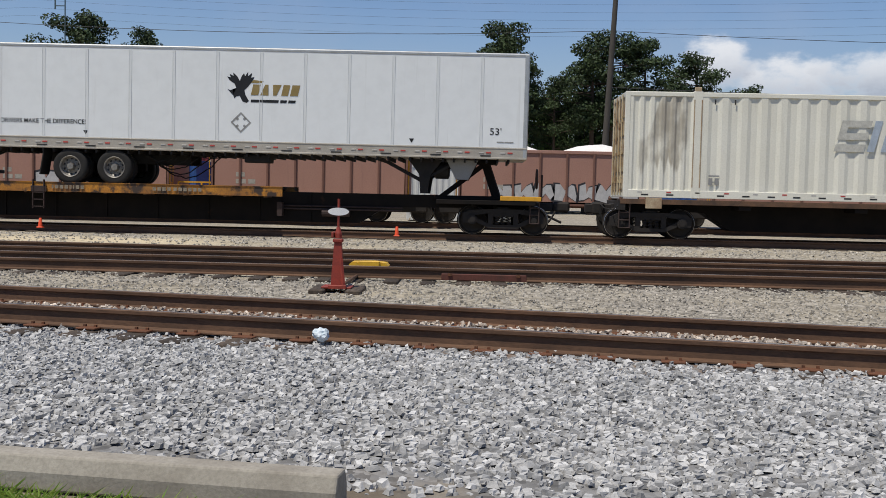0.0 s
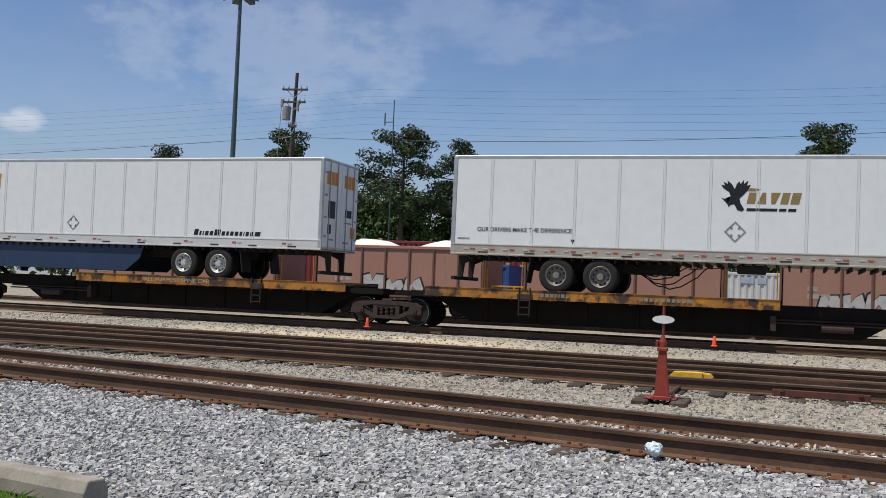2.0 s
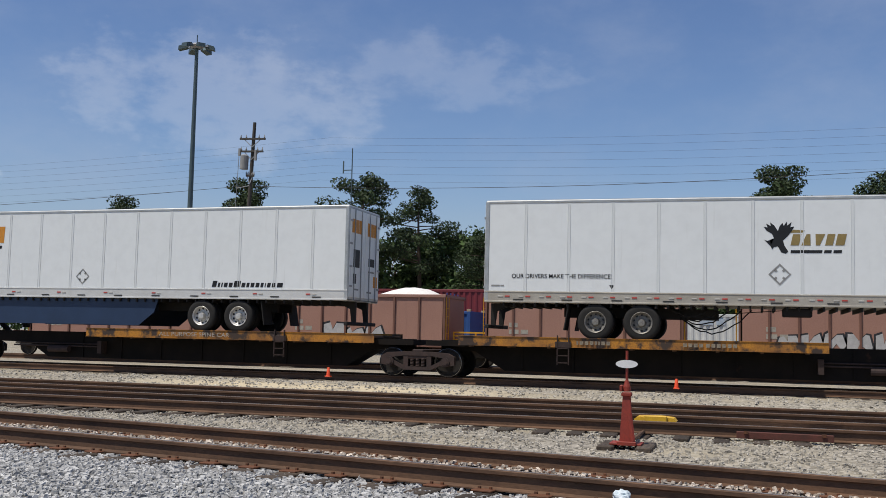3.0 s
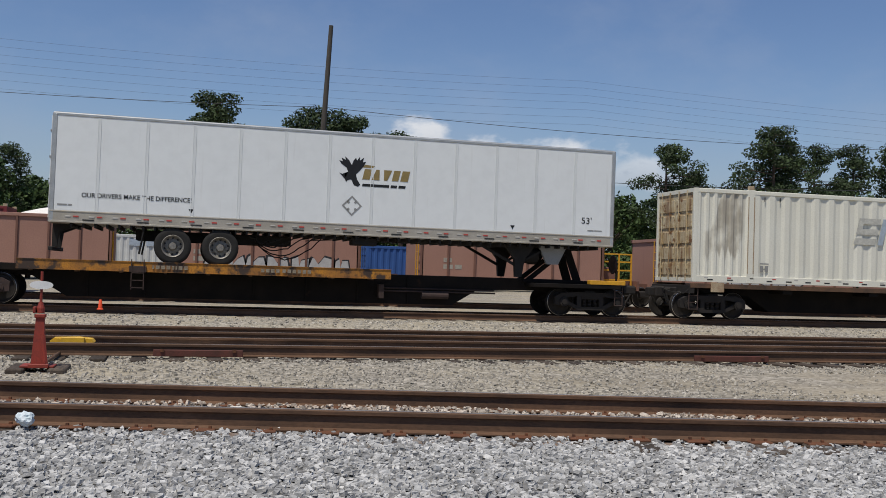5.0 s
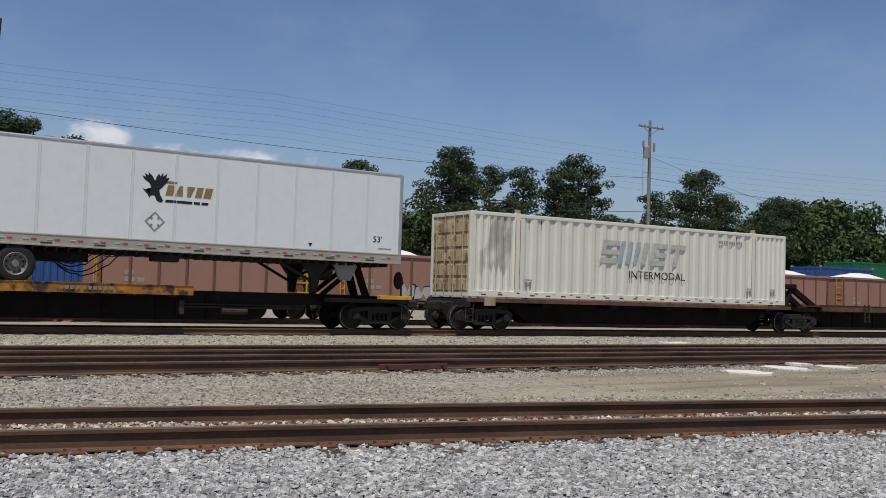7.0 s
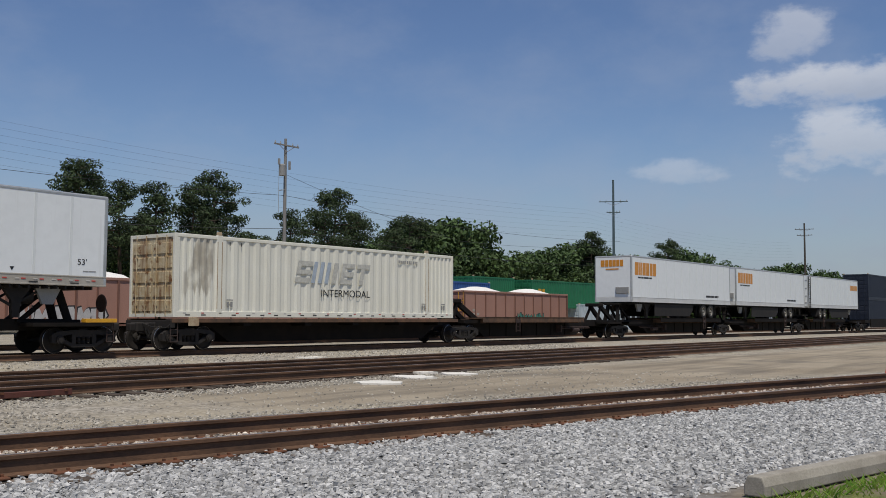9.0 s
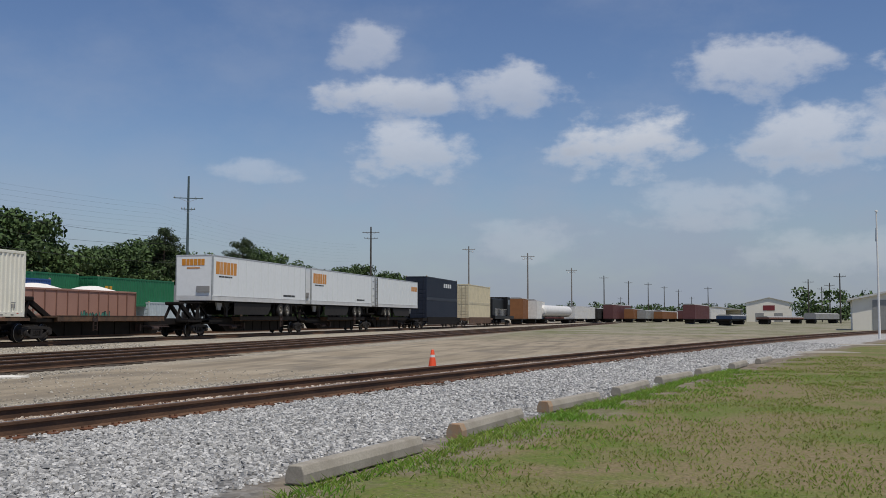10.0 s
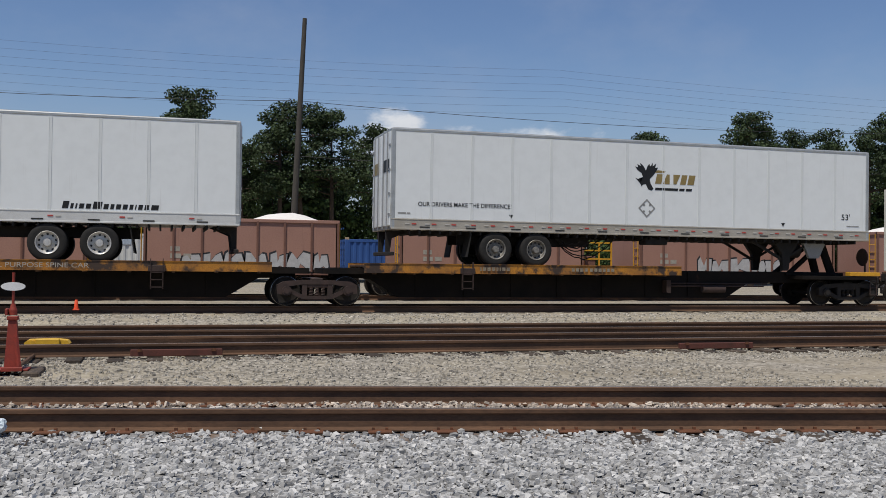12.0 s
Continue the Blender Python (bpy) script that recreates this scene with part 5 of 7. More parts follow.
def swift_container():
    ob = mover("shipping_container", "cream corrugated steel container, stained and rust-streaked", "container", 2.72, "containers on the train")
    L, z0, z1 = 16.15, 1.17, 4.10
    container(ob, L, z0, z1, "container", "container_end", posts=(2.0, 14.15), stained="container_run")
    for x, zs in ((2.0, 0.02), (14.15, 0.02)):
        for k in (-0.115, 0.09):
            part("post_rust", Mesh().box(x + k, x + k + 0.03, -1.284, -1.276, z0 + 0.3, z1 - 0.2), M["rusty_post"], ob)
    y = -1.278
    # faded slanted mark, and the word under it
    for i, (a, mt) in enumerate(((5.75, "faded_ink"), (6.65, "blue_ink"), (7.75, "faded_ink"), (8.3, "faded_ink"), (9.2, "faded_ink"))):
        h = 0.86
        z = 2.55
        me = Mesh()
        wv = (0.82, 1.0, 0.4, 0.75, 0.8)[i]
        sl = 0.22
        for lo, hi in (((0, 0.24), (0.38, 0.6), (0.78, 1.0)) if i in (0, 3) else ((0.78, 1.0),) if i == 4 else ()):
            me.prism([(a + sl * lo, z + h * lo), (a + wv + sl * lo, z + h * lo), (a + wv + sl * hi, z + h * hi), (a + sl * hi, z + h * hi)], y - 0.004, y, "y")
        for c, wd in {0: ((0.0, 0.2),), 1: ((0.0, 0.2), (0.38, 0.2), (0.76, 0.2)), 2: ((0.05, 0.26),), 3: ((0.0, 0.22),), 4: ((0.28, 0.24),)}[i]:
            lo, hi = ((0.4, 1.0) if i == 0 else (0, 1.0))
            me.prism([(a + c + sl * lo, z + h * lo), (a + c + wd + sl * lo, z + h * lo), (a + c + wd + sl * hi, z + h * hi), (a + c + sl * hi, z + h * hi)], y - 0.005, y, "y")
        part("faded_mark", me, M[mt], ob, "sun-bleached slanted company mark")
    lettering("word", "INTERMODAL", 0.30, 7.25, 2.02, y - 0.004, M["black_ink"], ob, "black serif word", wide=2.95)
    bars("number_bar", 12.1, 3.58, y, 0.13, (0.09, 0.09, 0.09, 0.09, 0.0, 0.08, 0.08, 0.08, 0.0, 0.08, 0.08, 0.08), M["far_grey"], ob, gap=0.045)
    for a in (2.35, 13.75, 15.2):
        me = Mesh()
        me.prism([(a, 1.78), (a + 0.30, 1.78), (a + 0.30, 1.82), (a, 1.82)], y - 0.003, y, "y")
        me.prism([(a, 1.55), (a + 0.11, 1.55), (a + 0.11, 1.74), (a, 1.74)], y - 0.003, y, "y")
        me.prism([(a + 0.17, 1.55), (a + 0.28, 1.55), (a + 0.28, 1.74), (a + 0.17, 1.74)], y - 0.003, y, "y")
        part("stencil_bar", me, M["far_grey"], ob)
    # lift marks, red and white tape along the bottom rail
    for k in range(20):
        a = 0.4 + k * 0.8
        part("reflector", Mesh().box(a, a + 0.13, -1.279, -1.272, z0 + 0.13, z0 + 0.165), M["red_tape" if k % 2 else "dull_tape"], ob)
    for a in (2.45, 3.0, 13.1, 13.6):
        part("tie_ring", Mesh().box(a, a + 0.04, -1.285, -1.27, z1 - 0.32, z1 - 0.18, 0.008), M["dark_slot"], ob)
    slot = Mesh().box(0, 0.2, -1.278, -1.27, z0 + 0.06, z0 + 0.10).data("fork_slot", M["dark_slot"])
    for i in range(22):
        part("fork_slot", slot, None, ob).matrix_basis = pose(0.5 + i * 0.7, 0, 0)
    return ob


def simple_box(u, L, z0, z1, side, label, word=None, ladder=False, end=None):
    ob = mover("shipping_container", label, "container", u, "containers on the train")
    container(ob, L, z0, z1, side, end or side, castings=True)
    if word:
        bars("company_bar", *word[:2], -1.278, 0.5, word[2], M["white_tape"], ob)
    return ob


def build_train():
    c1 = spine_unit(-0.6, -18.2, True, "black spine car with weathered yellow deck sides", (-18.2, -0.6), M["car_yellow"], brown_truck=0, yellow_end=True)
    c2 = spine_unit(-35.8, -18.2, True, "black spine car with weathered yellow deck and lettering", (-35.8,), M["car_yellow"])
    lettering("deck_words", "ALL PURPOSE SPINE CAR", 0.13, -8.6, 1.04, -1.31, M["white_ink"], c2, "worn white stencil words", wide=2.5)
    bars("number_bar", 4.75, 1.05, -1.31, 0.10, (0.05, 0.1, 0.1, 0.1, 0.06, 0.04, 0.1, 0.1), M["worn_ink"], c1, gap=0.04)
    bars("number_bar", 7.65, 1.05, -1.31, 0.10, (0.1, 0.1, 0.1, 0.1, 0.0, 0.1, 0.1, 0.1, 0.1, 0.1, 0.1), M["worn_ink"], c1, gap=0.04)
    raven_trailer()
    werner_trailer(-36.55, -1)
    plain_deck_unit(3.55, 20.05, "black container spine car with rusty sills", (3.55, 20.05))
    swift_container()
    spine_unit(36.1, 20.05, False, "empty rusty spine car with folded hitch", (36.1,), M["car_deck"])
    spine_unit(36.9, 52.9, True, "black spine car under an orange-marked trailer", (52.6,), M["car_black"])
    spine_unit(54.3, 70.0, True, "black spine car under an orange-marked trailer", (70.0,), M["car_black"])
    spine_unit(88.0, 72.0, True, "black spine car under a plain white trailer", (88.5,), M["car_black"])
    werner_trailer(37.4, -1, full=False)
    werner_trailer(54.75, -1, full=False)
    werner_trailer(88.0, 1, full=False, marked=False)
    for u, lo, hi, side, lab in ((92.2, 0.5, 3.35, "navy_box", "navy blue corrugated container in a well car"), (92.2, 3.36, 5.98, "navy_box", "navy blue corrugated container stacked on top"), (115.8, 0.5, 3.2, "cream_box", "cream corrugated container in a well car"), (115.8, 3.21, 5.85, "cream_box", "cream corrugated container stacked on top")):
        simple_box(u, 16.15, lo, hi, side, lab, (8.5, 4.9, (0.9, 0.8, 0.9, 0.8)) if side == "navy_box" and lo > 3 else None)
    for u in (91.2, 114.8):
        car = mover("well_car", "dark well car carrying stacked containers", "well car", u, "units of the train")
        part("body", Mesh().box(1.2, 17.0, -1.36, -1.29, 0.35, 1.25, 0.01).box(1.2, 17.0, 1.29, 1.36, 0.35, 1.25, 0.01).box(-0.8, 1.2, -1.3, 1.3, 0.8, 1.15).box(17.0, 19.0, -1.3, 1.3, 0.8, 1.15), M["car_deck" if u > 100 else "car_black"], car)
        bogie(car, -0.2)
        bogie(car, 18.4)
    loco = mover("locomotive", "black diesel locomotive with long hood", "locomotive", 135.0, "units of the train")
    part("frame", Mesh().box(0, 18, -1.5, 1.5, 1.0, 1.5, 0.02), M["loco_black"], loco)
    part("hood", Mesh().box(0.8, 11.5, -0.9, 0.9, 1.5, 4.3, 0.12), M["loco_black"], loco)
    part("cab", Mesh().box(11.5, 14.2, -1.5, 1.5, 1.5, 4.7, 0.1), M["loco_black"], loco)
    part("nose", Mesh().box(14.2, 17.0, -0.9, 0.9, 1.5, 3.3, 0.15), M["loco_black"], loco)
    part("window", Mesh().box(12.0, 13.6, -1.505, -1.49, 3.4, 4.2), M["glass_dark"], loco)
    rl = Mesh()
    for a in [0.3 + 1.1 * i for i in range(10)]:
        rl.tube((a, -1.45, 1.5), (a, -1.45, 2.6), 0.02, 6)
    rl.tube((0.3, -1.45, 2.6), (11, -1.45, 2.6), 0.02, 6)
    part("handrail", rl, M["white_tape"], loco)
    part("exhaust", Mesh().box(5.0, 6.2, -0.4, 0.4, 4.3, 4.55, 0.05).box(8.5, 10.5, -0.7, 0.7, 4.3, 4.5, 0.05), M["underframe"], loco)
    part("fuel_tank", Mesh().box(6.5, 10.5, -1.3, 1.3, 0.35, 1.0, 0.15), M["loco_black"], loco)
    for a in (3.4, 14.6):
        bogie(loco, a)


build_train()


# ---------------------------------------------------------------- trackside things
def switch_stand(x, y):
    ob = thing("switch_stand", "red switch stand with white oval target on timber blocks", "switch stand", (x, y, -0.19))
    for dx in (-0.24, 0.24):
        part("head_block", Mesh().box(dx - 0.10, dx + 0.10, -0.34, 0.45, -0.12, 0.05, 0.015), M["tie"], ob, "dark timber head block")
    part("base_plate", Mesh().box(-0.20, 0.20, -0.16, 0.18, 0.05, 0.075, 0.005), M["stand_red"], ob)
    tw = Mesh()
    tw.add([(-0.085, -0.08, 0.07), (0.085, -0.08, 0.07), (0.085, 0.08, 0.07), (-0.085, 0.08, 0.07), (-0.047, -0.045, 0.66), (0.047, -0.045, 0.66), (0.047, 0.045, 0.66), (-0.047, 0.045, 0.66)],
           [(0, 1, 5, 4), (1, 2, 6, 5), (2, 3, 7, 6), (3, 0, 4, 7), (4, 5, 6, 7)])
    tw.box(-0.065, 0.065, -0.065, 0.065, 0.66, 0.71, 0.01)
    tw.box(-0.085, -0.05, -0.07, 0.07, 0.72, 0.80, 0.008)
    tw.turned([(0.72, 0.0), (0.72, 0.05), (0.78, 0.048), (0.82, 0.035), (0.86, 0.025), (0.86, 0.0)], (0, 0, 0), "z", 14)
    part("tower", tw, M["stand_red"], ob, "tapered red cast tower")
    part("mast", Mesh().tube((0, 0, 0.80), (0, 0, 1.24), 0.017, 10), M["stand_red"], ob)
    disc = Mesh()
    n = 28
    disc.prism([(0.14 * math.cos(2 * math.pi * i / n), 1.07 + 0.052 * math.sin(2 * math.pi * i / n)) for i in range(n)], -0.032, -0.024, "y")
    part("target", disc, M["disc_white"], ob, "white oval target")
    lv = Mesh().beam((0.05, -0.1, 0.45), (0.10, -0.16, 0.10), 0.03, 0.05)
    lv.box(-0.10, 0.14, -0.20, -0.16, 0.05, 0.10, 0.006)
    part("throw_lever", lv, M["stand_red"], ob)
    rod = Mesh().tube((0.0, 0.1, 0.04), (0.0, 2.6, 0.04), 0.025, 8)
    part("connecting_rod", rod, M["rail"], ob)
    return ob


switch_stand(-1.62, 13.45)


M["plate_red"] = mat("rusted_red_plate", (0.13, 0.04, 0.028), 0.8, dark=(0.07, 0.03, 0.02), scale=6, amount=0.8, bump=0.3)


def switch_machine():
    ob = thing("derail_block", "yellow steel derail lying between the tracks", "derail", (-1.55, 16.62, -0.16))
    part("body", Mesh().prism([(-0.30, 0.02), (0.20, 0.02), (0.34, 0.10), (0.30, 0.15), (0.10, 0.17), (-0.26, 0.16), (-0.31, 0.12)], -0.16, 0.16, "y"), M["yellow"], ob)
    part("hinge", Mesh().box(-0.15, 0.2, -0.2, -0.15, 0.05, 0.18, 0.01).tube((-0.18, -0.2, 0.12), (-0.18, 0.2, 0.12), 0.04, 10), M["yellow"], ob)
    part("slot", Mesh().box(0.10, 0.16, -0.166, -0.158, 0.03, 0.10).box(-0.19, -0.13, -0.166, -0.158, 0.05, 0.11), M["dark_slot"], ob)
    part("sleeper", Mesh().box(-0.5, 0.5, -0.2, 0.2, -0.14, 0.02, 0.015), M["tie"], ob)


switch_machine()
for x, w in ((0.35, 1.3), (9.2, 1.4)):
    ob = thing("switch_plate", "red-brown rusted steel plate on rail ties", "rail plate", (x, T2A - 0.95, -0.1))
    part("plate", Mesh().box(-w / 2, w / 2, -0.03, 0.03, -0.07, 0.03, 0.008), M["plate_red"], ob)
    for bx in (-w / 2 + 0.13, w / 2 - 0.13):
        part("bolt", Mesh().box(bx - 0.03, bx + 0.03, -0.05, -0.03, 0.0, 0.04), M["plate"], ob)


def cone(x, y, z, h, bands=True):
    ob = thing("traffic_cone", "orange traffic cone standing on the ballast" if not bands else "orange traffic cone with white bands by the track", "traffic cone", (x, y, z), "traffic cones")
    r = h * 0.22
    prof = lambda f: r * (1 - f) + 0.035 * f
    part("body", Mesh().turned([(0.03, 0.0), (0.03, r), (h * 0.97, prof(0.95)), (h, prof(1) * 0.8), (h, 0.0)], (0, 0, 0), "z", 20), M["cone"], ob, smooth=True)
    part("base", Mesh().box(-r * 1.35, r * 1.35, -r * 1.35, r * 1.35, 0, 0.035, 0.01), M["cone"], ob)
    if bands:
        for lo, hi in ((0.36, 0.52), (0.64, 0.76)):
            part("band", Mesh().turned([(h * lo, prof(lo) + 0.003), (h * hi, prof(hi) + 0.003)], (0, 0, 0), "z", 20), M["cone_band"], ob, smooth=True)


cone(-2.0, 27.75, -0.06, 0.27, False)
cone(-12.0, 27.75, -0.06, 0.28, False)
cone(24.9, 5.8, -0.2, 0.54)


def crumpled(x, y, z, r):
    rng = random.Random(3)
    me = bpy.data.meshes.new("rag")
    bm = bmesh.new()
    bmesh.ops.create_icosphere(bm, subdivisions=3, radius=r)
    for v in bm.verts:
        v.co *= 1 + 0.35 * noise.noise(v.co * (3.0 / r) * 0.5) + 0.12 * rng.uniform(-1, 1)
        v.co.z *= 0.75
    bm.to_mesh(me)
    bm.free()
    me.materials.append(M["rag"])
    ob = new("crumpled_rag", me)
    ob.matrix_basis = pose(x, y, z)
    tagged(ob, "crumpled white and pale blue rag against the rail", "litter")


crumpled(-1.10, 8.80, -0.10, 0.075)


def litter(x, y, z, w, label, mt):
    me = Mesh()
    rng = random.Random(int(x * 100))
    n = 9
    me.prism([(w * (0.7 + 0.3 * rng.random()) * math.cos(2 * math.pi * i / n), w * 0.6 * (0.6 + 0.4 * rng.random()) * math.sin(2 * math.pi * i / n)) for i in range(n)], 0, 0.03, "z")
    single("litter", me, M[mt], label, "litter", (x, y, z, 0, 0, rng.uniform(0, 90)))


litter(0.62, 9.75, -0.17, 0.07, "white stone chip between the rails", "pad")
litter(7.2, 2.35, -0.36, 0.05, "white scrap of paper on the grass", "disc_white")
litter(6.3, 1.3, -0.38, 0.04, "white scrap of paper on the grass", "disc_white")


def slab(x, y, a, b, turn):
    rng = random.Random(int(x * 7 + y))
    n = 26
    me = Mesh().prism([(a * (0.7 + 0.4 * rng.random()) * math.cos(2 * math.pi * i / n), b * (0.8 + 0.25 * rng.random()) * math.sin(2 * math.pi * i / n)) for i in range(n)], -0.05, 0.012, "z")
    single("stone_dust_patch", me, M["pad"], "flat heap of pale spilled stone dust", "stone heap", (x, y, -0.17, 0, 0, turn), "pale heaps")


for x, y, a, b, r in ((15.7, 13.5, 0.5, 0.6, -15), (17.7, 14.2, 0.5, 0.65, -10), (19.4, 14.2, 0.45, 0.5, -12), (19.4, 15.2, 0.3, 0.3, 0), (24.3, 24.3, 0.6, 0.8, 0), (3.6, 25.2, 0.35, 0.3, 0), (12.5, 25.0, 0.4, 0.3, 0), (0.1, 16.95, 0.75, 0.16, 0), (1.5, 16.9, 0.4, 0.12, 3), (10.7, 16.9, 0.9, 0.15, 0), (14.5, 17.0, 0.6, 0.14, 0)):
    slab(x, y, a, b, r)
for i, x in enumerate((-0.3, 0.5, 1.2)):
    slab(x + 0.2, 17.6 + 0.05 * i, 0.3, 0.12, 0)


def kerb(x, y, turn, group="parking kerbs", stained=False):
    me = Mesh()
    prof = [(-0.10, 0.0), (0.10, 0.0), (0.10, 0.09), (0.065, 0.165), (-0.065, 0.165), (-0.10, 0.09)]
    me.prism(prof, -1.2, 1.2, "x")
    ob = single("parking_kerb", me, M["concrete"], "weathered concrete parking kerb at the edge of the ballast" if not stained else "weathered concrete parking kerb with orange stain", "kerb", (x, y, -0.29, 0, 0, turn), group)
    bv = ob.modifiers.new("bevel", "BEVEL")
    bv.width, bv.segments, bv.limit_method = 0.012, 2, "ANGLE"
    if stained:
        part("paint", Mesh().prism([(a * 1.01, b * 1.01) for a, b in prof], -1.203, -1.05, "x"), M["kerb_stain"], ob)


M["kerb_stain"] = mat("kerb_stain", (0.38, 0.21, 0.10), 0.9, dark=(0.30, 0.26, 0.2), scale=9, amount=0.9, bump=0.3)
for k, (x, y) in enumerate(((-5.3, 5.75), (-1.54, 4.775), (9.25, 2.62), (12.85, 2.05), (16.4, 1.35), (20.0, 0.55), (23.7, -0.25), (27.3, -1.1), (30.9, -2.05), (34.5, -3.05))):
    kerb(x, y, math.degrees(math.atan(T1B + 2 * T1C * x)) + (0, 3.6, 1, 3, -2, 2, -3, 0, 2, 1)[k], stained=k in (3, 4))


# ---------------------------------------------------------------- hopper wagons on the siding
def hopper(x0, x1, top, colour="hopper", label="brown ribbed hopper wagon heaped with white stone", graffiti=None, heaps=2, ribs=1.0):
    ob = thing("hopper_wagon", label, "hopper wagon", (x0, T4, 0), "loaded hoppers")
    L = x1 - x0
    w = 1.4
    me = Mesh().box(0, L, -w, -w + 0.06, 0.85, top - 0.1, 0.01).box(0, L, w - 0.06, w, 0.85, top - 0.1, 0.01)
    me.box(0, 0.08, -w, w, 0.85, top - 0.1).box(L - 0.08, L, -w, w, 0.85, top - 0.1)
    part("body", me, M[colour], ob)
    n = max(4, int(L / ribs))
    for i in range(n + 1):
        a = L * i / n
        part("rib", Mesh().box(a - 0.04, a + 0.04, -w - 0.06, -w, 0.9, top - 0.08, 0.008), M["hopper_rib"], ob)
    part("top_chord", Mesh().box(-0.05, L + 0.05, -w - 0.05, -w + 0.08, top - 0.12, top, 0.01).box(-0.05, L + 0.05, w - 0.08, w + 0.05, top - 0.12, top, 0.01).box(-0.05, 0.08, -w, w, top - 0.12, top).box(L - 0.08, L + 0.05, -w, w, top - 0.12, top), M[colour], ob)
    part("sill", Mesh().box(-1.0, L + 1.0, -0.2, 0.2, 0.7, 1.0).box(-0.2, L + 0.2, -w, -w + 0.15, 0.78, 0.92).box(-1.0, -0.9, -1.3, 1.3, 0.7, 1.1).box(L + 0.9, L + 1.0, -1.3, 1.3, 0.7, 1.1), M["hopper_rib"], ob)
    for c in (0.3, L - 0.3):
        b = part("bogie", Mesh().box(c - 1.1, c + 1.1, -1.1, -0.95, 0.4, 0.7, 0.05).box(c - 0.15, c + 0.15, -1.0, 1.1, 0.5, 0.72).box(c - 1.1, c + 1.1, 0.95, 1.1, 0.4, 0.7, 0.05), M["bogie"], ob)
        for k in (-0.865, 0.865):
            part("wheelset", WHEELSET, None, b).matrix_basis = pose(c + k, 0, WHEEL_R + 0.01)
    # yellow and brown end ladders
    for a in (-0.12, L + 0.06):
        ld = Mesh()
        for y in (-1.38, -1.0):
            ld.tube((a, y, 0.9), (a, y, top - 0.1), 0.02, 6)
        for i in range(5):
            ld.tube((a, -1.38, 1.0 + i * 0.33), (a, -1.0, 1.0 + i * 0.33), 0.016, 6)
        part("ladder", ld, M["bright_yellow"], ob, "yellow end ladder")
    rng = random.Random(int(x0 * 3 + 50))
    ld = Mesh()
    nx, ny = max(10, int(L * 2)), 8
    for i in range(nx + 1):
        for j in range(ny + 1):
            a, b = i / nx, j / ny
            hump = abs(math.sin(math.pi * heaps * a)) ** 0.75 * math.sin(math.pi * b) ** 0.8
            edge = min(1, min(a, 1 - a, b, 1 - b) * 12)
            ld.v.append((0.08 + a * (L - 0.16), -w + 0.06 + b * (2 * w - 0.12), top - 0.28 + 0.62 * hump + 0.07 * noise.noise((a * L * 1.2 + x0, b * 4, 0)) * edge))
    ld.f = [(i * (ny + 1) + j, (i + 1) * (ny + 1) + j, (i + 1) * (ny + 1) + j + 1, i * (ny + 1) + j + 1) for i in range(nx) for j in range(ny)]
    part("stone_load", ld, M["load"], ob, "heaped white crushed stone", smooth=True)
    y = -w - 0.004
    bars("number_bar", 0.9 if L > 6 else 0.5, 1.62, y, 0.17, (0.34,), M["white_ink"], ob)
    bars("number_bar", 0.9 if L > 6 else 0.5, 1.36, y, 0.17, (0.38, 0.28), M["white_ink"], ob)
    if graffiti:
        g0, g1, col = graffiti
        a = g0
        k = 0
        while a < g1:
            wd = rng.uniform(0.6, 1.05)
            h = rng.uniform(0.5, 0.72)
            t = [(0.0, 0.05), (0.08, 0.9), (0.3, 1.0), (0.42, 0.55), (0.6, 0.95), (0.9, 1.0), (1.0, 0.4), (0.85, 0.0), (0.55, 0.35), (0.35, 0.0)]
            t = [(p + rng.uniform(-0.1, 0.1), q + rng.uniform(-0.1, 0.1)) for p, q in t]
            big = [(a + (p * 1.2 - 0.10) * wd, 0.97 + (q * 1.2 - 0.10) * h) for p, q in t]
            small = [(a + p * wd, 0.97 + q * h) for p, q in t]
            flat("graffiti", big, y, M["graffiti_dark"], ob)
            flat("graffiti", small, y - 0.004, M[col if col == "graffiti_green" or rng.random() < 0.92 else "graffiti_green"], ob)
            a += wd * 1.0
            k += 1
    return ob


hopper(-31.0, -20.8, 2.85)
hopper(-18.9, -11.6, 2.85, graffiti=(2.2, 4.6, "graffiti_white"), label="brown ribbed hopper wagon with white graffiti, heaped with stone")
hopper(-9.9, -2.5, 2.85)
hopper(-0.5, 6.55, 2.85, graffiti=(1.2, 6.6, "graffiti_white"), label="brown ribbed hopper wagon with bubble graffiti, heaped with stone")
hopper(9.0, 16.6, 2.85)
hopper(19.2, 28.5, 2.9, graffiti=(2.6, 6.5, "graffiti_white"), label="brown ribbed hopper wagon with white graffiti, heaped with stone")
hopper(30.8, 39.0, 2.9)
hopper(41.0, 50.8, 2.95)
hopper(52.3, 65.3, 2.98, graffiti=(6.2, 9.6, "graffiti_green"), label="long brown hopper wagon with green graffiti, heaped with stone", ribs=1.1)
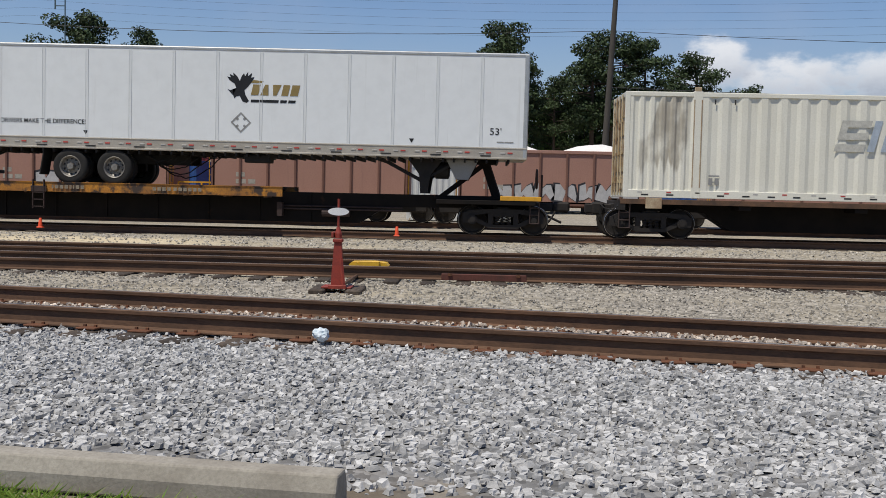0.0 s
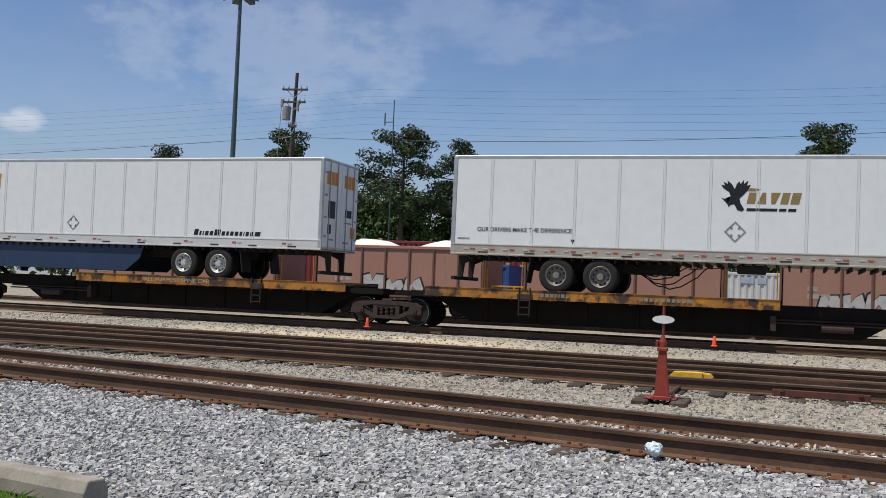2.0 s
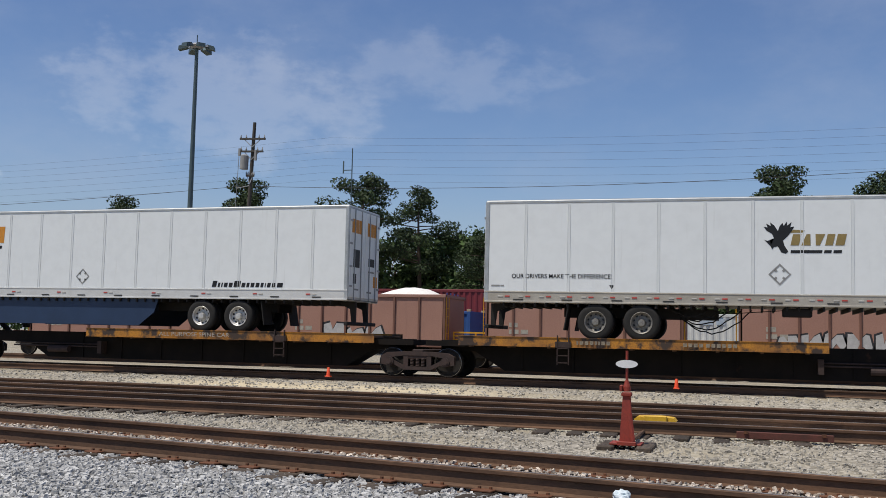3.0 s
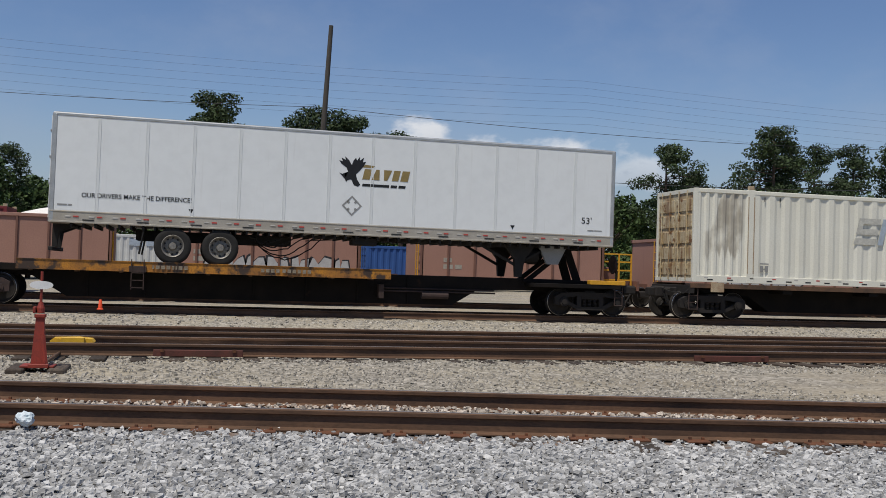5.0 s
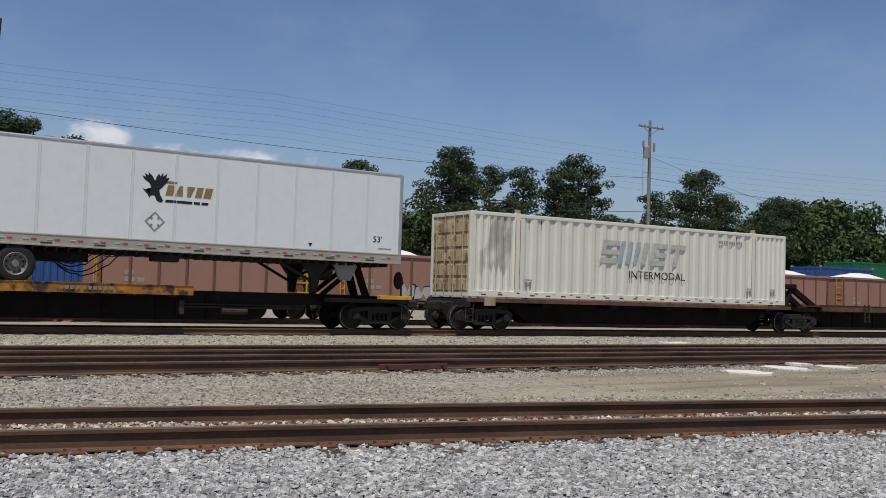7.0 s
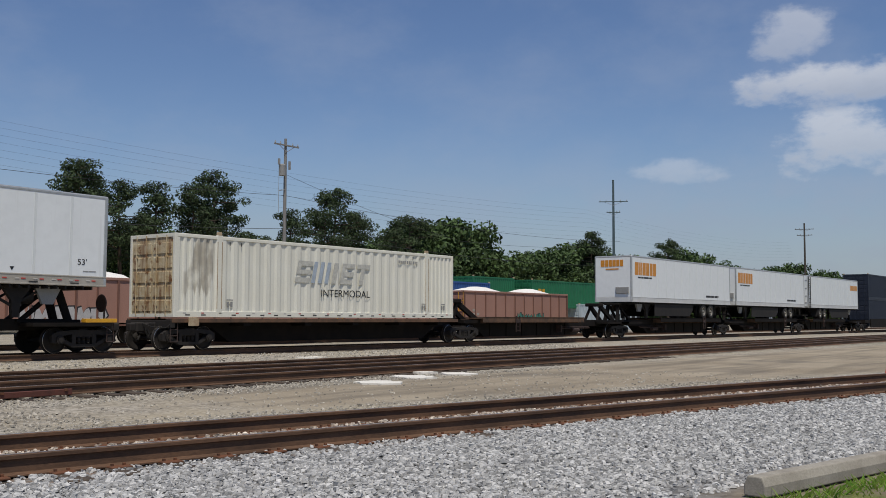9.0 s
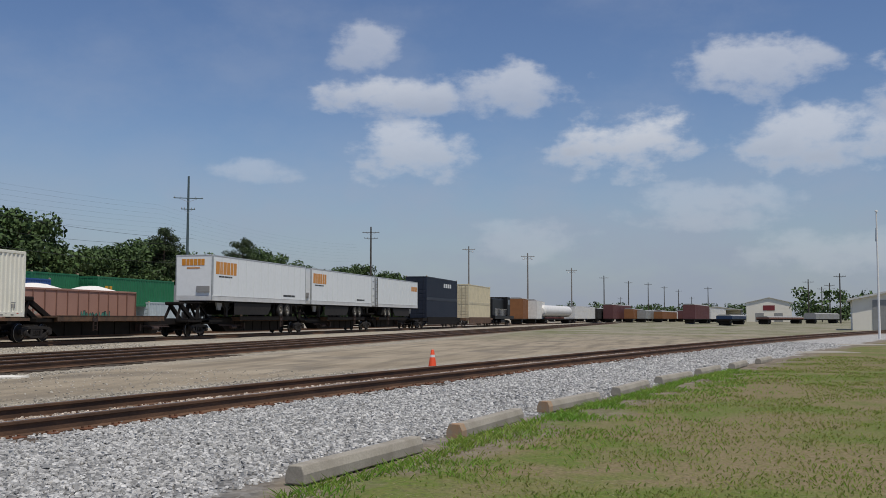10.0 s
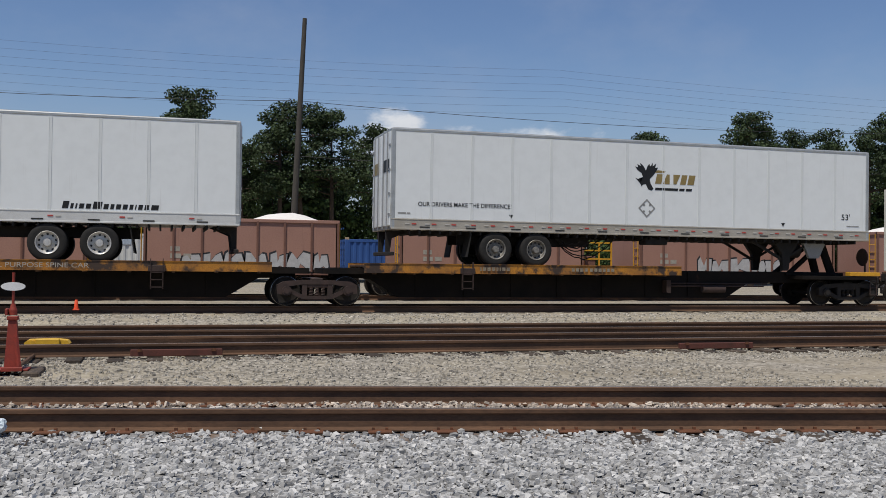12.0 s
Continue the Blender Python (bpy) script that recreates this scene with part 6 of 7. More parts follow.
# yellow end cage of the wagon beyond the first pair
for x, tall in ((17.1, 1.0), (-10.9, 0.42)):
    cg = thing("brake_platform", "yellow railed brake platform between wagons", "platform", (x, T4 - 0.9, 0.75), "brake platforms")
    for a in (-0.45, 0.45, 1.0):
        part("post", Mesh().box(a - 0.03, a + 0.03, -0.03, 0.03, 0.0, 1.45 * tall), M["bright_yellow"], cg)
    for z in [q * tall for q in (0.35, 0.75, 1.1, 1.42)]:
        part("rail_bar", Mesh().box(-0.48, 1.03, -0.025, 0.025, z, z + 0.06), M["bright_yellow"], cg)
    part("platform_floor", Mesh().box(-0.5, 1.05, -0.4, 0.4, -0.08, 0.0), M["bright_yellow"], cg)
    part("cabinet", Mesh().box(-0.3, 0.3, 0.0, 0.3, 0.0, 0.9 * tall, 0.02), M["hopper_rib"], cg)


# ---------------------------------------------------------------- container yard behind
def yard_box(x, y, L, z0, z1, side, label, words=None, ink="black_ink"):
    ob = thing("shipping_container", label, "container", (x, y, 0), "stored containers")
    container(ob, L, z0, z1, side, side)
    if words:
        bars("company_bar", words[0], words[1], -1.282, words[2], words[3], M[ink], ob)
    return ob


yard_box(-19.5, 47.2, 12.2, 0.72, 3.45, "red_box", "dark red corrugated container on a flat wagon")
yard_box(-32.5, 47.2, 12.2, 0.72, 3.45, "red_box", "dark red corrugated container on a flat wagon")
yard_box(-13.2, 44.5, 1.2, 1.0, 2.35, "blue_box", "small blue corrugated steel bin")
yard_box(-3.2, 49.5, 6.1, -0.15, 2.5, "white_box", "white corrugated container on the ground", (0.8, 2.0, 0.3, (0.6, 0.4)), "blue_ink")
yard_box(8.2, 47.0, 2.9, 0.72, 2.35, "blue_box", "blue container with a white badge", (2.0, 1.5, 0.4, (0.5,)), "white_tape")
yard_box(60.3, 47.0, 6.1, 1.4, 4.0, "blue_box", "blue container on a flat wagon")
yard_box(73.0, 47.2, 12.6, 2.1, 4.5, "green_box", "green container stacked in the yard", (1.0, 3.4, 0.35, (0.5, 0.4)), "bright_yellow")
yard_box(66.0, 48.4, 6.1, 2.3, 4.6, "green_box", "green container stacked in the yard")
yard_box(80.6, 46.9, 12.2, 0.1, 2.5, "grey_box", "pale grey container with black lettering bars", (6.0, 0.9, 0.75, (0.8, 0.75, 0.7, 0.7, 0.7, 0.7)))
yard_box(90.5, 51.2, 12.2, 2.0, 4.4, "far_grey", "grey container on a flat wagon")


# ---------------------------------------------------------------- trees
def leaf_cloud(rng, centres, per, size):
    """Many small leaves round clump centres (x, y, z, radius, flat)."""
    vs, fs = [], []
    for cx, cy, cz, r, flatness in centres:
        for _ in range(max(6, int(per * r * r))):
            while True:
                p = Vector((rng.uniform(-1, 1), rng.uniform(-1, 1), rng.uniform(-1, 1)))
                if 0.25 < p.length < 1:
                    break
            c = Vector((cx + p.x * r, cy + p.y * r, cz + p.z * r * flatness))
            nrm = (p * 0.7 + Vector((rng.uniform(-1, 1), rng.uniform(-1, 1), rng.uniform(-0.3, 1.2)))).normalized()
            u = nrm.orthogonal().normalized()
            a = rng.uniform(0, 6.283)
            u = (Matrix.Rotation(a, 3, nrm) @ u)
            v = nrm.cross(u)
            s = size * rng.uniform(0.6, 1.35)
            k = len(vs)
            vs += [c + u * s, c + v * s * 0.55 + u * s * 0.1, c - u * s, c - v * s * 0.6]
            fs.append((k, k + 1, k + 2, k + 3))
    return vs, fs


def pine(seed, h):
    rng = random.Random(seed)
    ob = thing("pine_tree", "tall pine with bare trunk and ragged dark crown", "tree", (0, 0, 0), "trees behind the yard")
    tr = Mesh()
    bend = Vector((rng.uniform(-0.5, 0.5), rng.uniform(-0.5, 0.5), 0))
    pts = [Vector((0, 0, -0.3)), Vector((0, 0, h * 0.35)) + bend * 0.3, Vector((0, 0, h * 0.7)) + bend, Vector((0, 0, h * 0.95)) + bend * 1.4]
    rad = [0.24, 0.19, 0.12, 0.04]
    for i in range(3):
        tr.tube(pts[i], pts[i + 1], rad[i], 8, rad[i + 1], caps=False)
    cl = []
    lo = rng.uniform(0.42, 0.52)
    n = rng.randint(30, 38)
    for i in range(n):
        f = lo + (1 - lo) * (i + rng.random()) / n
        base = Vector((0, 0, h * f)) + bend * (0.3 + f)
        a = rng.uniform(0, 6.283)
        reach = h * 0.24 * math.sin(math.pi * min(1, (f - lo) / (1 - lo) * 0.75 + 0.2)) * rng.uniform(0.45, 1.15) + 0.25
        tip = base + Vector((math.cos(a) * reach, math.sin(a) * reach, rng.uniform(0.0, 0.6)))
        tr.tube(base, tip, 0.055, 5, 0.02, caps=False)
        cl.append((tip.x, tip.y, tip.z, rng.uniform(0.6, 1.1), 0.6))
        if rng.random() < 0.6:
            q = base.lerp(tip, 0.6)
            cl.append((q.x, q.y, q.z + 0.25, rng.uniform(0.6, 1.0), 0.65))
    top = pts[3]
    cl += [(top.x, top.y, h - 0.55, 0.75, 0.75), (top.x + 0.5, top.y, h - 1.1, 0.8, 0.7), (top.x - 0.5, top.y + 0.3, h - 1.2, 0.8, 0.7)]
    part("trunk", tr, M["bark"], ob)
    vs, fs = leaf_cloud(rng, cl, 190, 0.12)
    part("crown", Mesh().add(vs, fs), M["leaf"], ob)
    return ob


def broadleaf(seed, h, spread=0.42):
    rng = random.Random(seed)
    ob = thing("broadleaf_tree", "full green broadleaf tree behind the yard", "tree", (0, 0, 0), "trees behind the yard")
    tr = Mesh().tube((0, 0, -0.3), (0, 0, h * 0.5), 0.26, 8, 0.14)
    cl = []
    for i in range(66):
        f = rng.uniform(0.16, 0.95)
        a = rng.uniform(0, 6.283)
        r = h * spread * math.sqrt(rng.random()) * math.sin(math.pi * (0.16 + 0.74 * f)) ** 0.6
        c = Vector((math.cos(a) * r, math.sin(a) * r, h * f))
        if i % 4 == 0:
            tr.tube((0, 0, h * min(f * 0.7, 0.5)), c, 0.06, 5, 0.02, caps=False)
        cl.append((c.x, c.y, c.z, rng.uniform(0.7, 1.35), 0.75))
    part("trunk", tr, M["bark"], ob)
    vs, fs = leaf_cloud(rng, cl, 85, 0.2)
    part("crown", Mesh().add(vs, fs), M["leaf_light"], ob)
    return ob


PINES = [pine(10 + i, 13.0) for i in range(5)]
BROAD = [broadleaf(40 + i, 9.0) for i in range(4)]


def grow(protos, places, jitter):
    rng = random.Random(jitter)
    free = list(protos)
    for x, y, h in places:
        p = rng.choice(protos)
        ref = 13.0 if protos is PINES else 9.0
        k = h / ref
        m = pose(x, y, -0.25, 0, 0, rng.uniform(0, 360)) @ Matrix.Diagonal((k * rng.uniform(0.9, 1.1), k * rng.uniform(0.9, 1.1), k, 1))
        if free:
            p = free.pop()
            p.matrix_basis = m
        else:
            q = copy_thing(p, Matrix.Identity(4))
            q.matrix_basis = m


grow(PINES, [(-58, 74, 11), (-50, 72, 12), (-43, 76, 11), (-36.5, 68, 12.5), (-27.6, 69, 13), (-24.2, 73, 12.2), (-18.8, 71, 8.6), (-13, 78, 9.5), (2.0, 73, 13.2), (3.1, 75, 11.4), (5.8, 76, 9.8), (8.6, 76, 12.4), (10.3, 76, 13.4), (12.7, 77, 12.8), (16.0, 75, 11.5), (20.2, 75, 9.4), (38.2, 75, 12.3), (41.5, 77, 10.5), (46.2, 72, 13.6), (49.5, 75, 12.4), (53.0, 76, 12.8), (57.5, 77, 13.4), (60.6, 76, 13.6), (64.2, 77, 15.2), (67.5, 79, 12.6), (78.5, 81, 13.0), (86.8, 83, 16.4), (83.2, 81, 13.4), (92.2, 84, 14.0), (101, 85, 13.6), (106.5, 86, 15.0), (194, 89, 17.4), (173, 95, 15), (163.5, 90, 16.8)], 5)
BROAD_AT = [(-62, 78, 9), (-54, 80, 8), (-46, 74, 8.6), (-39, 78, 8), (-31, 76, 8.4), (-22, 77, 9), (-15, 76, 8), (-9, 80, 7.2), (-3, 82, 7), (4, 80, 8.6), (8.5, 79, 9.0), (12, 81, 9), (18, 80, 8.6), (24, 82, 7.5), (30, 82, 7.6), (35.5, 80, 8.4), (43, 81, 9), (48, 80, 9.2), (55, 82, 9.6), (61, 82, 9.8), (66.5, 83, 9.2), (72.5, 83, 9.6), (77, 85, 9.6), (83, 86, 9.8), (90, 88, 10.4), (97, 87, 10.4), (104, 89, 11), (70, 95, 10), (58, 95, 10)]
FAR_BROAD = [(110, 89, 14.2), (115.5, 90, 14.6), (121, 91, 15.6), (127, 91, 15.6), (132, 93, 12.5), (138, 92, 11.6), (144, 91, 12.0), (150, 93, 12.8), (156, 93, 13), (162, 92, 14.6), (169, 92, 13.0), (177, 94, 13.6), (185, 95, 13.2), (203, 95, 14.6), (211, 92, 16), (219, 95, 15.2), (229, 94, 14.4), (240, 95, 13.8), (252, 95, 13.6), (265, 94, 13.8), (279, 94, 15.2), (292, 93, 16.6), (306, 95, 15), (322, 95, 15.8), (340, 98, 14.5), (360, 100, 14)]
FILL_BROAD = [(-28, 75, 9.6), (-24.5, 78, 10), (-20, 75, 9.4), (-16.5, 77, 9.8), (-34, 77, 9.2)]
grow(BROAD, [(x, y, h * 1.05) for x, y, h in BROAD_AT] + [(x + 3.4, y + 7, h) for x, y, h in BROAD_AT] + [(x, y, h * 1.06) for x, y, h in FAR_BROAD] + [(x + 4.5, y + 8, h * 0.94) for x, y, h in FAR_BROAD] + FILL_BROAD, 9)


def far_woods():
    """Low woods along the horizon."""
    rng = random.Random(77)
    cl = []
    for i in range(260):
        x = rng.uniform(150, 900)
        cl.append((x, 120 + x * 0.16 + rng.uniform(-8, 25), rng.uniform(2.0, 9.5), rng.uniform(2.0, 4.5), 0.8))
    for i in range(230):
        cl.append((640 + rng.uniform(-30, 80), rng.uniform(-200, 150), rng.uniform(2, 9), rng.uniform(2.5, 4.5), 0.8))
    for i in range(70):
        cl.append((330 + rng.uniform(0, 60), rng.uniform(-90, -38), rng.uniform(2, 9 + 3 * rng.random()), rng.uniform(2.0, 3.6), 0.8))
    for i in range(170):
        cl.append((rng.uniform(-140, 140), rng.uniform(108, 130), rng.uniform(1.0, 7.0), rng.uniform(1.8, 3.2), 0.8))
    vs, fs = leaf_cloud(rng, cl, 6.0, 0.75)
    single("distant_woods", Mesh().add(vs, fs), M["leaf_light"], "distant line of green woods behind the yard", "woods", kind="stuff")


far_woods()


# ---------------------------------------------------------------- poles, masts and wires
INSULATOR = Mesh().turned([(0, 0.0), (0.0, 0.05), (0.08, 0.06), (0.12, 0.03), (0.22, 0.025), (0.22, 0)], (0, 0, 0), "z", 8).data("insulator", M["far_grey"], True)


def utility_pole(x, y, h, arms=(), material="pole_wood", lean=0.0, transformer=False, lamp=0, turn=0.0, label="tall dark wooden utility pole", r=0.15):
    ob = thing("utility_pole", label, "utility pole", (x, y, -0.3, 0, lean, turn), "utility poles")
    part("pole", Mesh().tube((0, 0, 0), (0, 0, h + 0.3), r * 1.25, 12, r * 0.75), M[material], ob, smooth=True)
    for z, w in arms:
        me = Mesh().box(-w / 2, w / 2, -0.2, -0.08, h + z, h + z + 0.12, 0.01)
        arm = part("crossarm", me, M[material], ob)
        for k in (-0.46, -0.25, 0.25, 0.46):
            part("insulator", INSULATOR, None, arm).matrix_basis = pose(k * w, -0.14, h + z + 0.12)
        br = Mesh().beam((0, -0.15, h + z - 0.5), (w * 0.3, -0.15, h + z), 0.03, 0.05).beam((0, -0.15, h + z - 0.5), (-w * 0.3, -0.15, h + z), 0.03, 0.05)
        part("brace", br, M["galvanised"], arm)
    if transformer:
        part("transformer", Mesh().turned([(0, 0), (0, 0.28), (0.9, 0.28), (0.98, 0.2), (0.98, 0)], (-0.5, -0.15, h - 2.9), "z", 16), M["far_grey"], ob)
        part("cut_out", Mesh().box(-0.95, -0.8, -0.25, -0.1, h - 2.0, h - 1.5).box(0.25, 0.4, -0.25, -0.1, h - 2.3, h - 1.6).tube((-0.9, -0.2, h - 2.0), (-0.9, -0.2, h - 6), 0.02, 6).tube((-0.9, -0.2, h - 4.2), (0, -0.1, h - 4.0), 0.03, 6), M["far_grey"], ob)
    if lamp:
        for s in ((1,) if lamp == 1 else (-1, 1)):
            me = Mesh().tube((0, 0, h - 1.2), (s * 0.9, -0.3, h - 0.9), 0.04, 6)
            part("lamp_arm", me, M["galvanised"], ob)
            part("lamp_head", Mesh().turned([(0, 0.25), (0.12, 0.22), (0.3, 0.1), (0.36, 0)], (s * 0.95, -0.3, h - 1.25), "z", 12), M["galvanised"], ob)
    return ob


utility_pole(7.2, 58, 15.4, (), lean=2.4, label="tall leaning dark wooden pole without crossarms", r=0.17)
utility_pole(-32.5, 60, 15.3, ((-0.9, 1.9), (-1.75, 1.7), (-3.4, 0.6)), lean=2.0, transformer=True, label="dark wooden utility pole with stacked crossarms")
utility_pole(58.3, 61, 16.2, ((-0.35, 2.8),), "pole_grey", transformer=True, label="grey weathered utility pole with transformer and crossarm")
utility_pole(132.4, 69.2, 21.7, ((-3.0, 4.2), (-4.6, 2.0)), "pole_steel", turn=-62, label="tall green-grey steel pole with two crossarms", r=0.2)
utility_pole(236, 74, 23.6, ((-1.2, 4.2), (-2.6, 3.4)), "pole_wood", turn=-72, label="tall dark pole with crossarms", r=0.24)
for az, dist, el, lamp in ((78.2, 250, 4.1, 1), (81.57, 235, 3.7, 2), (84.03, 300, 2.85, 2), (85.83, 360, 2.4, 0), (87.18, 420, 2.1, 0), (88.26, 440, 2.0, 0), (89.13, 500, 1.8, 0), (89.9, 520, 1.6, 0), (91.5, 450, 1.75, 0), (96.74, 330, 2.1, 0), (98.33, 300, 2.4, 0), (97.8, 360, 1.9, 0), (97.4, 400, 1.7, 0), (86.7, 620, 1.2, 0), (90.6, 620, 1.2, 0)):
    hh = 1.15 + dist * math.tan(radians(el))
    utility_pole(dist * math.sin(radians(az)), dist * math.cos(radians(az)), hh, ((-0.6, 3.2),), "pole_grey" if lamp else "pole_wood", lamp=lamp, turn=-az, label="yard lighting pole far along the tracks" if lamp else "distant wooden utility pole", r=0.2)


def light_mast():
    ob = thing("light_mast", "tall slim floodlight mast with ring of lamps", "light mast", (-30.5, 50, -0.3))
    part("shaft", Mesh().tube((0, 0, 0), (0, 0, 17.9), 0.19, 14, 0.10), M["pole_steel"], ob, smooth=True)
    part("head_ring", Mesh().turned([(17.7, 0.25), (17.85, 0.45), (18.0, 0.25)], (0, 0, 0), "z", 16).box(-0.75, 0.75, -0.05, 0.05, 17.75, 17.85).box(-0.05, 0.05, -0.75, 0.75, 17.75, 17.85), M["galvanised"], ob)
    for i in range(6):
        a = i * math.pi / 3 + 0.3
        part("floodlight", Mesh().prism([(-0.28, -0.1), (0.28, -0.1), (0.2, 0.12), (-0.2, 0.12)], -0.2, 0.2, "y"), M["pole_steel"], ob).matrix_basis = pose(0.78 * math.cos(a), 0.78 * math.sin(a), 17.75, 0, 15, math.degrees(a))
    part("aerial", Mesh().tube((0, 0, 17.9), (0, 0, 18.5), 0.03, 6), M["pole_steel"], ob)


light_mast()
thing_ob = thing("antenna_mast", "thin dark antenna mast behind the trees", "antenna", (-27.3, 66, -0.3))
part("shaft", Mesh().tube((0, 0, 0), (0, 0, 14.8), 0.06, 8, 0.04), M["pole_steel"], thing_ob)
part("aerial", Mesh().box(-0.7, -0.62, -0.03, 0.03, 13.0, 13.9).box(-0.7, 0.0, -0.02, 0.02, 13.2, 13.26), M["pole_steel"], thing_ob)


def wire(points, r, group):
    """A sagging cable through points."""
    pts = []
    for (p, q) in zip(points[:-1], points[1:]):
        a, b = Vector(p), Vector(q)
        sag = (b - a).length * 0.012
        pts += [a.lerp(b, i / 14) - Vector((0, 0, 4 * sag * i / 14 * (1 - i / 14))) for i in range(14)]
    me = Mesh().sweep(pts + [Vector(points[-1])], r, 4)
    single("cable", me, M["wire"], "thin overhead power cable", "cable", group="overhead cables")


for k in range(7):
    wire([(-120, 78 + k * 0.3, 13.6 + 0.62 * k), (-32.5, 72 + 0.3 * k, 13.3 + 0.62 * k), (30, 72 + 0.3 * k, 13.0 + 0.62 * k), (132, 72 + 0.3 * k, 13.4 + 0.7 * k), (236, 76 + 0.3 * k, 15 + 0.7 * k)], 0.0052, "")
wire([(-120, 62, 10.6), (-32.5, 60, 11.0), (7.6, 58, 10.6), (58.3, 61, 11.4), (132, 68, 12.5)], 0.015, "")
wire([(7.6, 58, 7.4), (58.3, 61, 8.6), (132, 68, 9.0)], 0.018, "")
wire([(58.3, 61, 13.2), (90, 66, 9.8), (132, 69, 12.0)], 0.014, "")


# ---------------------------------------------------------------- the far end of the yard
def far_wagon(az, az2, dist, z1, colour, label, kind="box"):
    """A stored wagon far along the tracks, seen between two bearings."""
    a = Vector((math.sin(radians(az)), math.cos(radians(az)), 0)) * dist
    b = Vector((math.sin(radians(az2)), math.cos(radians(az2)), 0)) * dist * 1.12
    L = (b - a).length
    ang = math.degrees(math.atan2(b.y - a.y, b.x - a.x))
    ob = thing("freight_wagon", label, "freight wagon", (a.x, a.y, -0.1, 0, 0, ang), "stored wagons")
    if kind == "tank":
        part("tank", Mesh().turned([(0.3, 0.0), (0.4, 0.9), (0.9, 1.35), (L - 0.9, 1.35), (L - 0.4, 0.9), (L - 0.3, 0.0)], (0, 0, z1 - 1.4), "x", 20), M[colour], ob, smooth=True)
    else:
        me = Mesh().box(0, L, -1.4, 1.4, 1.1, z1, 0.03)
        n = int(L / 1.4)
        for i in range(n):
            me.box(L * i / n, L * i / n + 0.1, -1.45, -1.4, 1.1, z1 - 0.05)
        part("body", me, M[colour], ob)
        part("roof", Mesh().prism([(-1.4, z1), (1.4, z1), (0.9, z1 + 0.25), (-0.9, z1 + 0.25)], 0, L, "x"), M["far_grey"], ob)
    part("frame", Mesh().box(-0.5, L + 0.5, -1.2, 1.2, 0.85, 1.1), M["car_black"], ob)
    for c in (1.6, L - 1.6):
        part("bogie", Mesh().box(c - 1.2, c + 1.2, -1.1, 1.1, 0.35, 0.8, 0.05).tube((c - 0.85, -1.0, 0.45), (c - 0.85, 1.0, 0.45), 0.42, 14).tube((c + 0.85, -1.0, 0.45), (c + 0.85, 1.0, 0.45), 0.42, 14), M["bogie"], ob)
    return ob


for az, az2, dist, z1, c, lab, kd in ((80.9, 81.6, 205, 5.2, "orange_box", "orange-brown covered wagon in the yard", "box"), (81.7, 82.2, 215, 5.0, "tank_white", "pale grey covered wagon in the yard", "box"), (82.25, 83.8, 230, 4.3, "tank_white", "white tank wagon in the yard", "tank"), (83.9, 85.1, 260, 4.2, "tank_white", "pale covered wagon in the yard", "box"), (85.2, 85.9, 290, 4.0, "underframe", "dark wagon in the yard", "box"), (86.05, 87.1, 300, 5.2, "hopper_far", "dark red container wagon in the yard", "box"), (87.2, 87.8, 310, 4.0, "orange_box", "brown gondola in the yard", "box"), (87.9, 88.7, 320, 3.6, "far_grey", "grey hopper in the yard", "box"), (88.8, 89.6, 330, 3.4, "orange_box", "rusty gondola in the yard", "box"), (90.5, 91.3, 240, 4.4, "hopper_far", "dark red box wagon in the yard", "box"), (91.35, 92.2, 270, 3.6, "tank_white", "white van body in the yard", "box"), (94.4, 96.2, 230, 1.5, "hopper_rib", "low rusty steel load by the far track", "box"), (96.8, 98.0, 260, 2.4, "far_grey", "grey flat wagon load in the yard", "box"), (92.4, 93.2, 190, 1.7, "skirt", "dark blue steel skip in the yard", "box")):
    far_wagon(az, az2, dist, z1, c, lab, kd)
_rng = random.Random(31)
for k in range(26):
    _a = 82.0 + k * 0.42
    _c, _n = _rng.choice((("hopper_far", "dark maroon"), ("far_grey", "grey"), ("underframe", "black"), ("hopper_rib", "rusty brown"), ("tank_white", "pale"), ("navy_box", "dark blue")))
    far_wagon(_a, _a + _rng.uniform(0.3, 0.42), _rng.uniform(350, 470), _rng.uniform(2.6, 4.6), _c, _n + " freight wagon stored far down the yard", "tank" if _rng.random() < 0.2 else "box")


def building(x, y, wx, wy, h, ridge, turn, label, doors=0, open_front=False):
    ob = thing("warehouse", label, "warehouse", (x, y, -0.3, 0, 0, turn))
    if not open_front:
        part("wall", Mesh().box(-wx / 2, wx / 2, -wy / 2, wy / 2, 0, h), M["building"], ob)
    else:
        for a in (-wx / 2, -wx / 6, wx / 6, wx / 2):
            for b in (-wy / 2, wy / 2):
                part("column", Mesh().box(a - 0.2, a + 0.2, b - 0.2, b + 0.2, 0, h), M["far_grey"], ob)
        part("wall", Mesh().box(-wx / 2, wx / 2, wy / 2 - 0.2, wy / 2, 0, h), M["building"], ob)
    part("gable", Mesh().prism([(-wx / 2, h), (wx / 2, h), (0, h + ridge)], -wy / 2, wy / 2, "y"), M["building"], ob)
    for s in (-1, 1):
        part("roof", Mesh().prism([(s * (wx / 2 + 0.5), h - 0.1), (s * (wx / 2 + 0.5), h + 0.12), (0, h + ridge + 0.22), (0, h + ridge)], -wy / 2 - 0.4, wy / 2 + 0.4, "y"), M["building_roof"], ob)
    for k in range(doors):
        a = -wx / 2 + (k + 0.7) * wx / (doors + 0.4)
        part("door", Mesh().box(a - 1.6, a + 1.6, -wy / 2 - 0.06, -wy / 2 + 0.02, 0, 3.6), M["far_grey"], ob)
    return ob


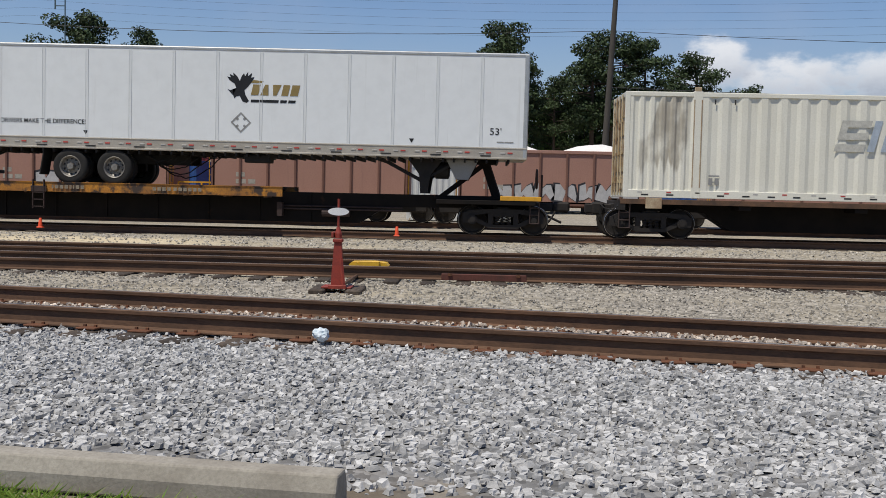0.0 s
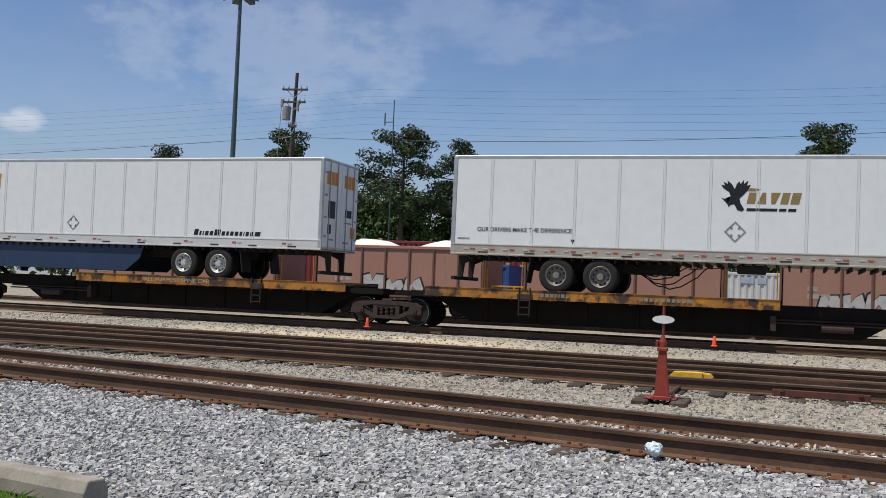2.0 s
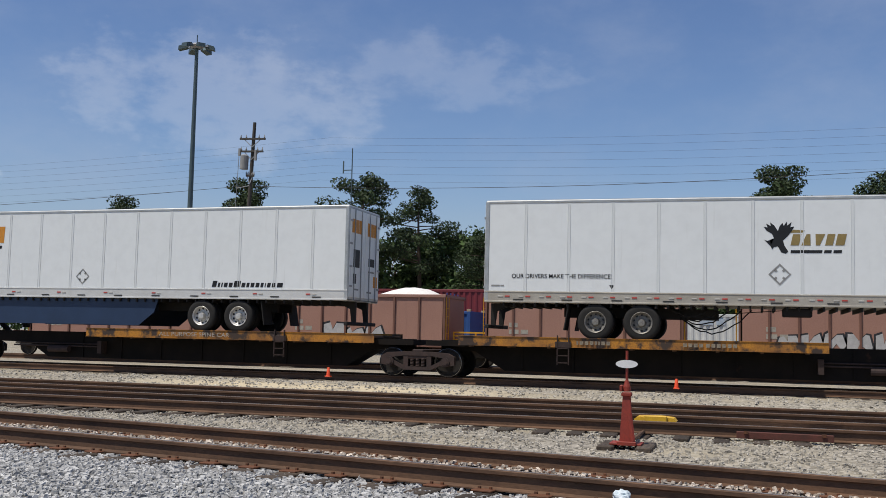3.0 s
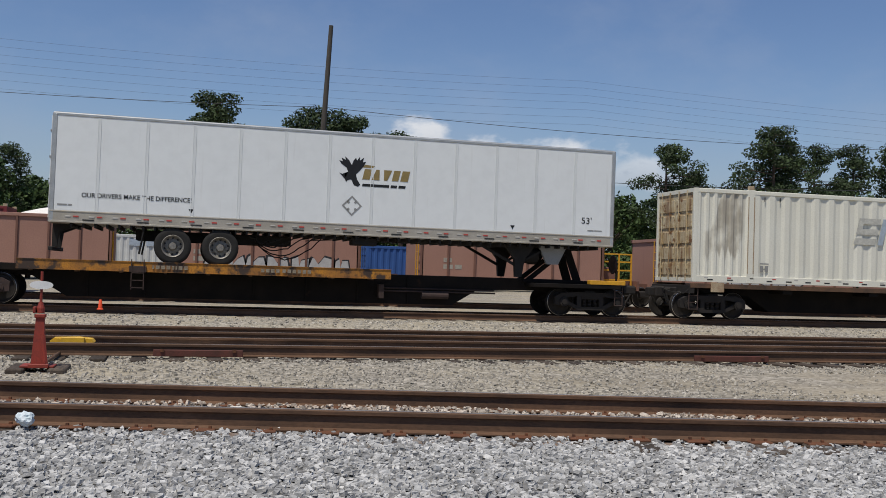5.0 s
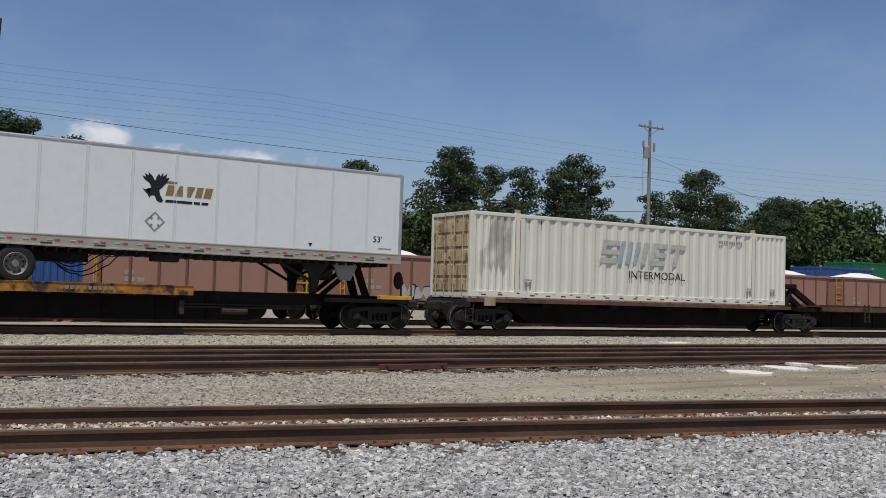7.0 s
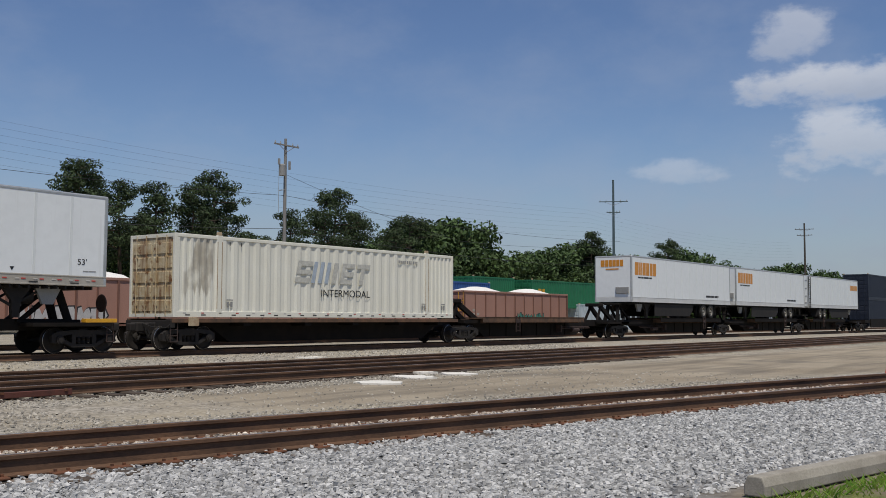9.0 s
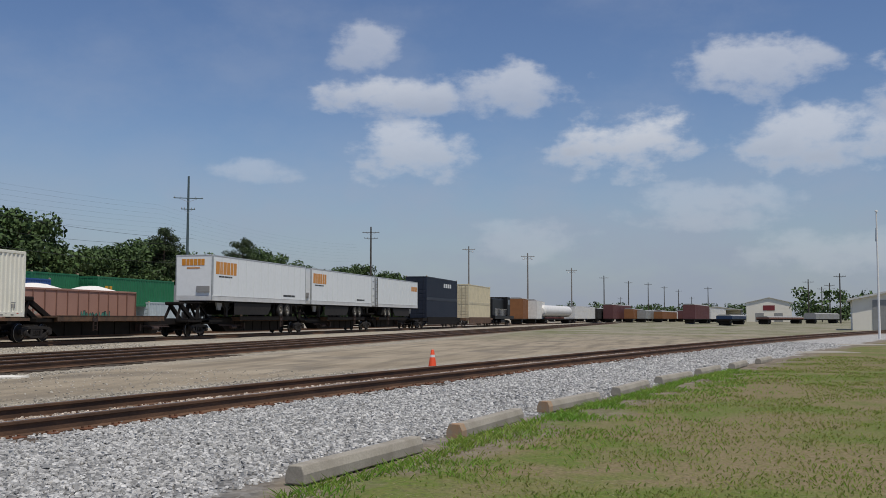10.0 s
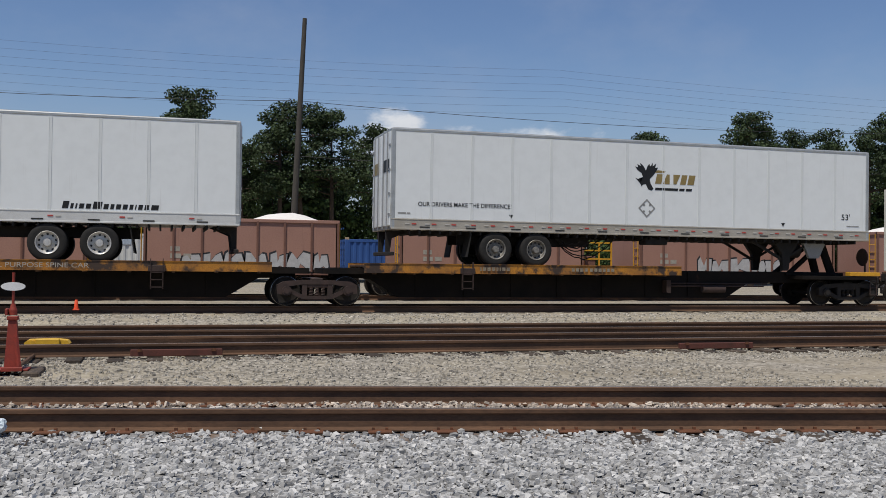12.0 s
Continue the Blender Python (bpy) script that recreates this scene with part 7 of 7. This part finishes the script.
b1 = building(430 * math.sin(radians(94.7)), 430 * math.cos(radians(94.7)), 17, 30, 7.6, 2.0, -95, "pale cream gabled warehouse with sign board", 2)
part("sign_board", Mesh().box(-2.2, 2.2, -15.1, -15.0, 4.6, 6.6), M["red_box"], b1)
building(400 * math.sin(radians(91.9)), 400 * math.cos(radians(91.9)), 19, 18, 4.6, 1.2, -92, "open-sided steel shed with pale roof", 0, True)
building(132 * math.sin(radians(100.6)), 132 * math.cos(radians(100.6)), 7.5, 14, 3.6, 0.8, -98, "pale steel shed beside the grass", 1, False)

for x, y, a, b, r in ((45.2, -6.1, 1.4, 0.9, -62), (58.9, -9.9, 1.5, 0.9, -62)):
    single("concrete_slab", Mesh().box(-a, a, -b, b, -0.06, 0.05, 0.01), M["concrete"], "weathered concrete slab set in the lawn", "slab", (x, y, -0.31, 0, 0, r), "lawn slabs")

fp = thing("flagpole", "white flagpole on the lawn", "flagpole", (78 * math.sin(radians(100.45)), 78 * math.cos(radians(100.45)), -0.45))
part("shaft", Mesh().tube((0, 0, 0), (0, 0, 9.2), 0.09, 12, 0.05), M["disc_white"], fp)
part("ball", Mesh().turned([(9.2, 0), (9.25, 0.1), (9.35, 0.1), (9.4, 0)], (0, 0, 0), "z", 10), M["disc_white"], fp)
part("flag", Mesh().prism([(0.05, 8.1), (0.12, 8.1), (0.3, 7.2), (0.1, 7.1), (0.05, 7.3)], -0.06, 0.06, "y"), M["skirt"], fp)


# ---------------------------------------------------------------- loose stones and grass
def stones(name, label, material, spots, seed, lift=0.0):
    """Angular stones: squashed, jittered solids lying on the ballast. spots: x, y, size."""
    rng = np.random.default_rng(seed)
    base = np.array([(-1, -1, -0.6), (1, -1, -0.7), (1, 1, -0.6), (-1, 1, -0.7), (-0.7, -0.8, 0.6), (0.8, -0.6, 0.75), (0.7, 0.8, 0.6), (-0.8, 0.6, 0.7)]) * 0.62
    quads = np.array([(4, 5, 6, 7), (0, 1, 5, 4), (1, 2, 6, 5), (2, 3, 7, 6), (3, 0, 4, 7)])
    n = len(spots)
    sp = np.array(spots)
    v = base[None] * (1 + rng.uniform(-0.38, 0.38, (n, 8, 3)))
    v *= rng.uniform(0.55, 1.2, (n, 1, 3)) * np.array([1.15, 0.92, 0.82]) * sp[:, 2][:, None, None]
    a, t = rng.uniform(0, 6.283, n), rng.uniform(-0.4, 0.4, n)
    ca, sa, ct, st = np.cos(a), np.sin(a), np.cos(t), np.sin(t)
    x, y, z = v[..., 0], v[..., 1], v[..., 2]
    x, z = x * ct[:, None] - z * st[:, None], x * st[:, None] + z * ct[:, None]
    x, y = x * ca[:, None] - y * sa[:, None], x * sa[:, None] + y * ca[:, None]
    zz = np.array([ground_height(p[0], p[1]) for p in spots]) + rng.uniform(-0.004, 0.022, n) + lift
    v = np.stack([x + sp[:, 0][:, None], y + sp[:, 1][:, None], z + zz[:, None]], -1).reshape(-1, 3)
    f = (quads[None] + 8 * np.arange(n)[:, None, None]).reshape(-1, 4)
    me = bpy.data.meshes.new(name)
    me.from_pydata(v.tolist(), [], f.tolist())
    me.materials.append(material)
    ob = new(name, me)
    return tagged(ob, label, "gravel", kind="stuff")


M["stone_bed"] = mat("bed_stone", (0.56, 0.50, 0.42), 0.9, dark=(0.30, 0.22, 0.16), scale=4, amount=0.8, fine=90, bump=0.35, vary=0.5, islands=True)


def scatter():
    rng = np.random.default_rng(8)
    near = []
    for x0, x1, dens, lo, hi in ((-9, 16, 760, 0.020, 0.047), (16, 30, 300, 0.030, 0.058), (30, 60, 60, 0.04, 0.065)):
        n = int((x1 - x0) * 4.2 * dens)
        xs, ds = rng.uniform(x0, x1, n), rng.uniform(-4.75, -0.55, n)
        sz = rng.uniform(lo, hi, n)
        near += [(x, t1(x) + d, s) for x, d, s in zip(xs, ds, sz) if (d > -4.3 or rng.random() < 0.35) and (d < -1.15 or rng.random() < 0.45)]
    stones("ballast_stones", "grey crushed granite ballast stones", M["stone"], near, 1)
    mid = []
    n = 52000
    xs, ds = rng.uniform(-16, 24, n), rng.uniform(-0.75, 9.5, n)
    for x, d, s in zip(xs, ds, rng.uniform(0.014, 0.036, n)):
        y = t1(x) + d
        if 3.2 < d and y < 13.8 and x > 8 and rng.random() < 0.9:
            continue
        if y < 26.8:
            mid.append((x, y, s))
    bed = []
    for x, d, s in zip(rng.uniform(-12, 40, 17000), rng.uniform(-0.66, 0.66, 17000), rng.uniform(0.02, 0.04, 17000)):
        bed.append((x, t1(x) + d, s))
    stones("track_bed_stones", "pale stones between the rails", M["stone_bed"], bed, 5, 0.035)
    for x, y, s in zip(rng.uniform(-24, 44, 9000), rng.uniform(20.3, 27.4, 9000), rng.uniform(0.03, 0.055, 9000)):
        mid.append((x, y, s))
    stones("gravel_stones", "tan and grey gravel between the tracks", M["stone_tan"], mid, 2)


scatter()


def grass():
    rng = np.random.default_rng(21)
    for name, mt, label, spots in (
        ("lawn_grass", "grass", "sparse dry grass on the lawn", None), ("kerb_grass", "grass_lush", "lush green tufts along the kerbs", 1)):
        vs, fs = [], []
        if spots is None:
            pts = [(x, y) for x, y in zip(4.5 + 36 * rng.random(170000) ** 1.6, rng.uniform(-18, 3.5, 170000)) if y < t1(x) - 5.35 and noise.noise((x * 0.7, y * 0.7, 1.0)) > -0.05 + rng.uniform(-0.28, 0.28)]
            pts += [(x, y) for x, y in zip(rng.uniform(-9, 0.4, 5000), rng.uniform(2.5, 6, 5000)) if y < t1(x) - 5.5]
        else:
            pts = []
            for kx, ky in ((-1.9, 4.70), (-5.3, 5.6), (9.25, 2.5), (12.85, 1.95), (16.4, 1.25), (20.0, 0.45), (23.7, -0.35), (27.3, -1.2)):
                many = 9000 if kx < 0 else 1900
                for a, b in zip(rng.uniform(-1.9, 1.9, many), rng.exponential(0.3 if kx < 0 else 0.75, many)):
                    if kx < 0 or b < 0.25 or noise.noise((kx + a, ky - b, 5.0)) > 0.0:
                        pts.append((kx + a, ky - a * 0.22 - 0.10 - b))
        for x, y in pts:
            z = ground_height(x, y)
            h = rng.uniform(0.012, 0.04) * (1.0 if not spots else 2.6 if y > t1(x) - 5.6 else 1.5)
            a = rng.uniform(0, 6.283)
            w = 0.005 + 0.0004 * max(x, 0)
            dx, dy = math.cos(a) * w, math.sin(a) * w
            lx, ly = rng.uniform(-1.5, 1.5) * h, rng.uniform(-1.5, 1.5) * h
            k = len(vs)
            vs += [(x - dx, y - dy, z - 0.01), (x + dx, y + dy, z - 0.01), (x + dx * 0.7 + lx * 0.5, y + dy * 0.7 + ly * 0.5, z + h * 0.6), (x + lx, y + ly, z + h), (x - dx * 0.7 + lx * 0.5, y - dy * 0.7 + ly * 0.5, z + h * 0.6)]
            fs.append((k, k + 1, k + 2, k + 3, k + 4))
        me = bpy.data.meshes.new(name)
        me.from_pydata(vs, [], fs)
        me.materials.append(M[mt])
        tagged(new(name, me), label, "grass", kind="stuff")


grass()


# ---------------------------------------------------------------- what moves
def motions():
    times = [0.2 * i for i in range(61)]
    for ob, u, z, tilt in MOVERS:
        walk(ob, [(t, pose(along(t) + u, T3, z, 0, tilt, 0)) for t in times])
    for ob, c, z in WHEELSETS:
        walk(ob, [(t, pose(c, 0, z, 0, math.degrees((along(t) - along(0)) / WHEEL_R), 0)) for t in times])


motions()
